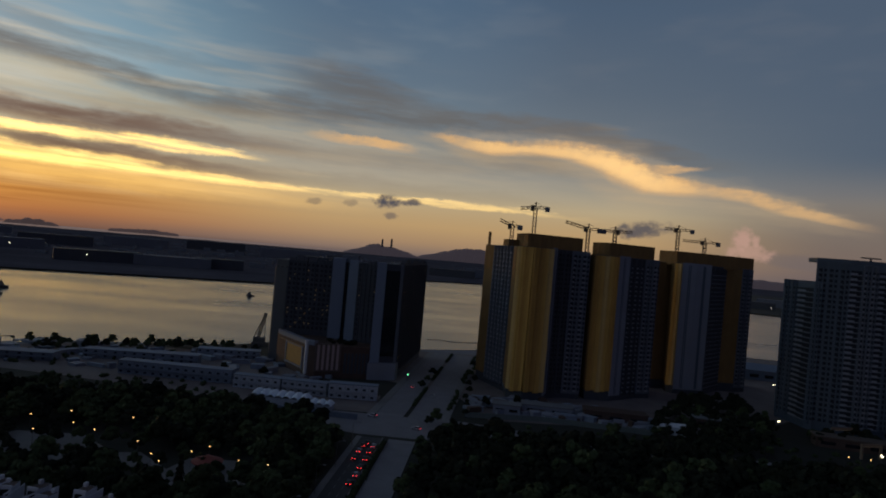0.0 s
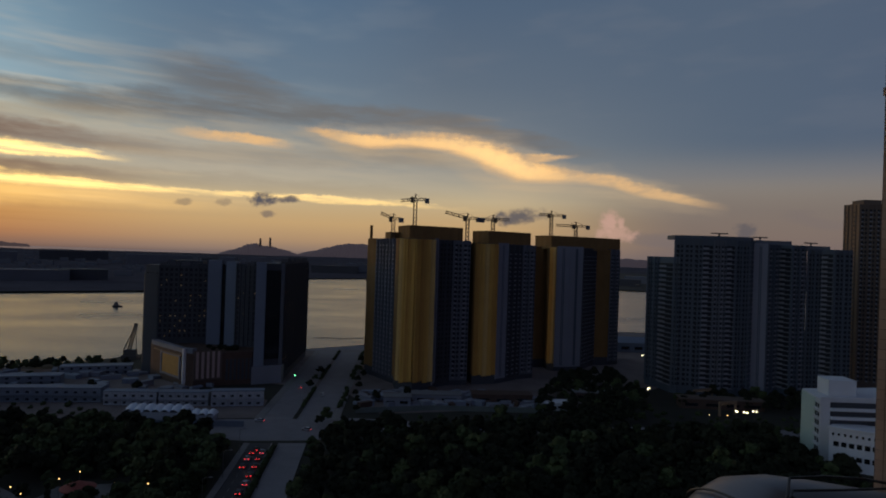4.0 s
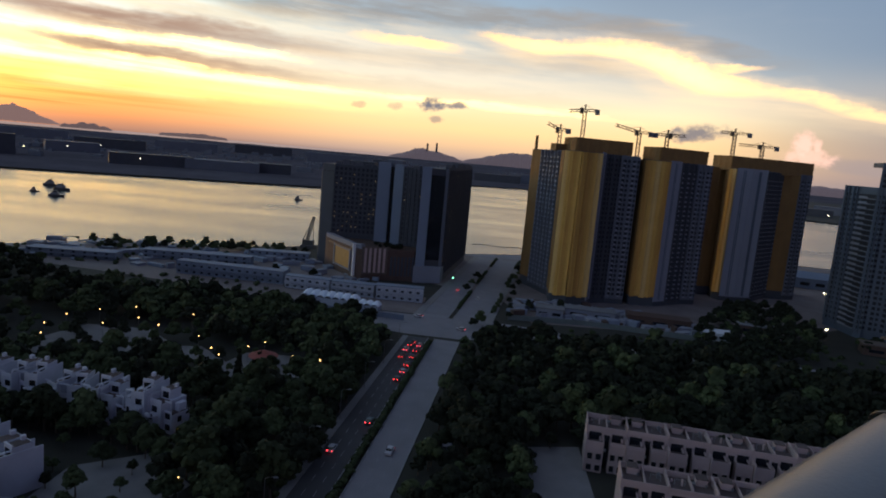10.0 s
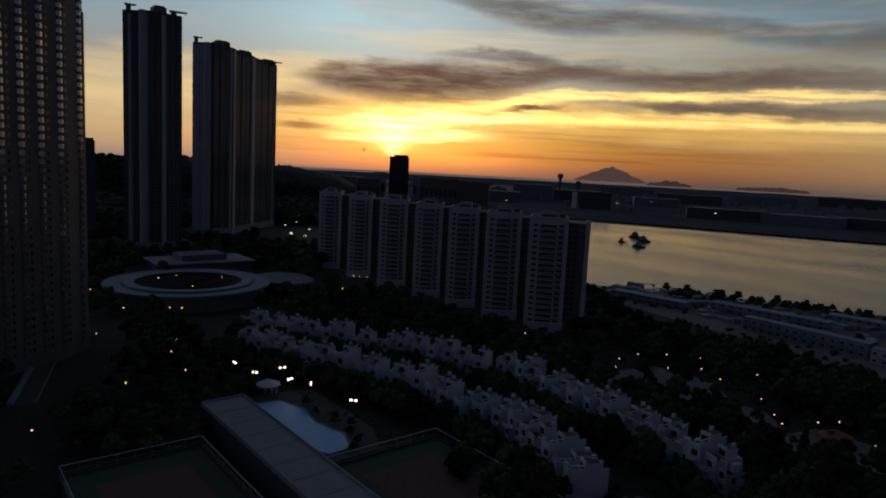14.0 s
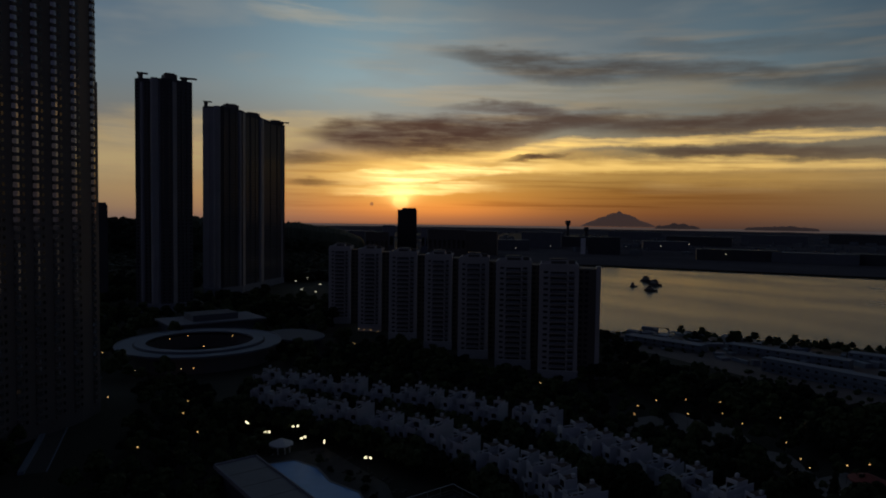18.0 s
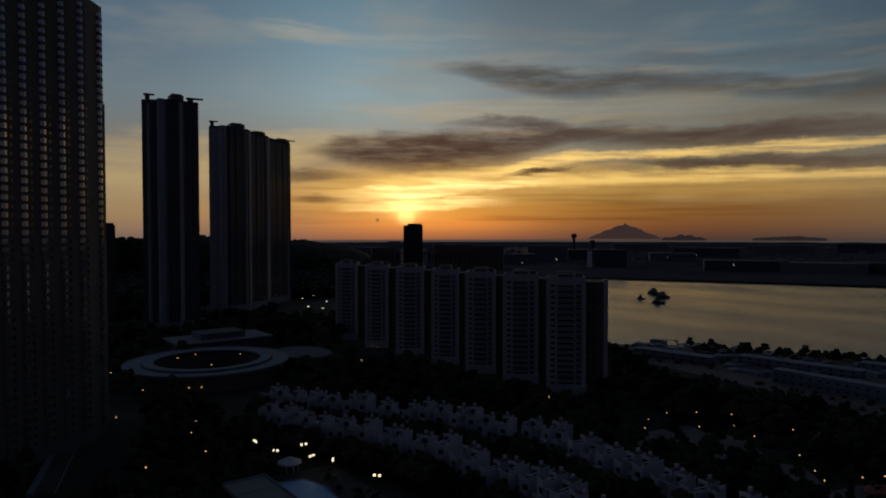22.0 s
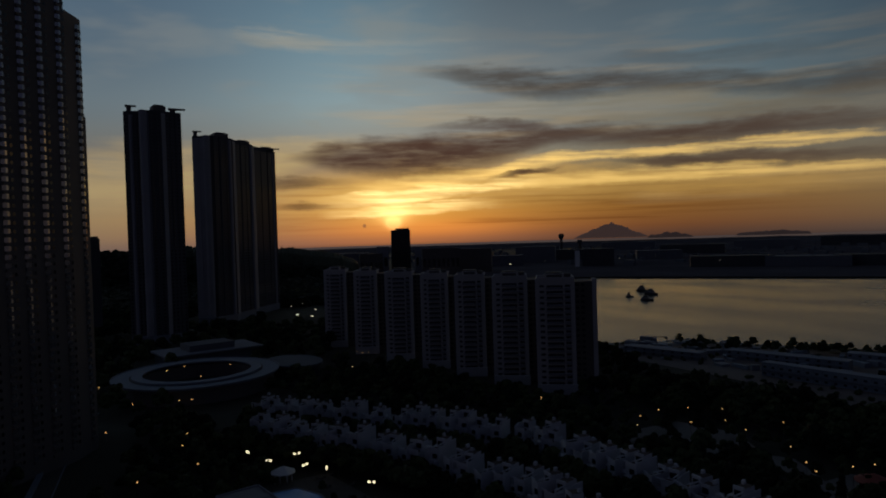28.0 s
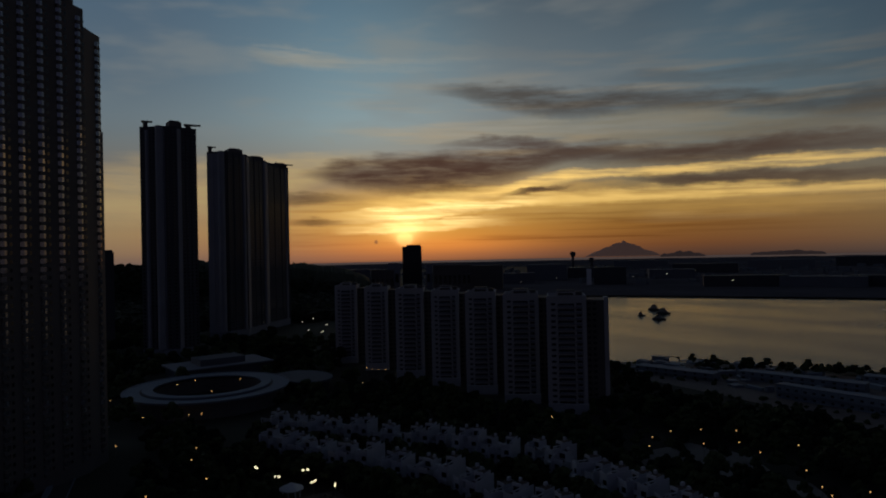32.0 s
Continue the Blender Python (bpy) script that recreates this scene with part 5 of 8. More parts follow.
for k, (az, wd) in enumerate(((41.7, 18), (45.6, 17.5), (49.1, 16), (52.2, 15.5), (55.3, 17), (58.2, 15), (60.8, 15))):
    yy = 246 - k * 0.6
    estate_block(-math.tan(radians(az)) * yy, yy, 43 + k * 1.5, wd, "pale apartment block with balconies" + (" at its row's bay end" if k == 0 else ""), k == 0)


# ---- twin glass-fronted towers and the ring ----
def slim_tower(label, front, styles, top, base, depth, strips, rounds=()):
    t = thing("high_rise", label, "tower block", (sum(p[0] for p in front) / len(front), sum(p[1] for p in front) / len(front), 0), "tall twin towers")
    part("body", Geo().prism(close_back(front, depth), 0, top), "tower_face", t)
    part("podium", Geo().prism([tuple((Vector((*p, 0)) - Vector((*p, 0)).normalized() * 4).xy) for p in front] + close_back(front, depth)[-2:], 0, base), "pale_concrete", t, "pale podium")
    glass, slabs = Geo(), Geo()
    for (p, q), s in zip(zip(front, front[1:]), styles):
        n, u, out = edge(p, q)
        if s == "P":
            part("pale_strip", Geo().box((0, 0, base), (n, 0.5, top - 2), wall_frame(p, q)), "tower_fin", t, "pale upright strip")
        else:
            windows_on(glass, None, p, q, base + 1, top - 2, 3.0, 3.0, 1.3, 1.3, 0.2)
            for x in (0.0, n * 0.3, n * 0.62, n - 0.6):
                slabs.box((x, 0, base), (x + 0.5, 0.5, top), wall_frame(p, q))
    part("glazing", glass, "window_glass", t, "dark panes", kind="stuff")
    part("ledge_work", slabs, "tower_face", t, kind="stuff")
    for az, d, r, drop in rounds:
        x, y = polar(az, d)
        part("rounded_bay", Geo().tube([(x, y, base), (x, y, top - drop)], r, 14), "tower_fin", t, "rounded pale bay strip", smooth=False)
    for (x, y, w, h, over) in strips:
        if over:
            # a slim stair head that carries a flat plate
            part("roof_house", Geo().box((x - w * 0.6, y - w * 0.6, top), (x + w * 0.6, y + w * 0.6, top + h - 1.0)), "tower_dark", t)
            away = Vector((x, y, 0)).normalized()
            side = Vector((away.y, -away.x, 0)) * (1 if over > 0 else -1)
            c = Vector((x, y, 0))
            a, b, f = c - side * (w * 1.1), c + side * (w + abs(over)), away * w
            part("roof_wing", Geo().prism([tuple(v.xy) for v in ((a - f, b - f * 0.5, b + f * 0.5, a + f) if over > 0 else (b - f * 0.5, a - f, a + f, b + f * 0.5))], top + h - 1.0, top + h), "tower_dark", t, "flat overhanging roof wing")
        else:
            part("roof_house", Geo().box((x - w, y - w, top), (x + w, y + w, top + h - 1.2)), "tower_dark", t)
            part("roof_cap", Geo().box((x - w * 0.75, y - w * 0.75, top + h - 1.2), (x + w * 0.75, y + w * 0.75, top + h)), "tower_dark", t)
    return t


V = [polar(77.0, 590), polar(75.5, 583), polar(75.2, 580), polar(74.3, 580), polar(74.0, 583), polar(72.8, 588)]
slim_tower("very tall dark apartment tower with a winged roof", V, ["D", "P", "D", "P", "D"], 190, 7, 26, [(*polar(74.5, 598), 5.0, 7.5, 0), (*polar(76.6, 598), 2.6, 6.5, 3.0), (*polar(73.4, 594), 3.0, 4.5, 7.0)],
           [(76.5, 588, 1.6, 3), (75.6, 582, 3.2, 0), (73.3, 588, 1.8, 4)])
Wt = [polar(72.0, 700), polar(71.0, 694), polar(70.4, 694), polar(68.9, 712), polar(68.7, 722), polar(67.4, 752), polar(67.2, 764), polar(65.5, 812)]
slim_tower("very tall dark apartment tower of three joined slabs", Wt, ["P", "D", "D", "P", "D", "P", "D"], 188.5, 7, 34, [(*polar(69.9, 716), 7.0, 6.0, 0), (*polar(71.75, 708), 2.4, 6.5, 3.4), (*polar(68.2, 752), 7.0, 4.0, 0), (*polar(66.3, 800), 7.0, 3.6, 0), (*polar(65.7, 806), 2.6, 3.0, 6.0)],
           [(71.5, 698, 1.8, 3), (70.9, 694, 3.4, 0), (69.15, 709, 2.2, 2), (67.5, 750, 2.2, 2), (65.75, 806, 1.8, 3)])


def build_ring():
    cx, cy = -371, 119
    t = thing("ring_building", "low white ring-shaped clubhouse round a planted court", "clubhouse", (cx, cy, 0))
    n = 48

    def ring(name, r0, r1, z0, z1, mat, label=""):
        g = Geo()
        for k in range(n):
            a, b = 2 * math.pi * k / n, 2 * math.pi * (k + 1) / n
            p = [(cx + r * math.cos(w), cy + r * math.sin(w)) for r, w in ((r0, a), (r1, a), (r1, b), (r0, b))]
            g.face(*[(x, y, z1) for x, y in p])
            g.face((*p[1], z0), (*p[2], z0), (*p[2], z1), (*p[1], z1))
            g.face((*p[3], z0), (*p[0], z0), (*p[0], z1), (*p[3], z1))
            g.face(*[(x, y, z0) for x, y in reversed(p)])
        return part(name, g, mat, t, label)
    ring("wall", 31, 41, 0, 7.6, "tower_dark")
    ring("roof", 33, 44, 8.2, 8.9, "pale_blue_wall", "broad pale roof ring")
    ring("inner_roof", 28.5, 34, 9.2, 9.9, "pale_blue_wall", "raised inner roof ring")
    ring("roof_groove", 33.2, 35.0, 7.6, 9.2, "dark_wall")
    ring("rim", 43.6, 44.2, 8.9, 9.3, "pale_concrete", "pale outer rim")
    g = Geo()
    g.prism([(cx + 20 * math.cos(w), cy + 58 + 14 * math.sin(w)) for w in [2 * math.pi * k / 20 for k in range(20)]], 0, 6)
    t2 = thing("side_pavilion", "small rounded pavilion with a pale roof rim", "pavilion", (cx, cy + 58, 0))
    part("body", g, "dark_wall", t2)
    part("roof", Geo().prism([(cx + 22 * math.cos(w), cy + 58 + 16 * math.sin(w)) for w in [2 * math.pi * k / 24 for k in range(24)]], 6, 7.2), "grey_concrete", t2)
    t3 = thing("entrance_hall", "low stepped hall behind the ring", "hall", (-440, 150, 0))
    part("body", Geo().box((-462, 120, 0), (-430, 180, 9)), "grey_concrete", t3)
    part("roof", Geo().box((-464, 118, 9), (-428, 182, 10)), "pale_concrete", t3)
    part("upper_floor", Geo().box((-456, 135, 10), (-436, 165, 14)), "grey_concrete", t3)


build_ring()


# ---- dark tower close by with stacked bay windows ----
def build_near_tower():
    front = [polar(97, 232), polar(91, 246), polar(85.5, 264), polar(82.0, 277.5), polar(80.85, 283.8), polar(79.75, 295)]
    t = thing("high_rise", "dark apartment tower with stacked bay windows that glint", "tower block", (front[3][0], front[3][1], 0))

    def back(p, k):
        return tuple((Vector((*p, 0)) * k).xy)
    part("body", Geo().prism(close_back(front[:4], 30), 0, 192), "tower_dark", t)
    part("middle_body", Geo().prism([front[3], front[4], back(front[4], 1.1), back(front[3], 1.1)], 0, 176.6), "tower_dark", t)
    part("end_body", Geo().prism([front[4], front[5], back(front[5], 1.07), back(front[4], 1.1)], 0, 170), "tower_dark", t)
    part("end_bay", Geo().prism([polar(79.9, 293), polar(79.62, 296), polar(79.62, 304), polar(79.9, 304)], 0, 132), "tower_dark", t)
    part("roof_edge", Geo().box((0.2, -1.0, 176.6), (3.6, 0.15, 178.2), wall_frame(front[3], front[4])), "tower_dark", t)
    sills, glass, panes = Geo(), Geo(), Geo()
    walls = list(zip(front, front[1:]))
    for k in range(11):
        az = 79.98 + 1.235 * k
        ray = Vector((*polar(az, 1), 0))
        for p, q in walls:
            n, u, out = edge(p, q)
            a = Vector((*p, 0))
            den = ray.x * u.y - ray.y * u.x
            c = (a.y * ray.x - a.x * ray.y) / -den if abs(den) > 1e-6 else -1
            if not 0 <= c <= n:
                continue
            m = wall_frame(p, q)
            top = 167 if k == 0 else 174 if k == 1 else 190
            z = 6.0
            while z < top:
                for s in (-1, 1):
                    glass.face(m @ Vector((c + s * 1.4, 0, z)), m @ Vector((c + s * 0.35, 0.74, z)), m @ Vector((c + s * 0.35, 0.74, z + 1.75)), m @ Vector((c + s * 1.4, 0, z + 1.75)))
                glass.face(m @ Vector((c - 0.35, 0.74, z)), m @ Vector((c + 0.35, 0.74, z)), m @ Vector((c + 0.35, 0.74, z + 1.75)), m @ Vector((c - 0.35, 0.74, z + 1.75)))
                sills.box((c - 1.4, 0, z - 1.2), (c + 1.4, 0.8, z), m)
                if k:
                    panes.box((c + 2.0, 0, z + 0.2), (c + 2.9, 0.05, z + 1.4), m)
                z += 2.95
    part("bay_glazing", glass, "bay_glass", t, "glinting bay window glass", "stuff")
    part("bay_sill", sills, "tower_dark", t, kind="stuff")
    part("glazing", panes, "window_glass", t, kind="stuff")
    s = thing("office_block", "dark block half hidden behind a tower", "building", (*polar(79.2, 640), 0))
    part("body", Geo().prism([polar(80.5, 650), polar(79.0, 640), polar(79.0, 670), polar(80.5, 680)], 0, 88), "dark_wall", s)
    part("roof", Geo().prism([polar(80.4, 655), polar(79.1, 645), polar(79.1, 668), polar(80.4, 676)], 88, 90), "dark_wall", s)


build_near_tower()


# ---- white school-like building at the right ----
def build_white_building():
    t = thing("white_building", "white institutional building with curved balcony bands", "building", (212, 238, 0))
    part("main_body", Geo().prism([(209.7, 254.8), (200.7, 233.6), (240, 226), (250, 255)], 0, 25.5), "white_wall", t)
    part("mint_side", Geo().box((0, 0.02, 0), (edge((209.7, 254.8), (200.7, 233.6))[0] - 6, 0.3, 25), wall_frame((209.7, 254.8), (200.7, 233.6))), "mint_wall", t, "mint green side wall")
    part("stair_tower", Geo().prism([(210, 240), (221, 237.5), (224, 248), (213, 250)], 0, 32), "white_wall", t)
    m = wall_frame((200.7, 233.6), (240, 226))
    for k in range(6):
        part("balcony_band", Geo().box((4, 0.02, 3.6 + k * 3.5), (38, 1.3, 4.8 + k * 3.5), m), "white_wall", t)
        # thin dark sheet on the wall paints the shade inside the gallery
        part("gallery_shade", Geo().box((4, 0.01, 4.8 + k * 3.5), (38, 0.05, 7.0 + k * 3.5), m), "dark_wall", t, "dark sheet for the shade of an open gallery")
        glass = Geo()
    ms = wall_frame((209.7, 254.8), (200.7, 233.6))
    for k in range(6):
        for x in (17.6, 20.2):
            glass.box((x, 0.02, 4 + k * 3.5), (x + 1.7, 0.12, 6 + k * 3.5), ms)
            part("small_balcony", Geo().box((x - 0.2, 0.02, 3.2 + k * 3.5), (x + 2.0, 1.0, 4.1 + k * 3.5), ms), "white_wall", t)
    a, b = (199.3, 227), (216, 210.5)
    part("front_block", Geo().prism([a, b, (228, 222), (209, 236)], 0, 15.8), "white_wall", t, "lower white front block")
    mf = wall_frame(a, b)
    for row, z in enumerate((9.0, 4.0)):
        for k in range(8):
            glass.box((1.6 + k * 2.6, 0.02, z), (3.4 + k * 2.6, 0.12, z + 1.9), mf)
    for k in range(11):
        glass.box((1.0 + k * 2.0, 0.02, 13.2), (1.8 + k * 2.0, 0.1, 14.2), mf)
    part("glazing", glass, "window_glass", t, kind="stuff")
    part("roof_edge", Geo().box((-0.4, -0.3, 15.8), (23.6, 0.4, 16.5), mf), "white_wall", t)
    part("roof_rail", Geo().box((0, 0.0, 25.5), (39, 0.4, 26.6), m), "white_wall", t)


build_white_building()


# ---- terraced houses ----
def place(me_list, parent):
    for name, me, label in me_list:
        ob = new(name, me)
        ob.parent = parent
        if label:
            ob["label"] = label


def make_house(name, label, wall, group, width=9.2, depth=12.0, h=10.6, seed=1):
    """A terraced house: front at y = 0 looking to -y, two lower front wings with walled terraces and a walled roof terrace."""
    rnd = random.Random(seed)
    t = thing(name, label, "house", (0, 0, 0), group)
    w = width / 2
    set_back = 3.4
    part("wall", Geo().box((-w + 0.1, set_back, 0), (w - 0.1, depth, h)), wall, t)
    # dark sheet on the back wall paints in the shade between the wings
    part("entry_recess", Geo().box((-0.6, set_back - 0.05, 0.2), (0.9, set_back, h - 1.2)), "window_glass", t, "dark glass sheet as the shade between the wings")
    for x0, x1, y0 in ((-w + 0.15, -0.6, 0.0), (0.9, w - 0.15, 0.7)):
        z = h - 2.9
        wing = part("wing", Geo().box((x0, y0, 0), (x1, set_back, z)), wall, t)
        part("terrace_floor", Geo().box((x0 + 0.2, y0 + 0.2, z), (x1 - 0.2, set_back, z + 0.06)), "villa_roof", wing, "brown tiled terrace")
        part("terrace_parapet", Geo().box((x0, y0, z), (x1, y0 + 0.2, z + 0.95)).box((x0, y0 + 0.2, z), (x0 + 0.2, set_back, z + 1.1)).box((x1 - 0.2, y0 + 0.2, z), (x1, set_back, z + 1.1)), wall, wing)
        part("terrace_door", Geo().box((x0 + 0.6, set_back - 0.06, z + 0.1), (x1 - 0.7, set_back, z + 2.2)), "window_glass", wing, "dark glazed terrace door")
        part("terrace_screen", Geo().box((x1 - 1.2, y0 + 0.4, z + 1.0), (x1 - 0.9, set_back, z + 1.3)), wall, wing)
        n = (x1 - x0) / 2
        for k in range(2):
            for zz in (0.8, 3.9):
                pane = part("window", Geo().box((x0 + n * k + 0.45, y0 - 0.06, zz), (x0 + n * (k + 1) - 0.45, y0, zz + 1.75)), "window_glass", t)
                part("sill", Geo().box((x0 + n * k + 0.3, y0 - 0.2, zz - 0.14), (x0 + n * (k + 1) - 0.3, y0, zz - 0.01)), wall, pane)
                part("lintel", Geo().box((x0 + n * k + 0.35, y0 - 0.3, zz + 1.76), (x0 + n * (k + 1) - 0.35, y0, zz + 1.95)), wall, pane)
    part("roof_terrace", Geo().box((-w + 0.35, set_back + 0.25, h), (w - 0.35, depth - 0.25, h + 0.1)), "villa_roof", t, "brown tiled roof terrace")
    for nm, lo, hi in (("front_parapet", (-w + 0.1, set_back, h), (w - 0.1, set_back + 0.22, h + 0.9)), ("back_parapet", (-w + 0.1, depth - 0.25, h), (w - 0.1, depth, h + 1.4)),
                       ("party_wall", (-w - 0.1, -0.2, 0), (-w + 0.14, set_back, h - 1.2)), ("party_wall", (-w - 0.1, set_back, 0), (-w + 0.2, depth + 0.2, h + 1.5)), ("terrace_divider", (-0.12, set_back + 0.2, h), (0.1, depth - 0.3, h + 1.15))):
        part(nm, Geo().box(lo, hi), wall, t)
    side = rnd.choice((-1, 1))
    part("stair_head", Geo().box((side * 2.5 - 1.2, depth - 3.2, h + 0.1), (side * 2.5 + 1.2, depth - 0.4, h + 1.7)), wall, t)
    part("stair_roof", Geo().box((side * 2.5 - 1.35, depth - 3.3, h + 1.7), (side * 2.5 + 1.35, depth - 0.3, h + 1.85)), "villa_roof", t)
    for k in range(5):
        x, y = rnd.uniform(-w + 0.6, w - 1.4), rnd.uniform(depth * 0.55, depth - 1.2)
        part("roof_clutter", Geo().box((x, y, h + 0.1), (x + rnd.uniform(0.3, 1.1), y + rnd.uniform(0.3, 0.9), h + rnd.uniform(0.6, 1.9))), rnd.choice((wall, "kerb", "frame_metal")), t)
    part("washing_rack", Geo().box((-side * 2.5 - 1.2, depth * 0.6, h + 1.5), (-side * 2.5 + 1.2, depth * 0.6 + 0.08, h + 1.6)).box((-side * 2.5 - 1.2, depth * 0.6, h + 0.1), (-side * 2.5 - 1.1, depth * 0.6 + 0.08, h + 1.5)).box((-side * 2.5 + 1.1, depth * 0.6, h + 0.1), (-side * 2.5 + 1.2, depth * 0.6 + 0.08, h + 1.5)), "kerb", t)
    for z in (1.0, 4.1, 7.2):
        part("rear_window", Geo().box((-w + 1.0, depth, z), (-0.8, depth + 0.06, z + 1.5)), "window_glass", t)
        part("rear_window", Geo().box((0.9, depth, z), (w - 1.1, depth + 0.06, z + 1.5)), "window_glass", t)
    part("air_conditioner", Geo().box((-0.4, set_back - 0.5, 5.2), (0.3, set_back - 0.06, 5.8)), "kerb", t)
    return t


def make_white_house(label, width, depth, h, seed):
    """A white house of stepped cubes: a tall core, a lower wing and a set-back top."""
    r = random.Random(seed)
    t = thing("terraced_house", label, "house", (0, 0, 0), "white terraced houses")
    w = width / 2
    flip = r.choice((-1, 1))

    def put(name, lo, hi, mat="villa_white", label=""):
        x0, x1 = sorted((lo[0] * flip, hi[0] * flip))
        part(name, Geo().box((x0, lo[1], lo[2]), (x1, hi[1], hi[2])), mat, t, label)
    put("core", (-w, 0, 0), (w * 0.25, depth, h))
    put("wing", (w * 0.25, 1.2, 0), (w, depth - 1, h - 2.9))
    put("front_bay", (-w + 0.5, -1.4, 0), (-0.2, 0, h - 3.1))
    put("top_room", (-w + 0.2, depth * 0.4, h), (w * 0.05, depth * 0.85, h + 2.6))
    put("top_roof", (-w + 0.35, depth * 0.43, h + 2.6), (w * 0.0, depth * 0.82, h + 2.7), "villa_roof", "dull flat roof")
    put("top_parapet", (-w + 0.2, depth * 0.4, h + 2.6), (w * 0.05, depth * 0.43, h + 3.1))
    put("roof_vent", (-w * 0.3, depth * 0.7, h + 2.7), (-w * 0.05, depth * 0.8, h + 3.7))
    put("party_wall", (-w - 0.25, -0.6, 0), (-w, depth + 0.4, h + 1.5))
    put("terrace_parapet", (-w, 0, h), (w * 0.25, 0.22, h + 1.0))
    put("terrace_floor", (-w + 0.1, 0.3, h), (w * 0.2, depth * 0.38, h + 0.06), "villa_roof")
    put("wing_parapet", (w * 0.25, 1.2, h - 2.9), (w, 1.4, h - 1.9))
    put("wing_terrace", (w * 0.3, 1.5, h - 2.9), (w - 0.1, depth - 1.2, h - 2.84), "villa_roof")
    put("frame_beam", (w * 0.25, 1.2, h + 0.4), (w, 1.5, h + 0.75))
    put("frame_post", (w - 0.3, 1.2, h - 2.0), (w, 1.5, h + 0.4))
    for z in (1.2, 4.3):
        put("window", (-w + 0.9, -1.46, z), (-0.8, -1.4, z + 1.5), "window_glass")
        put("window", (w * 0.35, 1.14, z), (w - 0.4, 1.2, z + 1.6), "window_glass")
    put("window", (-w + 0.8, -0.06, h - 2.5), (-0.6, 0.0, h - 0.9), "window_glass")
    put("side_window", (w, depth * 0.4, 3.0), (w + 0.06, depth * 0.55, 4.5), "window_glass")
    put("roof_frame", (-w + 0.1, 0.1, h + 1.9), (-w + 0.4, depth * 0.4, h + 2.2))
    put("frame_leg", (-w + 0.1, 0.1, h + 1.0), (-w + 0.4, 0.4, h + 1.9))
    put("stair_head", (w * 0.4, depth * 0.5, h - 2.9), (w * 0.85, depth * 0.8, h - 0.6))
    put("balcony_parapet", (-w + 0.7, -2.3, h - 3.1), (-0.4, -2.15, h - 2.1))
    put("balcony_floor", (-w + 0.7, -2.3, h - 3.3), (-0.4, -1.4, h - 3.12))
    put("roof_opening", (-w + 0.9, depth * 0.4 - 0.05, h + 0.4), (-0.2, depth * 0.4, h + 2.1), "window_glass", "dark terrace door")
    # flat dark sheet on the rear wall, in place of a shaded hollow
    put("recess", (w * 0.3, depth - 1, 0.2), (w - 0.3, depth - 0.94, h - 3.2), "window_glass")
    return t


def row_points(line, pitch):
    """Evenly spaced points with bearings along a line of points."""
    out, left = [], pitch / 2
    for a, b in zip(line, line[1:]):
        n, u, o = edge(a, b)
        while left <= n:
            p = Vector((*a, 0)) + u * left
            out.append((p.x, p.y, math.degrees(math.atan2(u.y, u.x))))
            left += pitch
        left -= n
    return out


white_kinds = [make_white_house("white stepped terraced house with roof terraces", 6.4, 8.6 + k, 8.4 + 0.8 * (k % 3), k) for k in range(4)]
pink_kinds = [make_house("terraced_house", "pinkish-beige terraced house with walled roof terrace", "villa_pink", "pinkish terraced houses", 10.4, 11.5, 10.8 + 0.2 * k, k + 7) for k in range(2)]
ROWS = [([(-252, 100), (-207, 118), (-166, 130), (-134, 133), (-112, 130), (-93, 121)], 6.9, white_kinds, 0.0),
        ([(-281, 113), (-242, 134), (-205, 154), (-178, 164)], 6.9, white_kinds, 0.0),
        ([(-172, 168), (-148, 169), (-119, 164), (-97, 162.5), (-74, 158)], 6.9, white_kinds, 0.0),
        ([(33.2, 166), (98, 157.5), (142, 151)], 10.5, pink_kinds, 0.0),
        ([(36.4, 136.5), (70.6, 132), (132, 126)], 10.3, pink_kinds, 0.0)]
used = set()
for line, pitch, kinds, turn in ROWS:
    for i, (x, y, a) in enumerate(row_points(line, pitch)):
        k = kinds[(i * 7 + int(x)) % len(kinds)]
        m = pose(x, y, -0.3, 0, 0, a + turn)
        if kinds is white_kinds:
            wob = math.sin(i * 12.9 + x)
            m = m @ pose(0, 1.6 * wob, -0.5 + 0.7 * math.cos(i * 7.3), 0, 0, 12 * math.sin(i * 3.7))
        if k in used:
            copy_thing(k, m)
        else:
            used.add(k)
            k.matrix_basis = m


# ---- site huts, marquees and the far bank ----
def hut_row(label, a, b, h, mat, deep=6.0, bays=6, group="rows of site huts"):
    t = thing("site_hut", label, "site hut", (a[0], a[1], 0), group)
    n, u, out = edge(a, b)
    m = wall_frame(a, b)
    part("body", Geo().box((0, -deep, 0), (n, 0, h), m), mat, t)
    part("roof", Geo().box((-0.3, -deep - 0.3, h), (n + 0.3, 0.3, h + 0.35), m), "pale_blue_wall", t, "pale flat roof")
    part("walkway", Geo().box((0, 0, h / 2 - 0.1), (n, 1.2, h / 2 + 0.1), m).box((0, 1.1, h / 2 + 0.1), (n, 1.2, h / 2 + 1.0), m), mat, t)
    step = n / bays
    glass = Geo()
    for i in range(bays):
        for z in (0.9, h / 2 + 0.9):
            glass.box((i * step + 0.8, 0.0, z), (i * step + 0.8 + min(1.6, step * 0.5), 0.05, z + 1.1), m)
        part("joint", Geo().box((i * step - 0.06, 0.0, 0), (i * step + 0.06, 0.08, h), m), "grey_concrete", t)
    part("hut_glazing", glass, "dull_glass", t, kind="stuff")


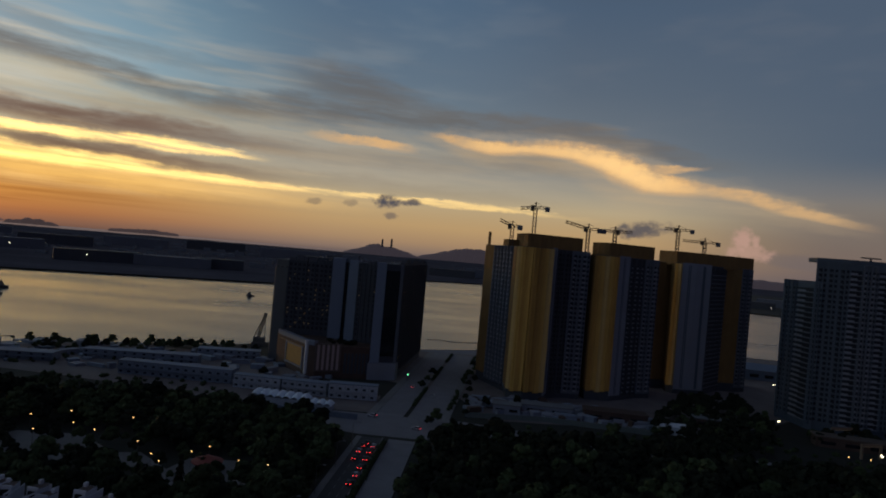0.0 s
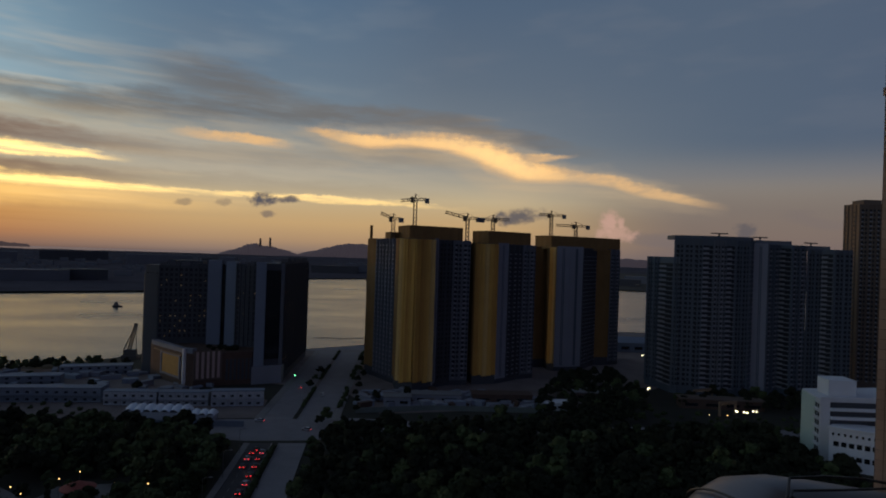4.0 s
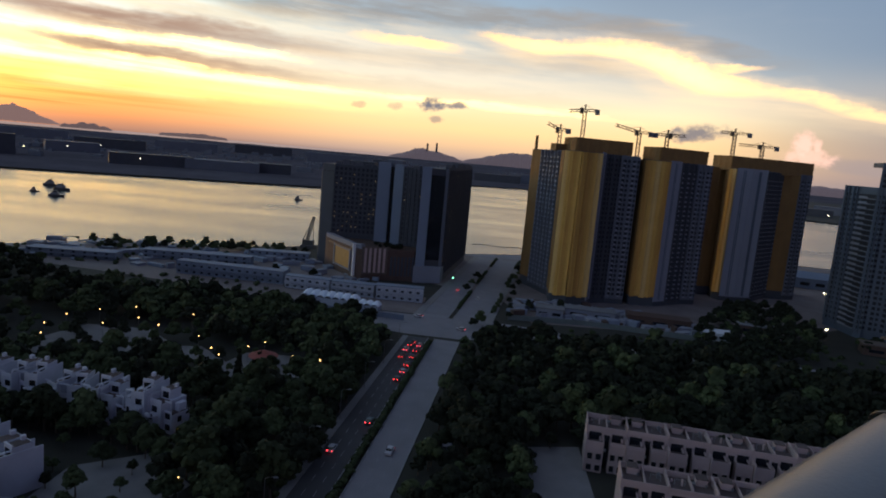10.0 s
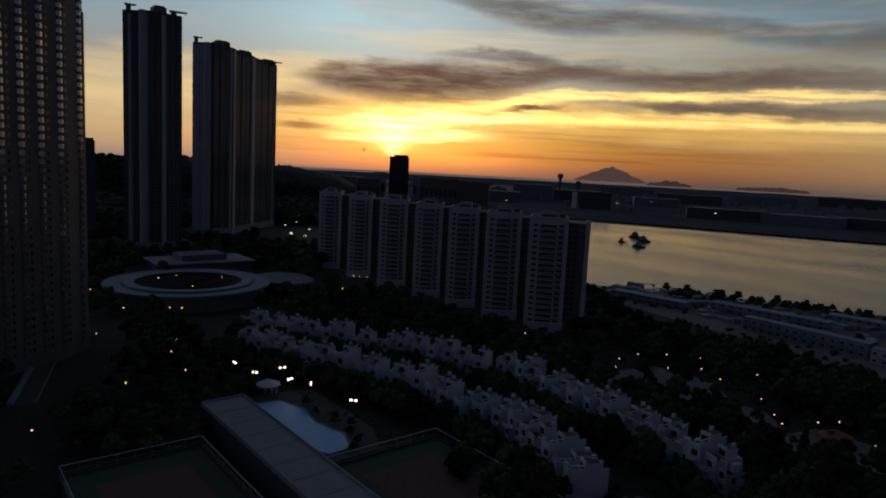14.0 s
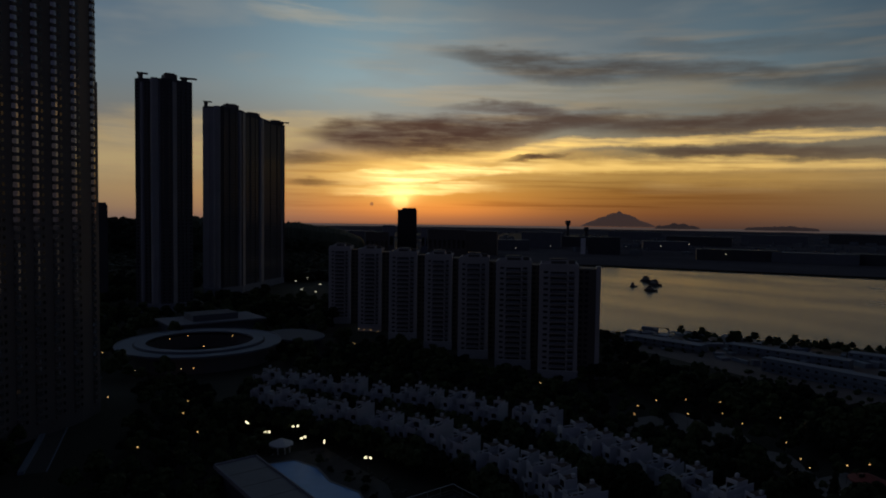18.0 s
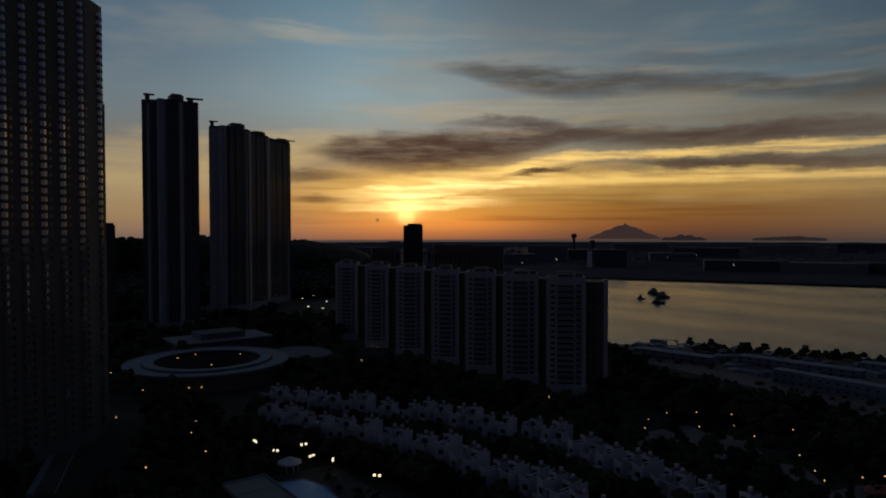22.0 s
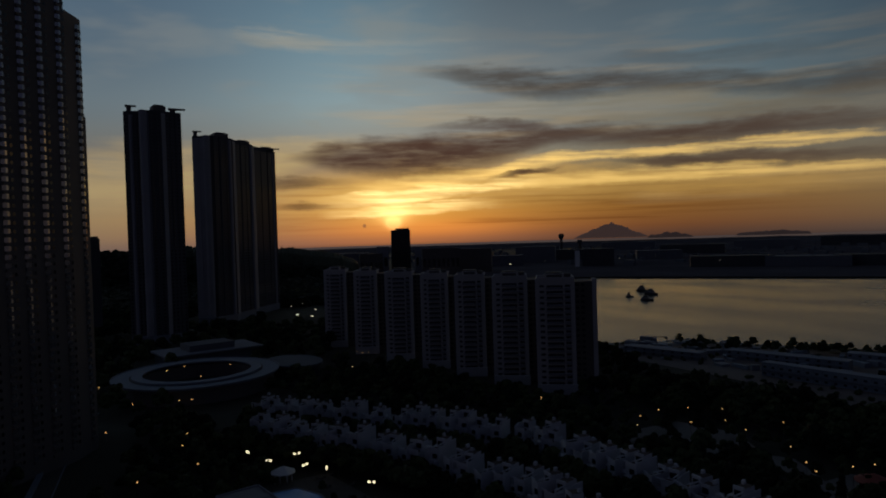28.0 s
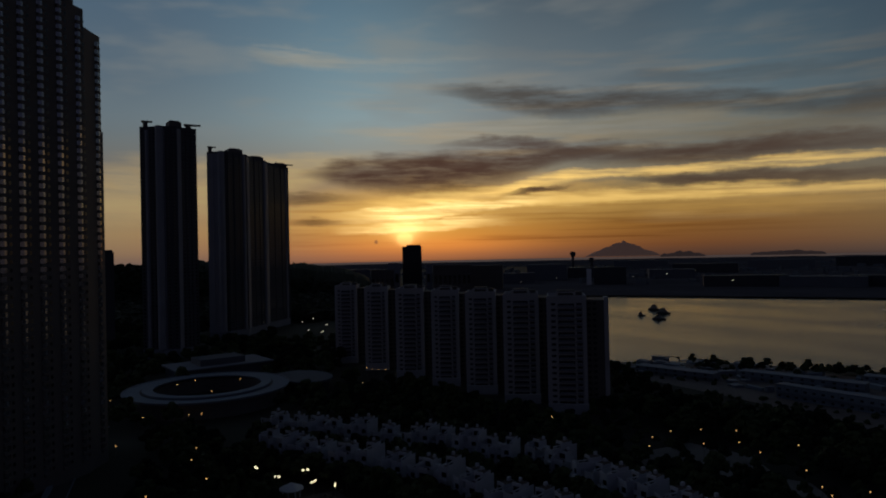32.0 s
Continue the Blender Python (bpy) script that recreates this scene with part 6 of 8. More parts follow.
hut_row("two-storey row of white site huts beside the crossing", (-52, 338), (-27, 339), 7.4, "container_white", bays=6)
hut_row("two-storey row of white site huts", (-103, 343), (-78, 341), 6.6, "container_white", bays=6)
hut_row("two-storey row of white site huts", (-77, 341), (-53.5, 339), 6.6, "container_white", bays=6)
hut_row("long grey-blue row of site huts", (-168, 352), (-106, 349), 7.0, "container_blue", 7, 14)
hut_row("long low blue site shed", (-205, 385), (-140, 392), 5.0, "container_blue", 9, 12)
hut_row("low blue site shed near the shore", (-150, 418), (-112, 424), 5.0, "container_blue", 9, 8)
hut_row("low pale site shed", (-262, 360), (-212, 366), 4.5, "container_blue", 10, 8)


def marquee(a, b, h, deep, humps):
    t = thing("marquee", "row of white domed marquee roofs", "marquee", (a[0], a[1], 0), "white marquees")
    m = wall_frame(a, b)
    n = edge(a, b)[0]
    part("side_wall", Geo().box((0.3, -deep + 0.3, 0), (n - 0.3, -0.3, h * 0.55), m), "container_white", t)
    w = n / humps
    for k in range(humps):
        g = Geo()
        pts = []
        for i in range(7):
            row = []
            for j in range(7):
                u, v = i / 6, j / 6
                z = h * 0.55 + h * 0.45 * math.sin(math.pi * u) ** 0.6 * (0.45 + 0.55 * math.sin(math.pi * v) ** 0.6) * (0.02 if i in (0, 6) else 1)
                row.append(m @ Vector((k * w + u * w, -deep * v, z)))
            pts.append(row)
        for i in range(6):
            for j in range(6):
                g.face(pts[i][j + 1], pts[i + 1][j + 1], pts[i + 1][j], pts[i][j])
        part("roof_dome", g, "tent_white", t, "white fabric roof", smooth=True)


marquee((-86, 315), (-58, 311), 6.4, 9.5, 7)
marquee((-57, 310.6), (-46, 309), 5.0, 7.0, 3)


def shed(name, label, x, y, w, d, h, mat, turn=0.0, roof="flat_roof", group="", pitch=0.0):
    t = thing(name, label, "building", (x, y, 0), group)
    m = Matrix.Translation((x, y, 0)) @ Matrix.Rotation(radians(turn), 4, "Z")
    part("wall", Geo().box((-w / 2, 0, 0), (w / 2, d, h), m), mat, t)
    if pitch:
        g = Geo()
        a, b, c = (-w / 2 - 0.4, -0.4, h), (w / 2 + 0.4, -0.4, h), (w / 2 + 0.4, d + 0.4, h)
        dd = (-w / 2 - 0.4, d + 0.4, h)
        r0, r1 = (-w / 2 - 0.4, d / 2, h + pitch), (w / 2 + 0.4, d / 2, h + pitch)
        for f in ((a, b, r1, r0), (c, dd, r0, r1), (b, c, r1), (dd, a, r0), (dd, c, b, a)):
            g.face(*[m @ Vector(p) for p in f])
        part("roof", g, roof, t)
    else:
        part("roof", Geo().box((-w / 2 - 0.5, -0.5, h), (w / 2 + 0.5, d + 0.5, h + 0.6), m), roof, t)
    n = max(2, int(w / 9))
    for k in range(min(n, 8) if y < 900 else 0):
        c = -w / 2 + (k + 0.5) * w / min(n, 8)
        part("window", Geo().box((c - w / min(n, 8) * 0.3, -0.1, h * 0.3), (c + w / min(n, 8) * 0.3, 0.0, h * 0.62), m), "window_glass", t)
    return t


# the dusty ground at the foot of the towers
shed("site_office", "white site office with a pitched roof", 121, 322, 13, 7, 4.0, "white_wall", -8, "white_wall", pitch=1.4)
shed("site_office", "low rust-red site shed", 97, 338, 32, 10, 4.5, "rust_panel", -6, "rust_panel")
shed("site_office", "low grey site shed", 62, 342, 26, 9, 4.0, "pale_concrete", -6)
shed("site_office", "low grey site shed", 40, 335, 14, 8, 4.5, "pale_concrete", -6)
shed("site_office", "low site canteen with a flat roof", 150, 345, 18, 9, 4.0, "rust_panel", -10)
shed("station_hall", "low white hall with a curved roof by the water", 262, 520, 44, 26, 8, "pale_blue_wall", -12, "pale_blue_wall", pitch=4.0)
shed("footbridge_hall", "low covered market front with small lights", 215, 320, 44, 9, 5, "rust_panel", -14, "brown_wall")
shed("gatehouse", "white lit hall below the wooded hill", -786, 414, 34, 12, 7, "white_wall", 62, "white_wall")
shed("bus_shelter", "white bus shelter roof among the trees", -5.5, 165, 6, 2.6, 2.8, "pale_concrete", 10, "white_wall")

def portal(label, a, b, h):
    t = thing("entrance_portal", label, "portal", (a[0], a[1], 0), "entrance portals")
    m = wall_frame(a, b)
    n = edge(a, b)[0]
    part("post", Geo().box((0, -0.5, 0), (0.9, 0.5, h), m), "warm_wall", t)
    part("post", Geo().box((n - 0.9, -0.5, 0), (n, 0.5, h), m), "warm_wall", t)
    part("lintel", Geo().box((0, -0.6, h), (n, 0.6, h + 1.2), m), "warm_wall", t)
    part("light_strip", Geo().box((0.9, -0.1, h - 0.25), (n - 0.9, 0.1, h - 0.02), m), "lit_room", t, "dim warm light strip")


portal("tan entrance portal with a dim warm light strip", (211.0, 341.7), (225.4, 345.8), 5.2)
portal("lower tan entrance portal beside the road", (204.7, 307.8), (216.5, 310.8), 6.0)

# stacked materials, cabins and pipes on the building ground
rnd = random.Random(21)
g, g2, g3 = Geo(), Geo(), Geo()
for _ in range(260):
    x, y = rnd.uniform(22, 125), rnd.uniform(322, 368)
    if y < 330 - (x - 60) * 0.05 or (x > 95 and y > 352) or x > 118:
        continue
    w, d, h = rnd.uniform(0.8, 5), rnd.uniform(0.8, 3), rnd.uniform(0.4, 2.8)
    rnd.choice((g, g, g2, g3)).box((-w, -d, 0), (w, d, h), Matrix.Translation((x, y, 0.05)) @ Matrix.Rotation(rnd.uniform(0, 3.1), 4, "Z"))
for _ in range(120):
    x, y = rnd.uniform(-280, -60), rnd.uniform(352, 432)
    w, d, h = rnd.uniform(0.8, 6), rnd.uniform(0.8, 4), rnd.uniform(0.4, 3.2)
    rnd.choice((g, g2, g2)).box((-w, -d, 0), (w, d, h), Matrix.Translation((x, y, 0.05)) @ Matrix.Rotation(rnd.uniform(0, 3.1), 4, "Z"))
single("site_clutter", g, "pale_concrete", "stacked pale building materials and cabins", "building materials", kind="stuff")
single("site_clutter_blue", g2, "container_blue", "stacked blue-grey building materials", "building materials", kind="stuff")
single("site_clutter_rust", g3, "rust_panel", "stacked rusty steel and formwork", "building materials", kind="stuff")
# hoardings round the site
for a, b in (((18, 322), (58, 326)), ((58, 326), (110, 318)), ((-98, 306), (-32, 300))):
    single("hoarding", Geo().box((0, -0.15, 0), (edge(a, b)[0], 0.15, 2.6), wall_frame(a, b)), "hoarding_green" if a[0] > 0 else "container_blue", "painted site hoarding beside the road", "hoarding", "site hoardings", origin=(0, 0, 0))

# airport side of the bay
FAR = [(38, 1590, 74, 40, 40, "dark_wall", "tall dark hangar with a pale end"), (27.5, 1480, 160, 60, 22, "dark_wall", "long dark hangar by the far shore"), (22.2, 1470, 150, 60, 20, "grey_concrete", "long grey hangar by the far shore"),
       (18.6, 1500, 100, 50, 21, "dark_wall", "dark hangar by the far shore"), (13, 2600, 220, 60, 36, "grey_concrete", "long pale terminal hall"), (8.5, 2500, 120, 50, 30, "dark_wall", "dark hangar across the bay"),
       (-1, 2150, 150, 60, 24, "dark_wall", "dark hangar across the bay"), (-3.4, 2250, 80, 50, 30, "grey_concrete", "grey warehouse across the bay"), (33, 1900, 120, 60, 24, "grey_concrete", "low grey terminal building with flat roof"),
       (43.3, 1850, 110, 60, 44, "grey_concrete", "stepped terminal building with glass roof"), (46.5, 1700, 130, 50, 26, "grey_concrete", "low white-roofed airport terminal hall"), (30.5, 2300, 200, 60, 30, "dark_wall", "dark low terminal wing on the airport"),
       (25, 2700, 220, 60, 32, "grey_concrete", "pale far terminal wing on the airport"), (19, 3000, 240, 60, 36, "dark_wall", "far dark cargo hall on the airport"), (35.5, 2900, 220, 60, 34, "grey_concrete", "far grey cargo hall with flat roof"),
       (48.5, 1450, 70, 30, 52, "estate_shade", "mid-rise brown block behind the estate"), (51.5, 1380, 80, 30, 56, "estate_shade", "mid-rise brown block with rooftop lights"), (57.6, 1420, 50, 24, 48, "estate_shade", "mid-rise block behind the estate"),
       (53.2, 1480, 30, 24, 58, "pale_concrete", "slim pale block behind the estate"), (56.6, 1470, 26, 22, 62, "pale_concrete", "slim pale block behind the estate"), (40.8, 2000, 160, 60, 30, "dark_wall", "dark terminal wing across the bay"),
       (60, 2100, 160, 80, 36, "grey_concrete", "long grey hall at the foot of the hill"), (-25.3, 2000, 140, 60, 18, "dark_wall", "low dark wharf building"), (-27.5, 2200, 120, 60, 22, "grey_concrete", "low grey wharf building")]
for az, d, w, dp, h, mat, label in FAR:
    x, y = polar(az, d)
    shed("far_hall", label, x, y, w, dp, h, mat, az + 6 * math.sin(az), mat, "buildings across the bay")
single("hangar_end", Geo().box((-23, 0, 0), (-12, 1.2, 38), Matrix.Translation((*polar(39.1, 1578), 0)) @ Matrix.Rotation(radians(38), 4, "Z")), "white_wall", "white end panel of a far hangar", "wall panel")
t = thing("office_tower", "dark office block in front of the setting sun", "tower block", (*polar(55, 1500), 0))
part("body", Geo().box((-22, 0, 0), (22, 30, 99), Matrix.Translation((*polar(55, 1500), 0)) @ Matrix.Rotation(radians(55), 4, "Z")), "dark_wall", t)
part("roof_house", Geo().box((-12, 5, 99), (20, 25, 103), Matrix.Translation((*polar(55, 1500), 0)) @ Matrix.Rotation(radians(55), 4, "Z")), "dark_wall", t)
for k in range(26):
    part("window_band", Geo().box((-21, -0.4, 8 + k * 3.5), (21, 0, 9.6 + k * 3.5), Matrix.Translation((*polar(55, 1500), 0)) @ Matrix.Rotation(radians(55), 4, "Z")), "dull_glass", t)
t = thing("control_tower", "slender airport control tower with a wider cab", "control tower", (*polar(41.05, 2200), 0))
x, y = polar(41.05, 2200)
part("shaft", Geo().tube([(x, y, 0), (x, y, 66)], 4.5, 10), "dark_wall", t)
part("cab", Geo().tube([(x, y, 62), (x, y, 68), (x, y, 76), (x, y, 79)], [5, 9, 9, 6], 12), "dark_wall", t)
t = thing("radar_tower", "short airport radar tower", "radar tower", (*polar(39.5, 2150), 0))
x, y = polar(39.5, 2150)
part("shaft", Geo().tube([(x, y, 0), (x, y, 46)], 5, 10), "dark_wall", t)
part("cab", Geo().tube([(x, y, 44), (x, y, 48), (x, y, 58)], [5, 8, 7], 12), "dark_wall", t)
for az in (4.45, 5.25):
    x, y = polar(az, 4560)
    single("chimney", Geo().tube([(x, y, 44), (x, y, 100), (x, y, 140 if az < 5 else 132)], [9, 7, 6], 10), "dark_wall", "tall power-station chimney on the far hill", "chimney", "far chimneys")

# scattered small far blocks and trees on the airport land
rnd = random.Random(12)
g = Geo()
for _ in range(420):
    az, d = rnd.uniform(-5, 60), rnd.uniform(1560, 4200)
    if az < 2 and d < 2050:
        continue
    x, y = polar(az, d)
    w, h = rnd.uniform(6, 40), rnd.uniform(4, 14)
    g.box((x - w / 2, y - 6, 0), (x + w / 2, y + 6, h))
ob = single("far_buildings", g, "grey_concrete", "many small far buildings on the flat airport land", "far buildings", kind="stuff")


# ---- clubhouse roof, courts and pool ----
t = thing("clubhouse", "long flat-roofed clubhouse beside the pool", "building", (-145, 68, 0))
part("wall", Geo().box((-185.5, 63.5, 0), (-95, 75.5, 7.2)), "dark_wall", t)
part("roof", Geo().box((-186, 63, 7.2), (-94, 76, 8.0)), "slab_roof", t, "pale grey flat roof")
for k in range(9):
    part("roof_seam", Geo().box((-176 + k * 9.5, 63.2, 8.0), (-175.7 + k * 9.5, 75.8, 8.06)), "flat_roof", t)
g = Geo()
g.box((-186, 63, 8.0), (-94, 63.4, 8.5)).box((-186, 75.6, 8.0), (-94, 76, 8.5)).box((-186, 63, 8.0), (-185.6, 76, 8.5))
part("roof_edge", g, "pale_concrete", t)


def court(x0, x1, y0, y1, z, label, mat):
    t = thing("sports_court", label, "sports court", (x0, y0, 0), "roof courts")
    part("deck", Geo().box((x0, y0, 0), (x1, y1, z)), "dark_wall", t)
    part("surface", Geo().box((x0 + 1, y0 + 1, z), (x1 - 1, y1 - 1, z + 0.05)), "court_green", t)
    part("play_area", Geo().box((x0 + 8, y0 + 6, z + 0.05), (x1 - 8, y1 - 6, z + 0.09)), mat, t)
    for a, b in (((x0, y0), (x1, y0)), ((x1, y0), (x1, y1)), ((x1, y1), (x0, y1)), ((x0, y1), (x0, y0))):
        n = edge(a, b)[0]
        m = wall_frame(a, b)
        part("top_rail", Geo().box((0, -0.06, z + 3.0), (n, 0.06, z + 3.12), m), "white_wall", t, "pale fence top rail")
        part("mid_rail", Geo().box((0, -0.05, z + 1.4), (n, 0.05, z + 1.5), m), "frame_metal", t)
        part("parapet", Geo().box((0, -0.15, z), (n, 0.15, z + 0.7), m), "dark_wall", t)
        cnt = int(n / 4)
        for k in range(cnt + 1):
            part("fence_post", Geo().box((k * n / cnt - 0.05, -0.05, z), (k * n / cnt + 0.05, 0.05, z + 3.0), m), "kerb", t)


court(-138.5, -70, 78, 113.5, 3.0, "fenced rooftop tennis court in dark red and green", "court_red")
court(-167.5, -98, 24, 57, 3.0, "fenced rooftop court in dull green and red", "court_red")
t = thing("swimming_pool", "blue lit swimming pool with a curved edge", "pool", (-174, 88, 0))
pool = [(-196, 82), (-186, 78.5), (-160, 79), (-150, 86), (-151, 93), (-160, 96), (-172, 93), (-184, 95), (-194, 92)]
part("deck", Geo().prism([(-204, 77), (-145, 77), (-146, 100), (-160, 106), (-200, 106)], 0, 0.5), "dark_stone", t, "dark paved pool deck")
part("pool_water", Geo().prism(pool, 0.2, 0.62), "pool_glow", t, "blue pool water with a faint glow")
for k, (a, b) in enumerate(zip(pool, pool[1:] + pool[:1])):
    part("coping", Geo().box((0, -0.1, 0.3), (edge(a, b)[0], 0.6, 0.75), wall_frame(a, b)), "kerb", t)
t = thing("pool_pavilion", "small white octagonal pool pavilion", "pavilion", (-204, 92, 0))
for k in range(8):
    a = math.pi * k / 4
    part("post", Geo().bar((-204 + 3 * math.cos(a), 92 + 3 * math.sin(a), 0), (-204 + 3 * math.cos(a), 92 + 3 * math.sin(a), 3.2), 0.25), "white_wall", t)
part("roof", Geo().tube([(-204, 92, 3.2), (-204, 92, 3.5), (-204, 92, 5.2)], [4.2, 4.2, 0.3], 8), "white_wall", t)
rnd = random.Random(5)
for k in range(16):
    x, y = -198 + rnd.random() * 46, 97 + rnd.random() * 10
    single("sun_lounger", Geo().box((x, y, 0.5), (x + 0.7, y + 1.9, 0.85)).box((x, y + 1.2, 0.85), (x + 0.7, y + 1.9, 1.3)), "dark_stone", "dull lounger on the pool deck", "sun lounger", "pool loungers")

# round pavilion and park paths west of the boulevard
t = thing("park_pavilion", "red-roofed round park pavilion with warm lamps", "pavilion", (-72, 219, 0))
part("body", Geo().tube([(-72, 219, 0), (-72, 219, 3.4)], 3.6, 14), "warm_wall", t)
part("roof", Geo().tube([(-72, 219, 3.4), (-72, 219, 3.7), (-72, 219, 5.6)], [5.2, 5.2, 0.5], 14), "roof_red", t, "red conical roof")
far_flat("park_path", [(-160, 212), (-142, 204), (-120, 218), (-112, 232), (-128, 246), (-152, 244)], "paving", 0.14, "paved playground in the park")
far_flat("park_square", [(-88, 206), (-62, 198), (-55, 214), (-62, 232), (-82, 230)], "paving", 0.14, "pale paved square round the pavilion")
far_flat("park_lane", [(-112, 228), (-104, 222), (-84, 208), (-80, 213), (-100, 232)], "paving", 0.13, "pale curved park path")
far_flat("villa_yard", [(20, 120), (36, 120), (34, 150), (34, 180), (18, 176)], "paving", 0.12, "paved yard beside the pink houses")
far_flat("villa_lane", [(-90, 122), (-66, 118), (-60, 136), (-76, 148), (-90, 138)], "paving", 0.12, "paved turning place beside the white houses")
# curved drive at the foot of the near tower
g = Geo()
drive = [(-232, 24), (-250, 29), (-272, 35), (-300, 43), (-328, 51), (-352, 62)]
for a, b in zip(drive, drive[1:]):
    strip(g, a, b, -2.8, 2.8, 0.12)
single("drive", g, "dark_asphalt", "curved asphalt drive at the foot of a tower", "road", kind="structure")
g = Geo()
for a, b in zip(drive, drive[1:]):
    kerb_strip(g, a, b, -4.6, -2.9, 1.1)
    kerb_strip(g, a, b, 2.9, 3.3, 0.4)
single("drive_wall", g, "pale_blue_wall", "pale low wall along the drive", "wall", kind="structure")


# ---- trees ----
def leaf_cloud(rnd, lobes, clumps, size, flat=0.75):
    """Many small bent leaf sprays over several lobes, with gaps between them."""
    g = Geo()
    for c, r in lobes:
        c = Vector(c)
        for _ in range(clumps):
            d = Vector((rnd.gauss(0, 1), rnd.gauss(0, 1), rnd.gauss(0.25, 1))).normalized()
            p = c + Vector((d.x * r, d.y * r, d.z * r * flat)) * rnd.uniform(0.72, 1.06)
            n = (d + Vector((rnd.uniform(-0.7, 0.7), rnd.uniform(-0.7, 0.7), rnd.uniform(-0.2, 0.8)))).normalized()
            a = n.orthogonal().normalized()
            a = Matrix.Rotation(rnd.uniform(0, 6.28), 3, n) @ a
            b = n.cross(a)
            s = size * rnd.uniform(0.6, 1.25)
            k = n * s * 0.3
            g.face(p - a * s - b * s * 0.7 - k, p + a * s * 0.2 - b * s * 0.8, p + a * s * 0.15 + b * s * 0.75, p - a * s + b * s * 0.6 - k)
            g.face(p + a * s * 0.2 - b * s * 0.8, p + a * s * 1.1 - b * s * 0.4 - k, p + a * s + b * s * 0.6 - k, p + a * s * 0.15 + b * s * 0.75)
        # the shaded inside of the lobe
        q = len(g.v)
        g.ball(c, r * 0.74, 7, 5, flat)
        for i in range(q, len(g.v)):
            v = Vector(g.v[i])
            g.v[i] = tuple(v + (v - c) * 0.28 * noise.noise(v * 0.9))
    return g


def crown_lobes(rnd, radius, height, count):
    lobes = [((0, 0, height), radius * 0.62)]
    for k in range(count):
        a = 2 * math.pi * k / count + rnd.uniform(-0.4, 0.4)
        d = radius * rnd.uniform(0.42, 0.66)
        lobes.append(((d * math.cos(a), d * math.sin(a), height - radius * rnd.uniform(0.05, 0.4)), radius * rnd.uniform(0.36, 0.52)))
    for k in range(3):
        lobes.append(((rnd.uniform(-0.3, 0.3) * radius, rnd.uniform(-0.3, 0.3) * radius, height + radius * rnd.uniform(0.25, 0.5)), radius * rnd.uniform(0.3, 0.42)))
    return lobes


def make_tree(seed, label, radius=4.2, trunk=4.5, mat="leaf", cone=False):
    rnd = random.Random(seed)
    t = thing("tree", label, "tree", (0, 0, 0), "park and street trees")
    g = Geo().tube([(0, 0, -0.3), (0.1, 0, trunk * 0.5), (0.05, 0.1, trunk + radius * 0.4)], [0.32, 0.22, 0.1], 7)
    if not cone:
        for k in range(5):
            a = k * 1.3 + rnd.random()
            g.tube([(0.08, 0.05, trunk * 0.75), (radius * 0.3 * math.cos(a), radius * 0.3 * math.sin(a), trunk + radius * 0.1), (radius * 0.55 * math.cos(a), radius * 0.55 * math.sin(a), trunk + radius * 0.25)], [0.13, 0.09, 0.04], 5)
    part("trunk", g, "bark", t)
    if cone:
        lobes = [((0, 0, 1.5 + k * 1.5), radius * (1 - k / 8.5)) for k in range(8)]
        crown = leaf_cloud(rnd, lobes, 26, 0.5, 1.0)
    else:
        crown = leaf_cloud(rnd, crown_lobes(rnd, radius, trunk + radius * 0.55, 6), 46, radius * 0.14)
    part("crown", crown, mat, t)
    return t


KINDS = [make_tree(1, "broad leafy park tree with a rounded crown", 4.4, 4.2), make_tree(2, "leafy street tree with a loose crown", 3.6, 4.6), make_tree(3, "dark dense broadleaf tree", 4.8, 4.0, "dark_leaf"),
         make_tree(4, "tall broadleaf tree with an uneven crown", 5.2, 5.4), make_tree(5, "small dark broadleaf tree", 3.0, 3.2, "dark_leaf"), make_tree(6, "dark pointed conifer in the park", 2.0, 4.0, "dark_leaf", True)]


def inside(x, y, poly):
    hit = False
    for (ax, ay), (bx, by) in zip(poly, poly[1:] + poly[:1]):
        if (ay > y) != (by > y) and x < (bx - ax) * (y - ay) / (by - ay) + ax:
            hit = not hit
    return hit


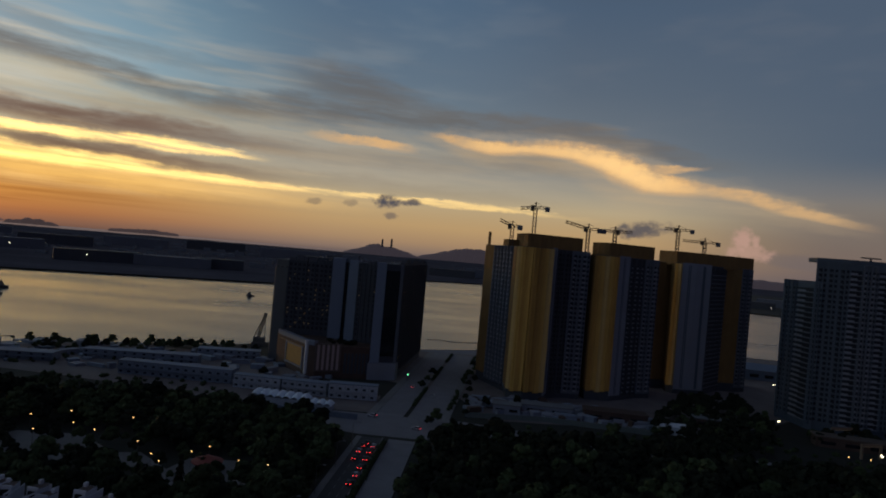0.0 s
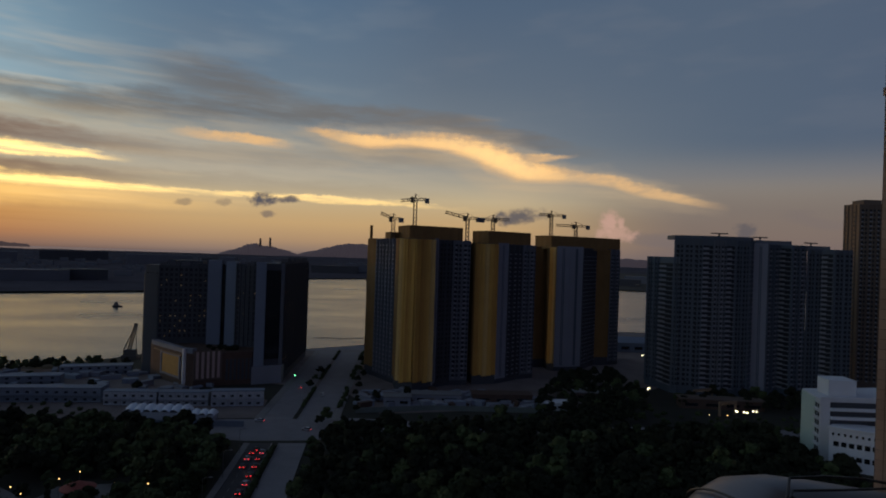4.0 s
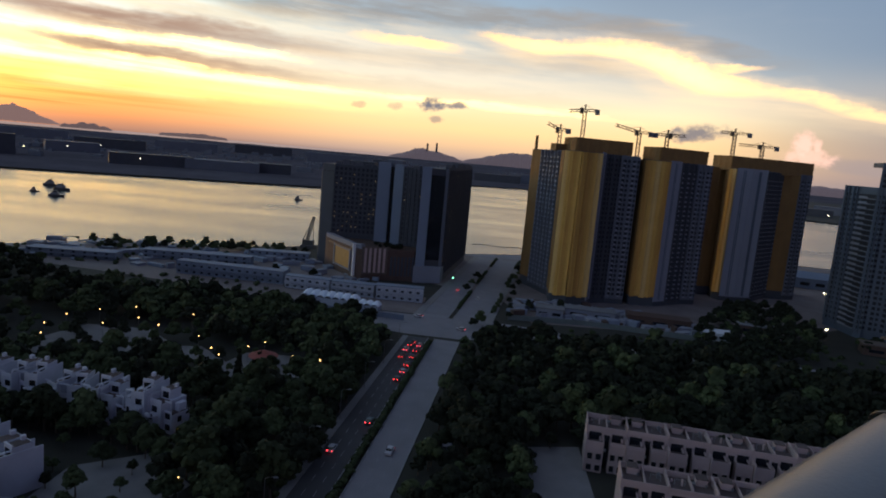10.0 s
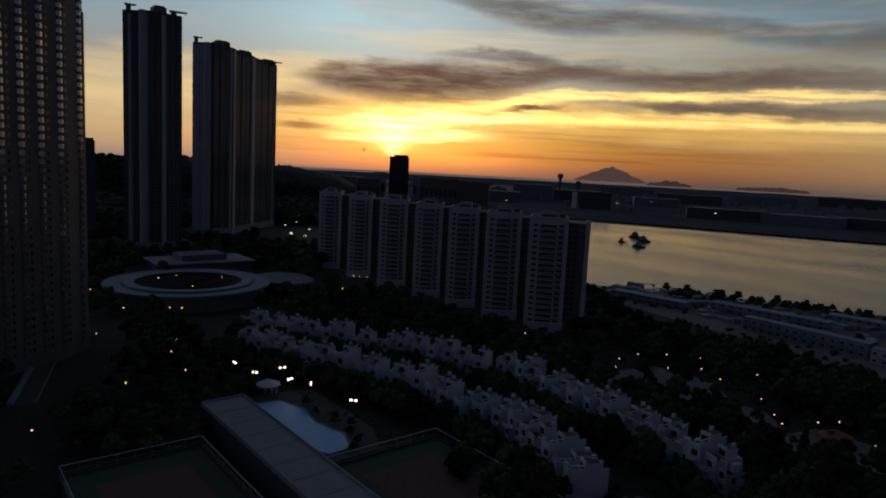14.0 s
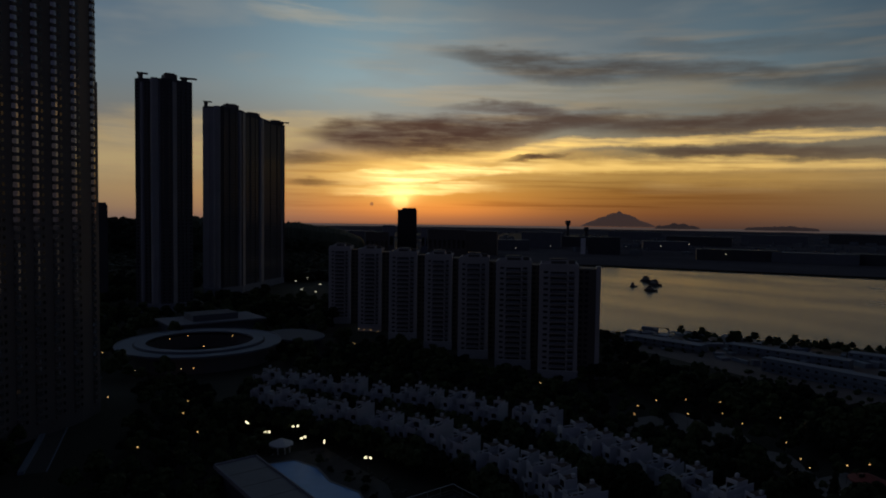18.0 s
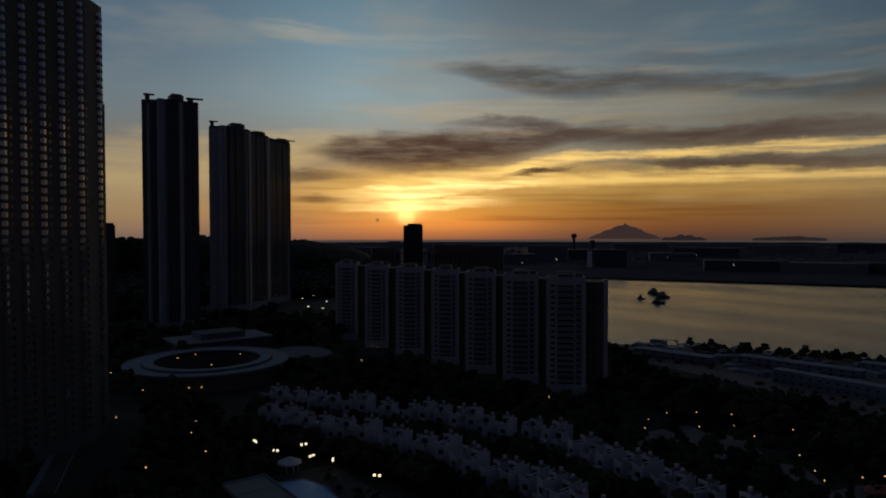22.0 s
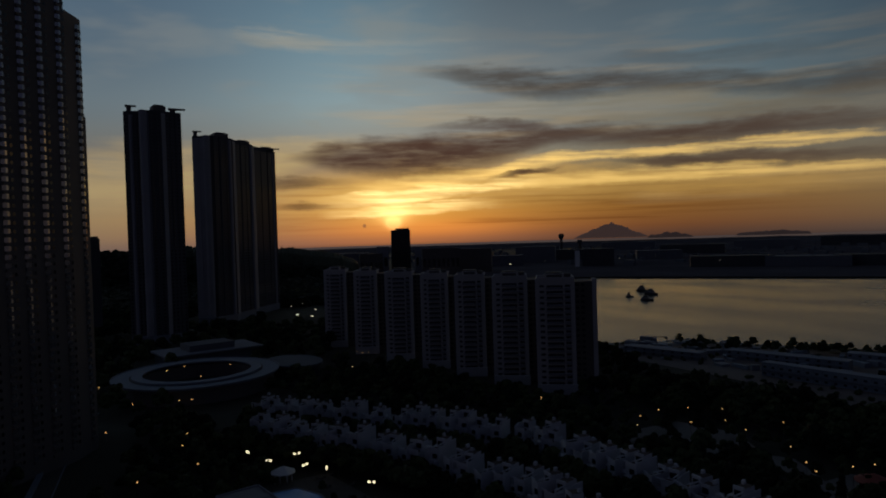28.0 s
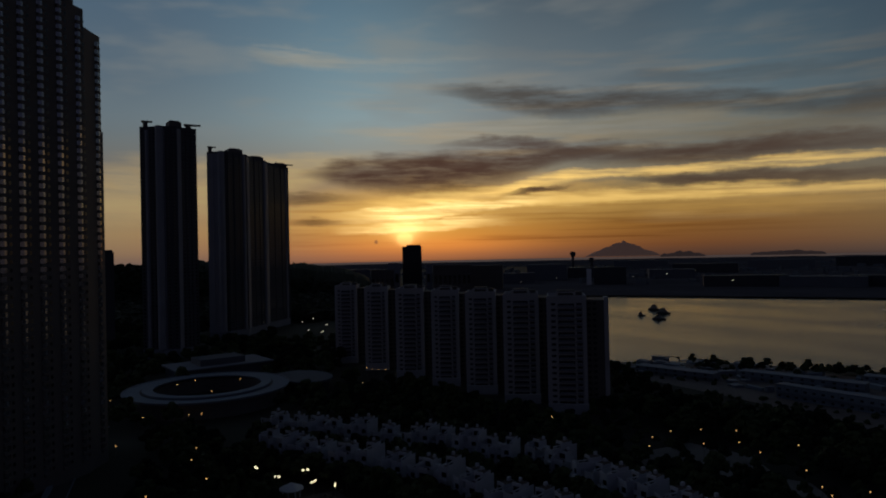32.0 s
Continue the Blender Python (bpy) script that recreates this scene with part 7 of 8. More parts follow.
WOODS = [  # plan, spacing, largest scale
    ([(-150, 203), (-112, 216), (-104, 226), (-100, 240), (-112, 256), (-160, 250), (-205, 262), (-205, 236), (-165, 216)], 9.5, 0.8),
    ([(-92, 200), (-60, 192), (-50, 214), (-60, 236), (-98, 238), (-108, 224)], 9.5, 0.75),
    ([(-88, 118), (-62, 112), (-56, 132), (-70, 152), (-92, 140)], 8.0, 0.8),
    ([(18, 96), (34, 100), (33, 130), (18, 130)], 6.5, 0.9),
    ([(-7, 150), (30, 178), (150, 168), (190, 190), (196, 225), (196, 250), (150, 272), (70, 284), (10, 278), (1, 250), (-6, 200)], 6.9, 1.35),
    ([(-12, 95), (16, 95), (18, 170), (-2, 178), (-11, 150)], 6.5, 1.1),
    ([(-36, 150), (-32, 262), (-45, 288), (-100, 298), (-200, 300), (-205, 262), (-160, 250), (-110, 256), (-100, 236), (-62, 236), (-52, 214), (-60, 196), (-88, 200), (-112, 214), (-140, 200), (-70, 172), (-68, 150), (-58, 128), (-44, 100)], 5.8, 1.2),
    ([(-250, 122), (-205, 142), (-160, 156), (-130, 154), (-94, 142), (-94, 146), (-130, 160), (-172, 160), (-205, 148), (-252, 128)], 6.5, 0.62),
    ([(-300, 138), (-244, 160), (-205, 180), (-172, 186), (-120, 184), (-78, 180), (-120, 204), (-165, 214), (-196, 232), (-260, 226), (-360, 228), (-380, 200), (-330, 180)], 6.6, 1.05),
    ([(-205, 246), (-200, 300), (-240, 340), (-300, 372), (-300, 310), (-235, 282)], 7.5, 1.0),
    ([(-246, 96), (-212, 112), (-168, 124), (-134, 127), (-112, 122), (-92, 112), (-70, 116), (-64, 96), (-68, 80), (-140, 116), (-206, 114), (-230, 106), (-300, 92), (-250, 84)], 6.6, 0.95),
    ([(-300, 66), (-208, 76), (-208, 60), (-190, 30), (-172, 30), (-172, 60), (-208, 92), (-300, 92), (-318, 84)], 6.8, 0.95),
    ([(-192, 8), (-170, -10), (-120, -10), (-120, 22), (-172, 22)], 6.5, 0.9),
    ([(99, 289), (126, 291), (156, 296), (186, 350), (197, 411), (159, 411), (122, 348)], 6.2, 0.9),
    ([(182, 330), (300, 292), (340, 305), (300, 336), (215, 352)], 7.5, 0.9),
    ([(-258, 410), (-182, 446), (-140, 462), (-120, 452), (-160, 428), (-235, 392)], 7.0, 0.85),
    ([(-330, 150), (-318, 170), (-420, 190), (-440, 240), (-560, 260), (-640, 300), (-660, 220), (-560, 200), (-470, 190)], 10.0, 1.0),
    ([(-360, 60), (-330, 40), (-300, 20), (-320, 10), (-420, 40), (-430, 64)], 9.0, 0.9),
    ([(-318, 92), (-262, 60), (-226, 40), (-200, 24), (-186, 40), (-206, 62), (-208, 92), (-250, 90)], 6.4, 0.85),
    ([(-205, -20), (-203, 4), (-232, 18), (-268, 34), (-284, 44), (-262, 20), (-240, -10)], 6.4, 0.8),
    ([(-420, 20), (-330, 60), (-322, 100), (-320, 160), (-380, 200), (-440, 250), (-640, 380), (-860, 480), (-900, 260), (-700, 60), (-520, 10)], 13.0, 1.5)]
# built places that stay clear of trees: centre and radius
CLEAR = [(-367, 224, 11), (-352, 214, 12), (-338, 205, 9), (-620, 300, 48), (-672, 335, 42), (-575, 278, 34), (-720, 372, 40), (-244, 26, 6), (-256, 30, 7), (-285, 38, 7), (-315, 46, 8), (-352, 58, 9), (-300, 48, 6), (-336, 58, 7), (-270, 36, 6), (-174, 90, 12), (-371, 119, 47), (-371, 177, 24), (-446, 150, 38), (-572, 150, 36), (-655, 250, 44), (-700, 300, 40), (-735, 335, 34)]
rnd = random.Random(77)
spots = []
for k, (plan, gap, big) in enumerate(WOODS):
    xs, ys = [p[0] for p in plan], [p[1] for p in plan]
    y = min(ys)
    while y < max(ys):
        x = min(xs)
        while x < max(xs):
            px, py = x + rnd.uniform(-0.42, 0.42) * gap, y + rnd.uniform(-0.42, 0.42) * gap
            if inside(px, py, plan) and rnd.random() < 0.93 and all((px - a) ** 2 + (py - b) ** 2 > c * c for a, b, c in CLEAR):
                spots.append((px, py, big * rnd.uniform(0.5, 1.0), k))
            x += gap
        y += gap
# street trees on the median, round the hotel and along the park
for k in range(10):
    spots.append((18 + rnd.uniform(-1.5, 1.5) + k * 1.6, 322 + k * 18, 0.5, 99))
for x, y in ((1, 300), (4, 304), (-5, 380), (-2, 400), (1, 420), (-95, 372), (-60, 360), (-30, 352), (-120, 380), (30, 346), (48, 356), (12, 296)):
    spots.append((x, y, rnd.uniform(0.5, 0.8), 99))
for x, y in ((-168, 97), (-160, 98), (-178, 96.5), (-186, 97), (-152, 96), (-164, 101), (-148, 92), (-172, 100)):
    spots.append((x, y, rnd.uniform(0.25, 0.42), 99))
# gardens between the white houses
for line in ROWS[:3]:
    for x, y, a in row_points(line[0], 4.3):
        a = radians(a)
        for back, size in ((-4.0, 0.9), (-7.0, 1.0), (-10.5, 1.05), (12.0, 0.6)):
            if rnd.random() < (0.35 if back > -5 and back < 0 else 0.85 if back < 0 else 0.5):
                spots.append((x - math.sin(a) * back + rnd.uniform(-1.5, 1.5), y + math.cos(a) * back + rnd.uniform(-1.5, 1.5), size * rnd.uniform(0.6, 1.0), 98))
spots.sort(key=lambda s: (s[0] + 20) ** 2 * 0.5 + (s[1] - 150) ** 2)
first = {}
for i, (x, y, s, k) in enumerate(spots[:290]):
    kind = KINDS[5] if ((x + 74) ** 2 + (y - 198) ** 2 < 150) else KINDS[rnd.choice((2, 2, 2, 4, 2, 3, 0) if x > -8 else (0, 0, 1, 1, 2, 3, 3, 4))]
    m = Matrix.Translation((x, y, 0)) @ Matrix.Rotation(rnd.uniform(0, 6.28), 4, "Z")
    ob = kind if kind not in first else None
    if ob is None:
        ob = copy_thing(kind, m)
    else:
        first[kind] = True
        ob.matrix_basis = m
    ob.scale = (s * rnd.uniform(0.9, 1.1), s * rnd.uniform(0.9, 1.1), s * rnd.uniform(0.85, 1.15))
for kind in KINDS:
    if kind not in first:
        kind.location = (-76 + KINDS.index(kind) * 2.2, 196 + KINDS.index(kind), 0)


def woodland(name, label, rest, mat, seed):
    """Crowns and trunks of the farther woods, joined."""
    r = random.Random(seed)
    models = []
    for j in range(5):
        models.append(leaf_cloud(r, crown_lobes(r, 4.2, 6.2, 5), 20, 0.85))
    vs, fs, n = [], [], 0
    for x, y, s, k in rest:
        src = models[r.randrange(5)]
        a = r.uniform(0, 6.28)
        c, sn = math.cos(a) * s, math.sin(a) * s
        zz = s * r.uniform(0.85, 1.15)
        vs.append(np.array([(x + c * p[0] - sn * p[1], y + sn * p[0] + c * p[1], p[2] * zz) for p in src.v]))
        fs.extend(tuple(i + n for i in f) for f in src.f)
        n += len(src.v)
    me = bpy.data.meshes.new(name)
    me.from_pydata(np.concatenate(vs).tolist(), [], fs)
    me.materials.append(MATS[mat])
    tagged(new(name, me), label, "woodland", kind="stuff")


rest = spots[290:]
mixed = random.Random(3)
groves = ([], [])
for spot in rest:
    groves[mixed.random() < (0.86 if spot[0] > -8 else 0.4)].append(spot)
woodland("woodland", "dense dark woodland of broadleaf trees", groves[0], "leaf", 31)
woodland("woodland_dark", "dense dark green woodland of broadleaf trees", groves[1], "dark_leaf", 32)

# the far wooded slope behind the twin towers: a canopy of uneven crowns
r = random.Random(41)
g = Geo()
for _ in range(2600):
    az, d = r.uniform(58.5, 84), r.uniform(820, 1520)
    x, y = polar(az, d)
    rise = max(0.0, min(1.0, (az - 58.6) / 9)) ** 0.6
    z = 62 * rise * max(0.0, math.sin(math.pi * min(1, max(0, (d - 1290) / 420)))) ** 0.8
    q = r.uniform(6, 11)
    k = len(g.v)
    g.ball((x, y, z + q * 0.4), q, 6, 4, 0.9)
    for i in range(k, len(g.v)):
        v = Vector(g.v[i])
        g.v[i] = tuple(v + Vector((0, 0, 3.0 * noise.noise(v * 0.21))) + (v - Vector((x, y, z))) * 0.3 * noise.noise(v * 0.13))
single("woodland_far", g, "dark_leaf", "dark far woodland on a low hill", "woodland", kind="stuff")

# clipped hedge on the median and bushes along the verges
g = Geo()
r = random.Random(8)
n, u, out = edge(ROAD_A, ROAD_B)
m = wall_frame(ROAD_A, ROAD_B)
k = 40.0
lobes = []
while k < n - 6:
    p = m @ Vector((k, 12.55 + r.uniform(-0.4, 0.4), 0.8))
    lobes.append((tuple(p), r.uniform(0.95, 1.5)))
    k += 1.25
n2 = edge(FAR_A, FAR_B)[0]
m2 = wall_frame(FAR_A, FAR_B)
k = 22.0
while k < n2 - 4:
    if (k // 24) % 3:
        lobes.append((tuple(m2 @ Vector((k, 14.5 + r.uniform(-0.3, 0.3), 0.8))), r.uniform(0.9, 1.5)))
        lobes.append((tuple(m2 @ Vector((k, 33 + r.uniform(-1, 1), 0.9))), r.uniform(0.9, 1.7)))
    k += 2.4
hedge = leaf_cloud(r, lobes, 12, 0.42)
single("hedge", hedge, "leaf", "clipped dark hedge along the median", "hedge", kind="stuff")
r = random.Random(9)
lobes = []
for _ in range(520):
    a = r.choice(((-200, 300, -110, 345), (-290, 350, -200, 400), (-110, 300, -30, 308), (15, 286, 200, 312), (-45, 120, -37, 260), (-5, 180, 2, 280), (120, 300, 180, 345), (-290, 376, -150, 440), (190, 270, 300, 300)))
    lobes.append(((r.uniform(a[0], a[2]), r.uniform(a[1], a[3]), 0.7), r.uniform(0.8, 2.0)))
lobes = [l for l in lobes if not (-46 < l[0][0] < -4 and 275 < l[0][1] < 330) and not (l[0][0] > -50 and l[0][0] < -2 and l[0][1] < 278 and l[0][0] > -49.5 + 2.2 + (l[0][1] - 40) * 0.0872 and l[0][0] < -24 + (l[0][1] - 40) * 0.0872)]
single("roof_shrubs", leaf_cloud(r, podium_shrubs, 16, 0.6), "dark_leaf", "dark shrubs on the planted podium roof", "shrubs", kind="stuff")
single("bushes", leaf_cloud(r, lobes, 12, 0.55), "leaf", "loose bushes along verges and building ground", "bushes", kind="stuff")


# ---- lamps ----
def globe_lamp(kind_mat, h, r, label, arms=1):
    t = thing("lamp_post", label, "lamp post", (0, 0, 0), "park lamps")
    part("pole", Geo().tube([(0, 0, 0), (0, 0, h - r)], [0.08, 0.05], 6), "steel", t)
    if arms == 2:
        part("arm", Geo().box((-0.9, -0.05, h - 0.1), (0.9, 0.05, h)), "steel", t)
        for s in (-0.8, 0.8):
            part("floodlight", Geo().box((s - r, -r * 0.6, h - 0.05), (s + r, r * 0.6, h + r * 1.4)), kind_mat, t, "bright white floodlight")
    else:
        part("lantern", Geo().ball((0, 0, h), r, 8, 6), kind_mat, t, "glowing lantern")
    return t


def plant(model, places, z=0.0):
    for i, (x, y) in enumerate(places):
        if i == 0 and "set" not in model:
            model["set"] = 1
            model.matrix_basis = pose(x, y, z)
        else:
            copy_thing(model, pose(x, y, z, 0, 0, 37 * i))


warm = globe_lamp("lamp_warm", 6.0, 0.22, "warm glowing park lamp on a slim post")
plant(warm, [(-197.1, 267.2), (-155.3, 235.5), (-155.1, 222.4), (-148.7, 211.3), (-136.9, 228.9), (-148.5, 246.2), (-138, 254.7), (-129.2, 240.3), (-118, 233.9), (-113, 252.8), (-98.7, 225.8), (-89, 214.2), (-83.8, 208.2)])
plant(warm, [(-77.9, 220), (-74.1, 226.5), (-65.2, 201), (-60.2, 214.6), (-50.4, 213.4), (-84.4, 256.7), (-75.1, 252.1), (-69.6, 149.3), (-60.3, 143.3), (-59.6, 128.6), (-203.8, 217.4), (-205.6, 201), (-70, 208), (-66, 206)])
small = globe_lamp("lamp_warm", 4.0, 0.26, "small warm path lamp")
plant(small, [(-394.3, 73.4), (-340.4, 77.6), (-271.2, 81.6), (-255.9, 75.3), (-226.5, 52.1), (-194.1, 58.9), (-199.1, 22.3), (-176.1, 17.3), (-296.4, 57.0), (-321.7, 50.7), (-309.7, 52.0), (-230.6, 72.7)])
plant(small, [(-340.4, 200.2), (-287.5, 210.4), (-272.8, 208.3), (-210.4, 205.4), (-202.1, 275.4), (-207.5, 221.7), (-70.8, 154.0), (-347, 94.3), (-335.4, 93.8), (-331.2, 96.7), (-336.2, 101.4), (-328.7, 101.9)])
plant(small, [(69.7, 215.8), (119.4, 217.5), (199.5, 292.8), (190.7, 294.5), (205.4, 326.9)])
plant(small, [(-377.4, 104.1), (-382.8, 115.5), (-368.3, 136.3), (-346.3, 112.6)], 7.0)
flood = globe_lamp("lamp_white", 5.0, 0.36, "pool floodlight post with twin bright heads", 2)
plant(flood, [(-226.9, 89.1), (-213.0, 90.8), (-212.9, 101.4), (-200.2, 98.2), (-192.5, 102.1), (-195.8, 108.2), (-171.4, 106.1), (-763.2, 158.1), (-823.8, 252.6)])
plant(warm, [(-374.5, 223.8), (-367.4, 224.0), (-364.2, 226.3), (-358.7, 228.6)])
plant(flood, [(-697.1, 331.9), (-616, 299.7), (-589.9, 302.3), (-647, 336.9), (-726.5, 360.6), (-572.4, 276.8)])
plant(flood, [(247.8, 472.1), (187.9, 350.6), (206.6, 296.0), (209.9, 293.4), (216.4, 295.4)])
mast = globe_lamp("lamp_white", 14.0, 0.8, "airport floodlight mast across the bay")
plant(mast, [polar(28.4, 1470), polar(25.6, 1560), polar(33.4, 1850), polar(31.2, 2100), polar(36.2, 1700), polar(29.5, 2500), polar(23.0, 1650), polar(42.5, 1650), polar(12.0, 1900), polar(-4.6, 1950), polar(45.5, 1500), polar(-27.0, 1750)])
t = thing("traffic_light", "traffic light showing green by the hotel", "traffic light", (-14, 398, 0))
part("pole", Geo().tube([(-14, 398, 0), (-14, 398, 4.5)], 0.1, 6), "steel", t)
part("green_lamp", Geo().box((-14.4, 397.7, 3.6), (-13.6, 398.2, 4.4)), "lamp_green", t)
# lamp columns of the boulevard, unlit
for k in range(7):
    p = wall_frame(ROAD_A, ROAD_B) @ Vector((60 + k * 27, 1.0, 0))
    t = thing("street_lamp", "tall unlit street lamp beside the boulevard", "street lamp", (p.x, p.y, 0), "boulevard lamps")
    part("pole", Geo().tube([(p.x, p.y, 0), (p.x, p.y, 9)], [0.11, 0.07], 6), "steel", t)
    part("arm", Geo().tube([(p.x, p.y, 9), (p.x + 0.8, p.y, 9.5), (p.x + 2.2, p.y, 9.6)], 0.06, 6), "steel", t)
    part("lamp_head", Geo().box((p.x + 1.8, p.y - 0.2, 9.5), (p.x + 2.9, p.y + 0.2, 9.7)), "frame_metal", t)


# ---- cars ----
def make_car(label, paint):
    t = thing("car", label, "car", (0, 0, 0), "cars on the boulevard")
    L, W, H = (4.4, 1.8, 1.45)
    g = Geo()
    prof = [(-L / 2, 0.35), (-L / 2, 0.85), (-L / 2 + 0.35, 0.95), (L / 2 - 1.1, 0.95), (L / 2 - 0.1, 0.78), (L / 2, 0.35)]
    left = [(-W / 2, y, z) for y, z in prof]
    right = [(W / 2, y, z) for y, z in prof]
    g.face(*left), g.face(*reversed(right))
    for i in range(len(prof)):
        j = (i + 1) % len(prof)
        g.face(left[i], right[i], right[j], left[j])
    part("body", g, paint, t)
    g = Geo()
    prof = [(-L / 2 + 0.3, 0.95), (-L / 2 + 0.8, H - 0.06), (0.5, H - 0.06), (L / 2 - 1.2, 0.95)]
    left, right = [(-W / 2 + 0.12, y, z) for y, z in prof], [(W / 2 - 0.12, y, z) for y, z in prof]
    g.face(*left), g.face(*reversed(right))
    for i in range(4):
        j = (i + 1) % 4
        g.face(left[i], right[i], right[j], left[j])
    part("cabin_glass", g, "window_glass", t)
    part("roof", Geo().box((-W / 2 + 0.2, -L / 2 + 0.85, H - 0.05), (W / 2 - 0.2, 0.45, H)), paint, t)
    for x in (-W / 2 + 0.1, W / 2 - 0.1):
        for y in (-1.4, 1.35):
            wheel = part("wheel", Geo().tube([(x - 0.1, y, 0.32), (x + 0.1, y, 0.32)], 0.32, 10), "rubber", t)
            part("rim", Geo().tube([(x - 0.11, y, 0.32), (x + 0.11, y, 0.32)], 0.19, 8), "frame_metal", wheel)
    for x in (-0.62, 0.62):
        part("tail_light", Geo().box((x - 0.2, -L / 2 - 0.05, 0.66), (x + 0.2, -L / 2 + 0.02, 0.86)), "tail_light", t, "glowing red tail light")
    return t


car_a, car_b = make_car("dark car with glowing tail lights on the boulevard", "car_dark"), make_car("pale car with glowing tail lights on the boulevard", "car_pale")
CARS = [(-33.3, 160.9), (-26.9, 180.8), (-24.0, 218.8), (-22.9, 227.0), (-22.4, 235.3), (-25.8, 244.9), (-25.2, 253.8), (-21.6, 244.8), (-21.2, 253.7), (-20.4, 261.0), (-24.2, 261.1), (-23.1, 264.9)]
for i, (x, y) in enumerate(CARS):
    model = car_a if i % 3 else car_b
    m = pose(x, y, 0.1, 0, 0, -5)
    if i < 2:
        model.matrix_basis = m
    else:
        copy_thing(model, m)
for x, y, a in ((-18.3, 163, 175), (-4.5, 292, 60), (-38, 303, 95), (-10, 380, -6), (-26, 308, 80), (2, 360, 174)):
    copy_thing(car_b, pose(x, y, 0.12, 0, 0, a))


# ---- boats and the derrick ----
def boat(label, x, y, length, turn, tall):
    t = thing("boat", label, "boat", (x, y, -2.4), "boats on the bay")
    m = Matrix.Translation((x, y, -2.4)) @ Matrix.Rotation(radians(turn), 4, "Z")
    w, h = length * 0.3, length * 0.11
    top = [(-length / 2, -w / 2), (length * 0.3, -w / 2), (length / 2, 0), (length * 0.3, w / 2), (-length / 2, w / 2)]
    low = [(px * 0.92, py * 0.75) for px, py in top]
    g = Geo()
    g.face(*[m @ Vector((*p, h)) for p in top])
    for i in range(5):
        j = (i + 1) % 5
        g.face(m @ Vector((*low[i], -0.6)), m @ Vector((*low[j], -0.6)), m @ Vector((*top[j], h)), m @ Vector((*top[i], h)))
    part("hull", g, "hull_dark", t)
    part("cabin", Geo().box((-length * 0.35, -w * 0.35, h), (length * 0.1, w * 0.35, h + tall), m), "cabin_pale", t)
    part("wheelhouse", Geo().box((-length * 0.22, -w * 0.3, h + tall), (0, w * 0.3, h + tall * 1.8), m), "hull_dark", t)
    part("mast", Geo().bar(m @ Vector((0, 0, h)), m @ Vector((0, 0, h + tall * 3)), 0.3), "hull_dark", t)


boat("small dark work boat moored on the bay", -495.5, 695, 10, 20, 2.2)
boat("dark barge moored beside other boats", -528, 772, 20, 10, 3.0)
boat("dark work boat with a pale cabin", -490, 735, 22, -12, 2.6)
boat("dark flat work boat moored on the bay", -453, 670, 17, 5, 2.2)
boat("single dark boat on the bay", -254, 889, 12, 15, 2.4)
g = Geo()
for k in range(46):
    g.box((-6 + k * 1.6, 610 + 3 * math.sin(k * 0.3), -2.6), (-4.9 + k * 1.6, 610.8 + 3 * math.sin(k * 0.3), -2.1))
single("float_line", g, "hull_dark", "line of dark floats across the water", "float line", kind="stuff")
t = thing("derrick", "dark crawler crane with a steep lattice boom by the shore", "crane", (-128, 480, 0))
part("crawler", Geo().box((-133, 477, 0), (-123, 484, 2.4)), "steel", t)
part("cab", Geo().box((-132, 478, 2.4), (-124, 483, 6)), "steel", t)
g = Geo()
lattice(g, (-129, 480, 4), (-124.5, 480, 24), 1.7, 1.6, 0.45)
part("boom", g, "steel", t)
g = Geo().bar((-132.5, 480, 5), (-124.5, 480, 24), 0.6).bar((-124.5, 480, 24), (-124, 480, 3), 0.35)
for k in range(5):
    g.bar((-132.5 + k * 1.5, 480, 5 + k * 3.6), (-128.5 + k * 0.9, 480, 5.5 + k * 3.8), 0.4)
part("back_mast", g, "steel", t)
single("goal_frame", Geo().bar((-270, 404, 0), (-270, 404, 4.5), 0.4).bar((-262, 410, 0), (-262, 410, 4.5), 0.4).bar((-270, 404, 4.5), (-262, 410, 4.5), 0.4), "steel", "steel portal frame on the shore", "portal frame")


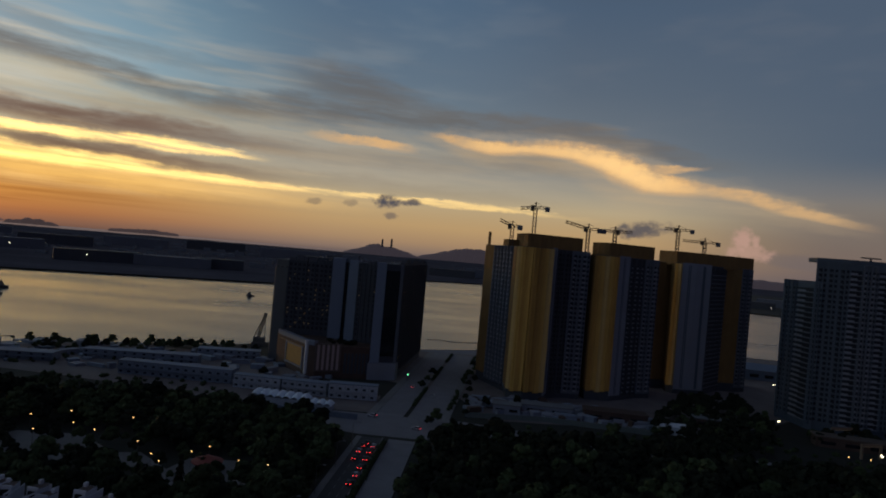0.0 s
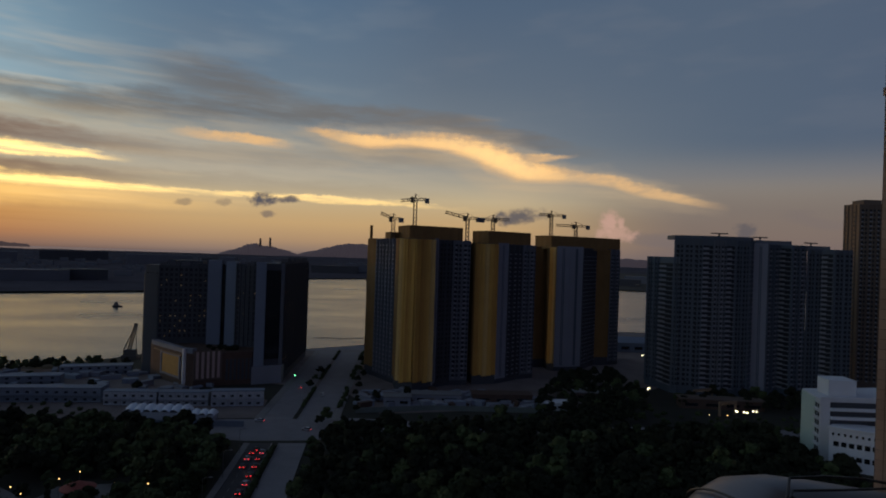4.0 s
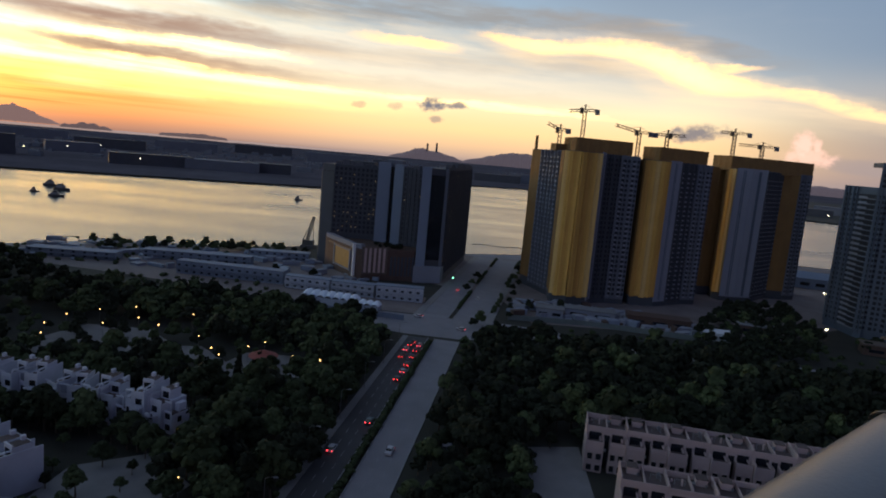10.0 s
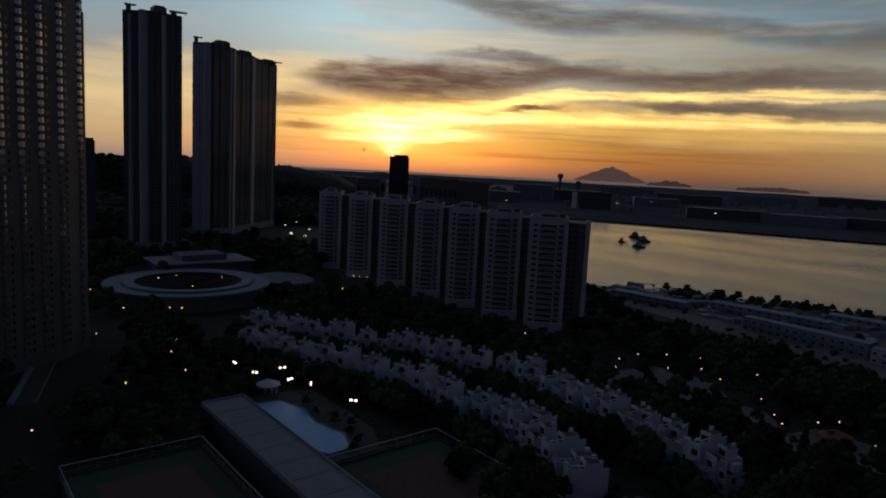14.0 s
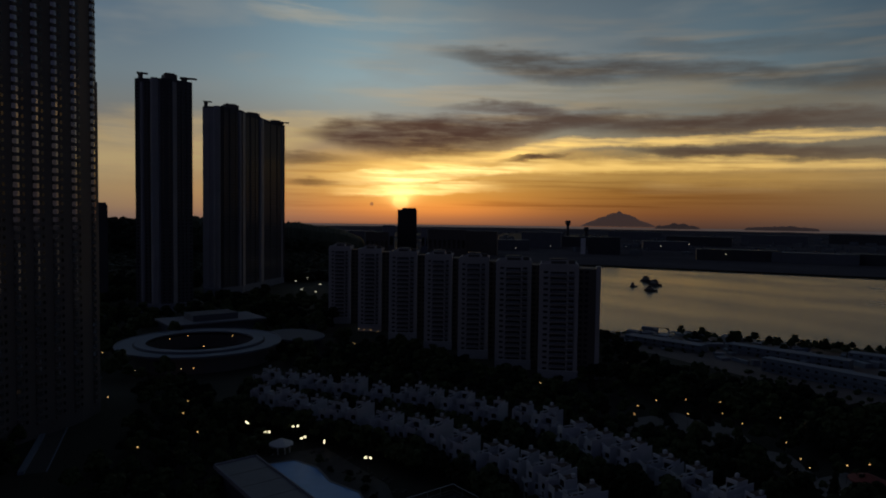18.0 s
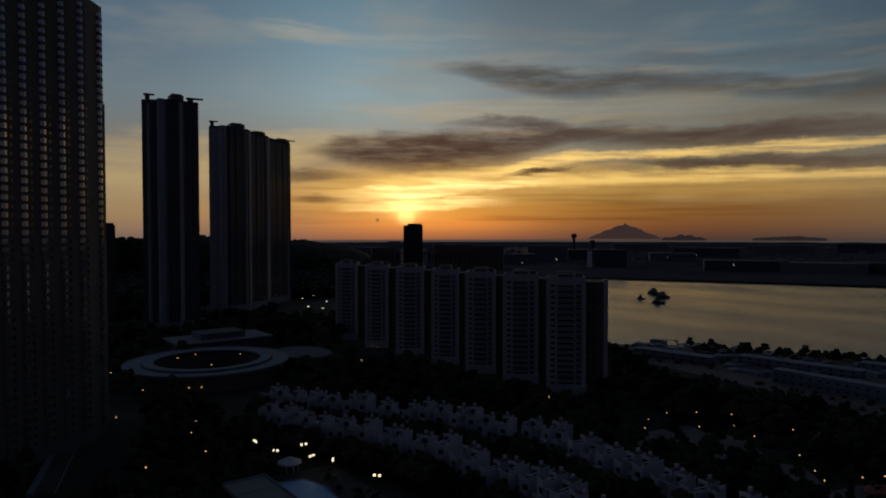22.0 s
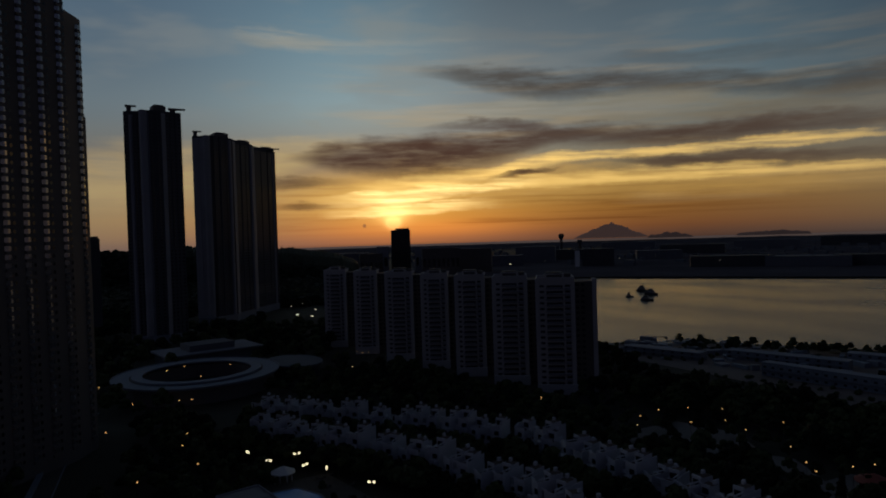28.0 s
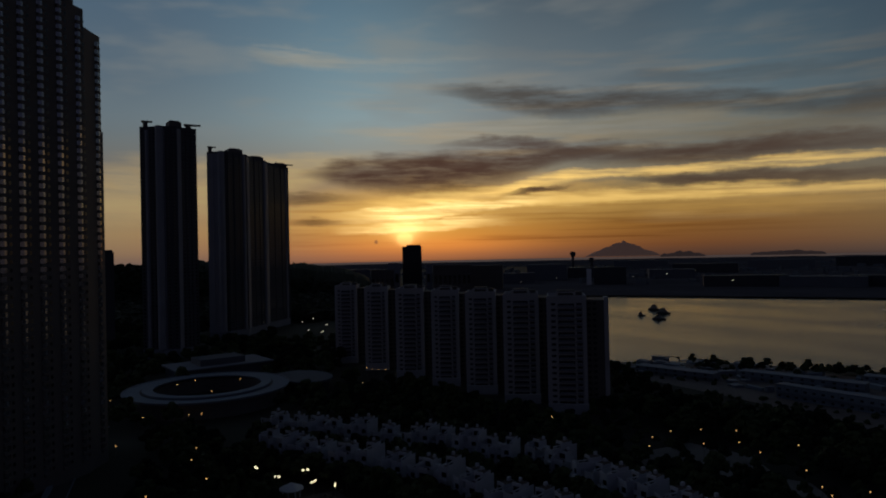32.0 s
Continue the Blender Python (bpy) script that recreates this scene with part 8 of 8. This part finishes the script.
# ---- the balcony ----
def build_balcony():
    t = thing("balcony_railing", "grey-blue metal handrail with a square corner", "railing", (0.397, 0.54, 78.5))
    axis_z = 79.797
    near = Vector((-0.715, -0.699, 0))
    side = Vector((0.79, -0.613, 0))
    c = Vector((0.397, 0.540, axis_z))
    path = [c + near * 1.6, c + near * 0.8, c + near * 0.3, c + near * 0.05, c + near * 0.018 + side * 0.004, c + side * 0.018 + near * 0.004, c + side * 0.05, c + side * 0.4, c + side * 1.3]
    part("handrail", Geo().tube([tuple(p) for p in path], 0.0435, 28, 0.42), "rail_paint", t, "grey-blue rounded handrail", smooth=True)
    for d in (near, side):
        low = [tuple(c + d * k - Vector((0, 0, 0.021)) + (Vector((side.x, side.y, 0)) * 0.012 if d is near else Vector((near.x, near.y, 0)) * 0.016)) for k in (0.03, 0.4, 1.2)]
        part("underside_strip", Geo().tube(low, 0.012, 10), "cable_dark", t, "black strip under the handrail", smooth=True)
    for d, k in ((near, 0.9), (side, 0.9), (near, 0.02)):
        p = c + d * k
        part("post", Geo().bar((p.x, p.y, 78.5), (p.x, p.y, axis_z - 0.02), 0.03), "rail_paint", t)
    for d in (near, side):
        part("bottom_rail", Geo().bar(c + d * 0.02 - Vector((0, 0, 1.15)), c + d * 1.3 - Vector((0, 0, 1.15)), 0.03), "rail_paint", t)
    w = thing("wire_tie", "dark twisted wire looped round the handrail corner", "wire", (0.34, 0.53, 79.8))
    loop = []
    mid = c + near * 0.085
    across = Vector((near.y, -near.x, 0)).normalized()
    for k in range(15):
        a = math.pi * (0.02 + 0.96 * k / 14)
        loop.append(tuple(mid + near * (-0.035 * math.cos(a)) + across * (0.0465 * math.cos(a)) + Vector((0, 0, 0.0205 * math.sin(a)))))
    part("loop", Geo().tube(loop, 0.0012, 6), "cable_dark", w)
    def over(k, sideways, up):
        """A place on the second rail, k metres past the corner."""
        return tuple(c + side * k + near * sideways + Vector((0, 0, up)))
    ends = [tuple(c + near * 0.062 + side * 0.034 + Vector((0, 0, 0.016))), over(0.03, 0.012, 0.024), over(0.055, 0.0, 0.027), over(0.085, -0.016, 0.026), over(0.115, -0.012, 0.026), over(0.145, 0.004, 0.024), over(0.16, 0.02, 0.02)]
    part("loose_end", Geo().tube(ends, 0.0012, 6), "cable_dark", w)
    ends = [tuple(c + near * 0.062 + side * 0.036 + Vector((0, 0, 0.016))), over(0.035, 0.03, 0.019), over(0.07, 0.018, 0.023), over(0.10, 0.0, 0.025), over(0.135, 0.0, 0.025), over(0.17, 0.016, 0.021)]
    part("loose_end", Geo().tube(ends, 0.0011, 6), "cable_dark", w)
    for k in range(3):
        a = k * 2.1
        part("twist", Geo().tube([tuple(c + near * (0.06 + 0.003 * math.cos(a + q * 1.6)) + side * (0.034 + 0.004 * q) + Vector((0, 0, 0.0195 + 0.003 * math.sin(a + q * 1.6)))) for q in range(5)], 0.0011, 6), "cable_dark", w)
    b = thing("bent_pipe", "black bent pipe beside the handrail", "pipe", (0.41, 0.36, 79.5))
    part("pipe", Geo().tube([(0.396, 0.352, 79.60), (0.404, 0.367, 79.760), (0.407, 0.373, 79.779), (0.412, 0.378, 79.794), (0.419, 0.379, 79.805), (0.429, 0.374, 79.812), (0.444, 0.364, 79.816), (0.52, 0.31, 79.822)], 0.0115, 12), "cable_dark", b, smooth=True)
    # own building round the balcony
    wt = thing("tiled_wall", "tan tiled wall of the building beside the balcony", "wall", (2.72, 2.80, 60), kind="structure")
    u = Vector((0.718, -0.696, 0))
    back = Vector((0.696, 0.718, 0))
    p = Vector((2.745, 2.825, 0))
    q = p + u * 4
    plan = [tuple(p.xy), tuple(q.xy), tuple((q + back * 1.2).xy), tuple((p + back * 1.2).xy)]
    part("backing", Geo().prism(plan, 60, 90), "tile_grout", wt)
    part("string_course", Geo().box((-0.010, 0.0, 80.87), (4, 0.010, 80.91), Matrix(((u.x, -back.x, 0, p.x), (u.y, -back.y, 0, p.y), (0, 0, 1, 0), (0, 0, 0, 1)))), "wall_tile", wt)
    tile = Geo()
    tile.box((0.0015, 0, 0.0015), (0.0345, 0.006, 0.0485))
    me = tile.mesh("tile", "wall_tile")
    base = Matrix(((u.x, -back.x, 0, p.x - 2.72), (u.y, -back.y, 0, p.y - 2.80), (0, 0, 1, -60), (0, 0, 0, 1)))
    big = Geo()
    frame_m = Matrix(((u.x, -back.x, 0, p.x), (u.y, -back.y, 0, p.y), (0, 0, 1, 0), (0, 0, 0, 1)))
    for i in range(20):
        for j in range(200):
            z = 74.8 + j * 0.05
            if 80.85 < z < 80.93:
                continue
            if i < 7 and 85 <= j < 126:
                shared("tile", me, wt, base @ Matrix.Translation((i * 0.036, 0, z)))
            else:
                big.box((i * 0.036 + 0.0015, 0, z + 0.0015), (i * 0.036 + 0.0345, 0.006, z + 0.0485), frame_m)
    part("tile_field", big, "wall_tile", wt, kind="stuff")
    own = thing("wall_behind", "tan tiled facade behind the balcony", "wall", (0, -3, 0), kind="structure")
    part("facade", Geo().box((-9, -14, 0), (9, -1.6, 110)), "tile_grout", own)
    part("balcony_floor", Geo().box((-2.0, -1.6, 78.3), (1.6, -0.35, 78.5)), "tile_grout", own)


build_balcony()
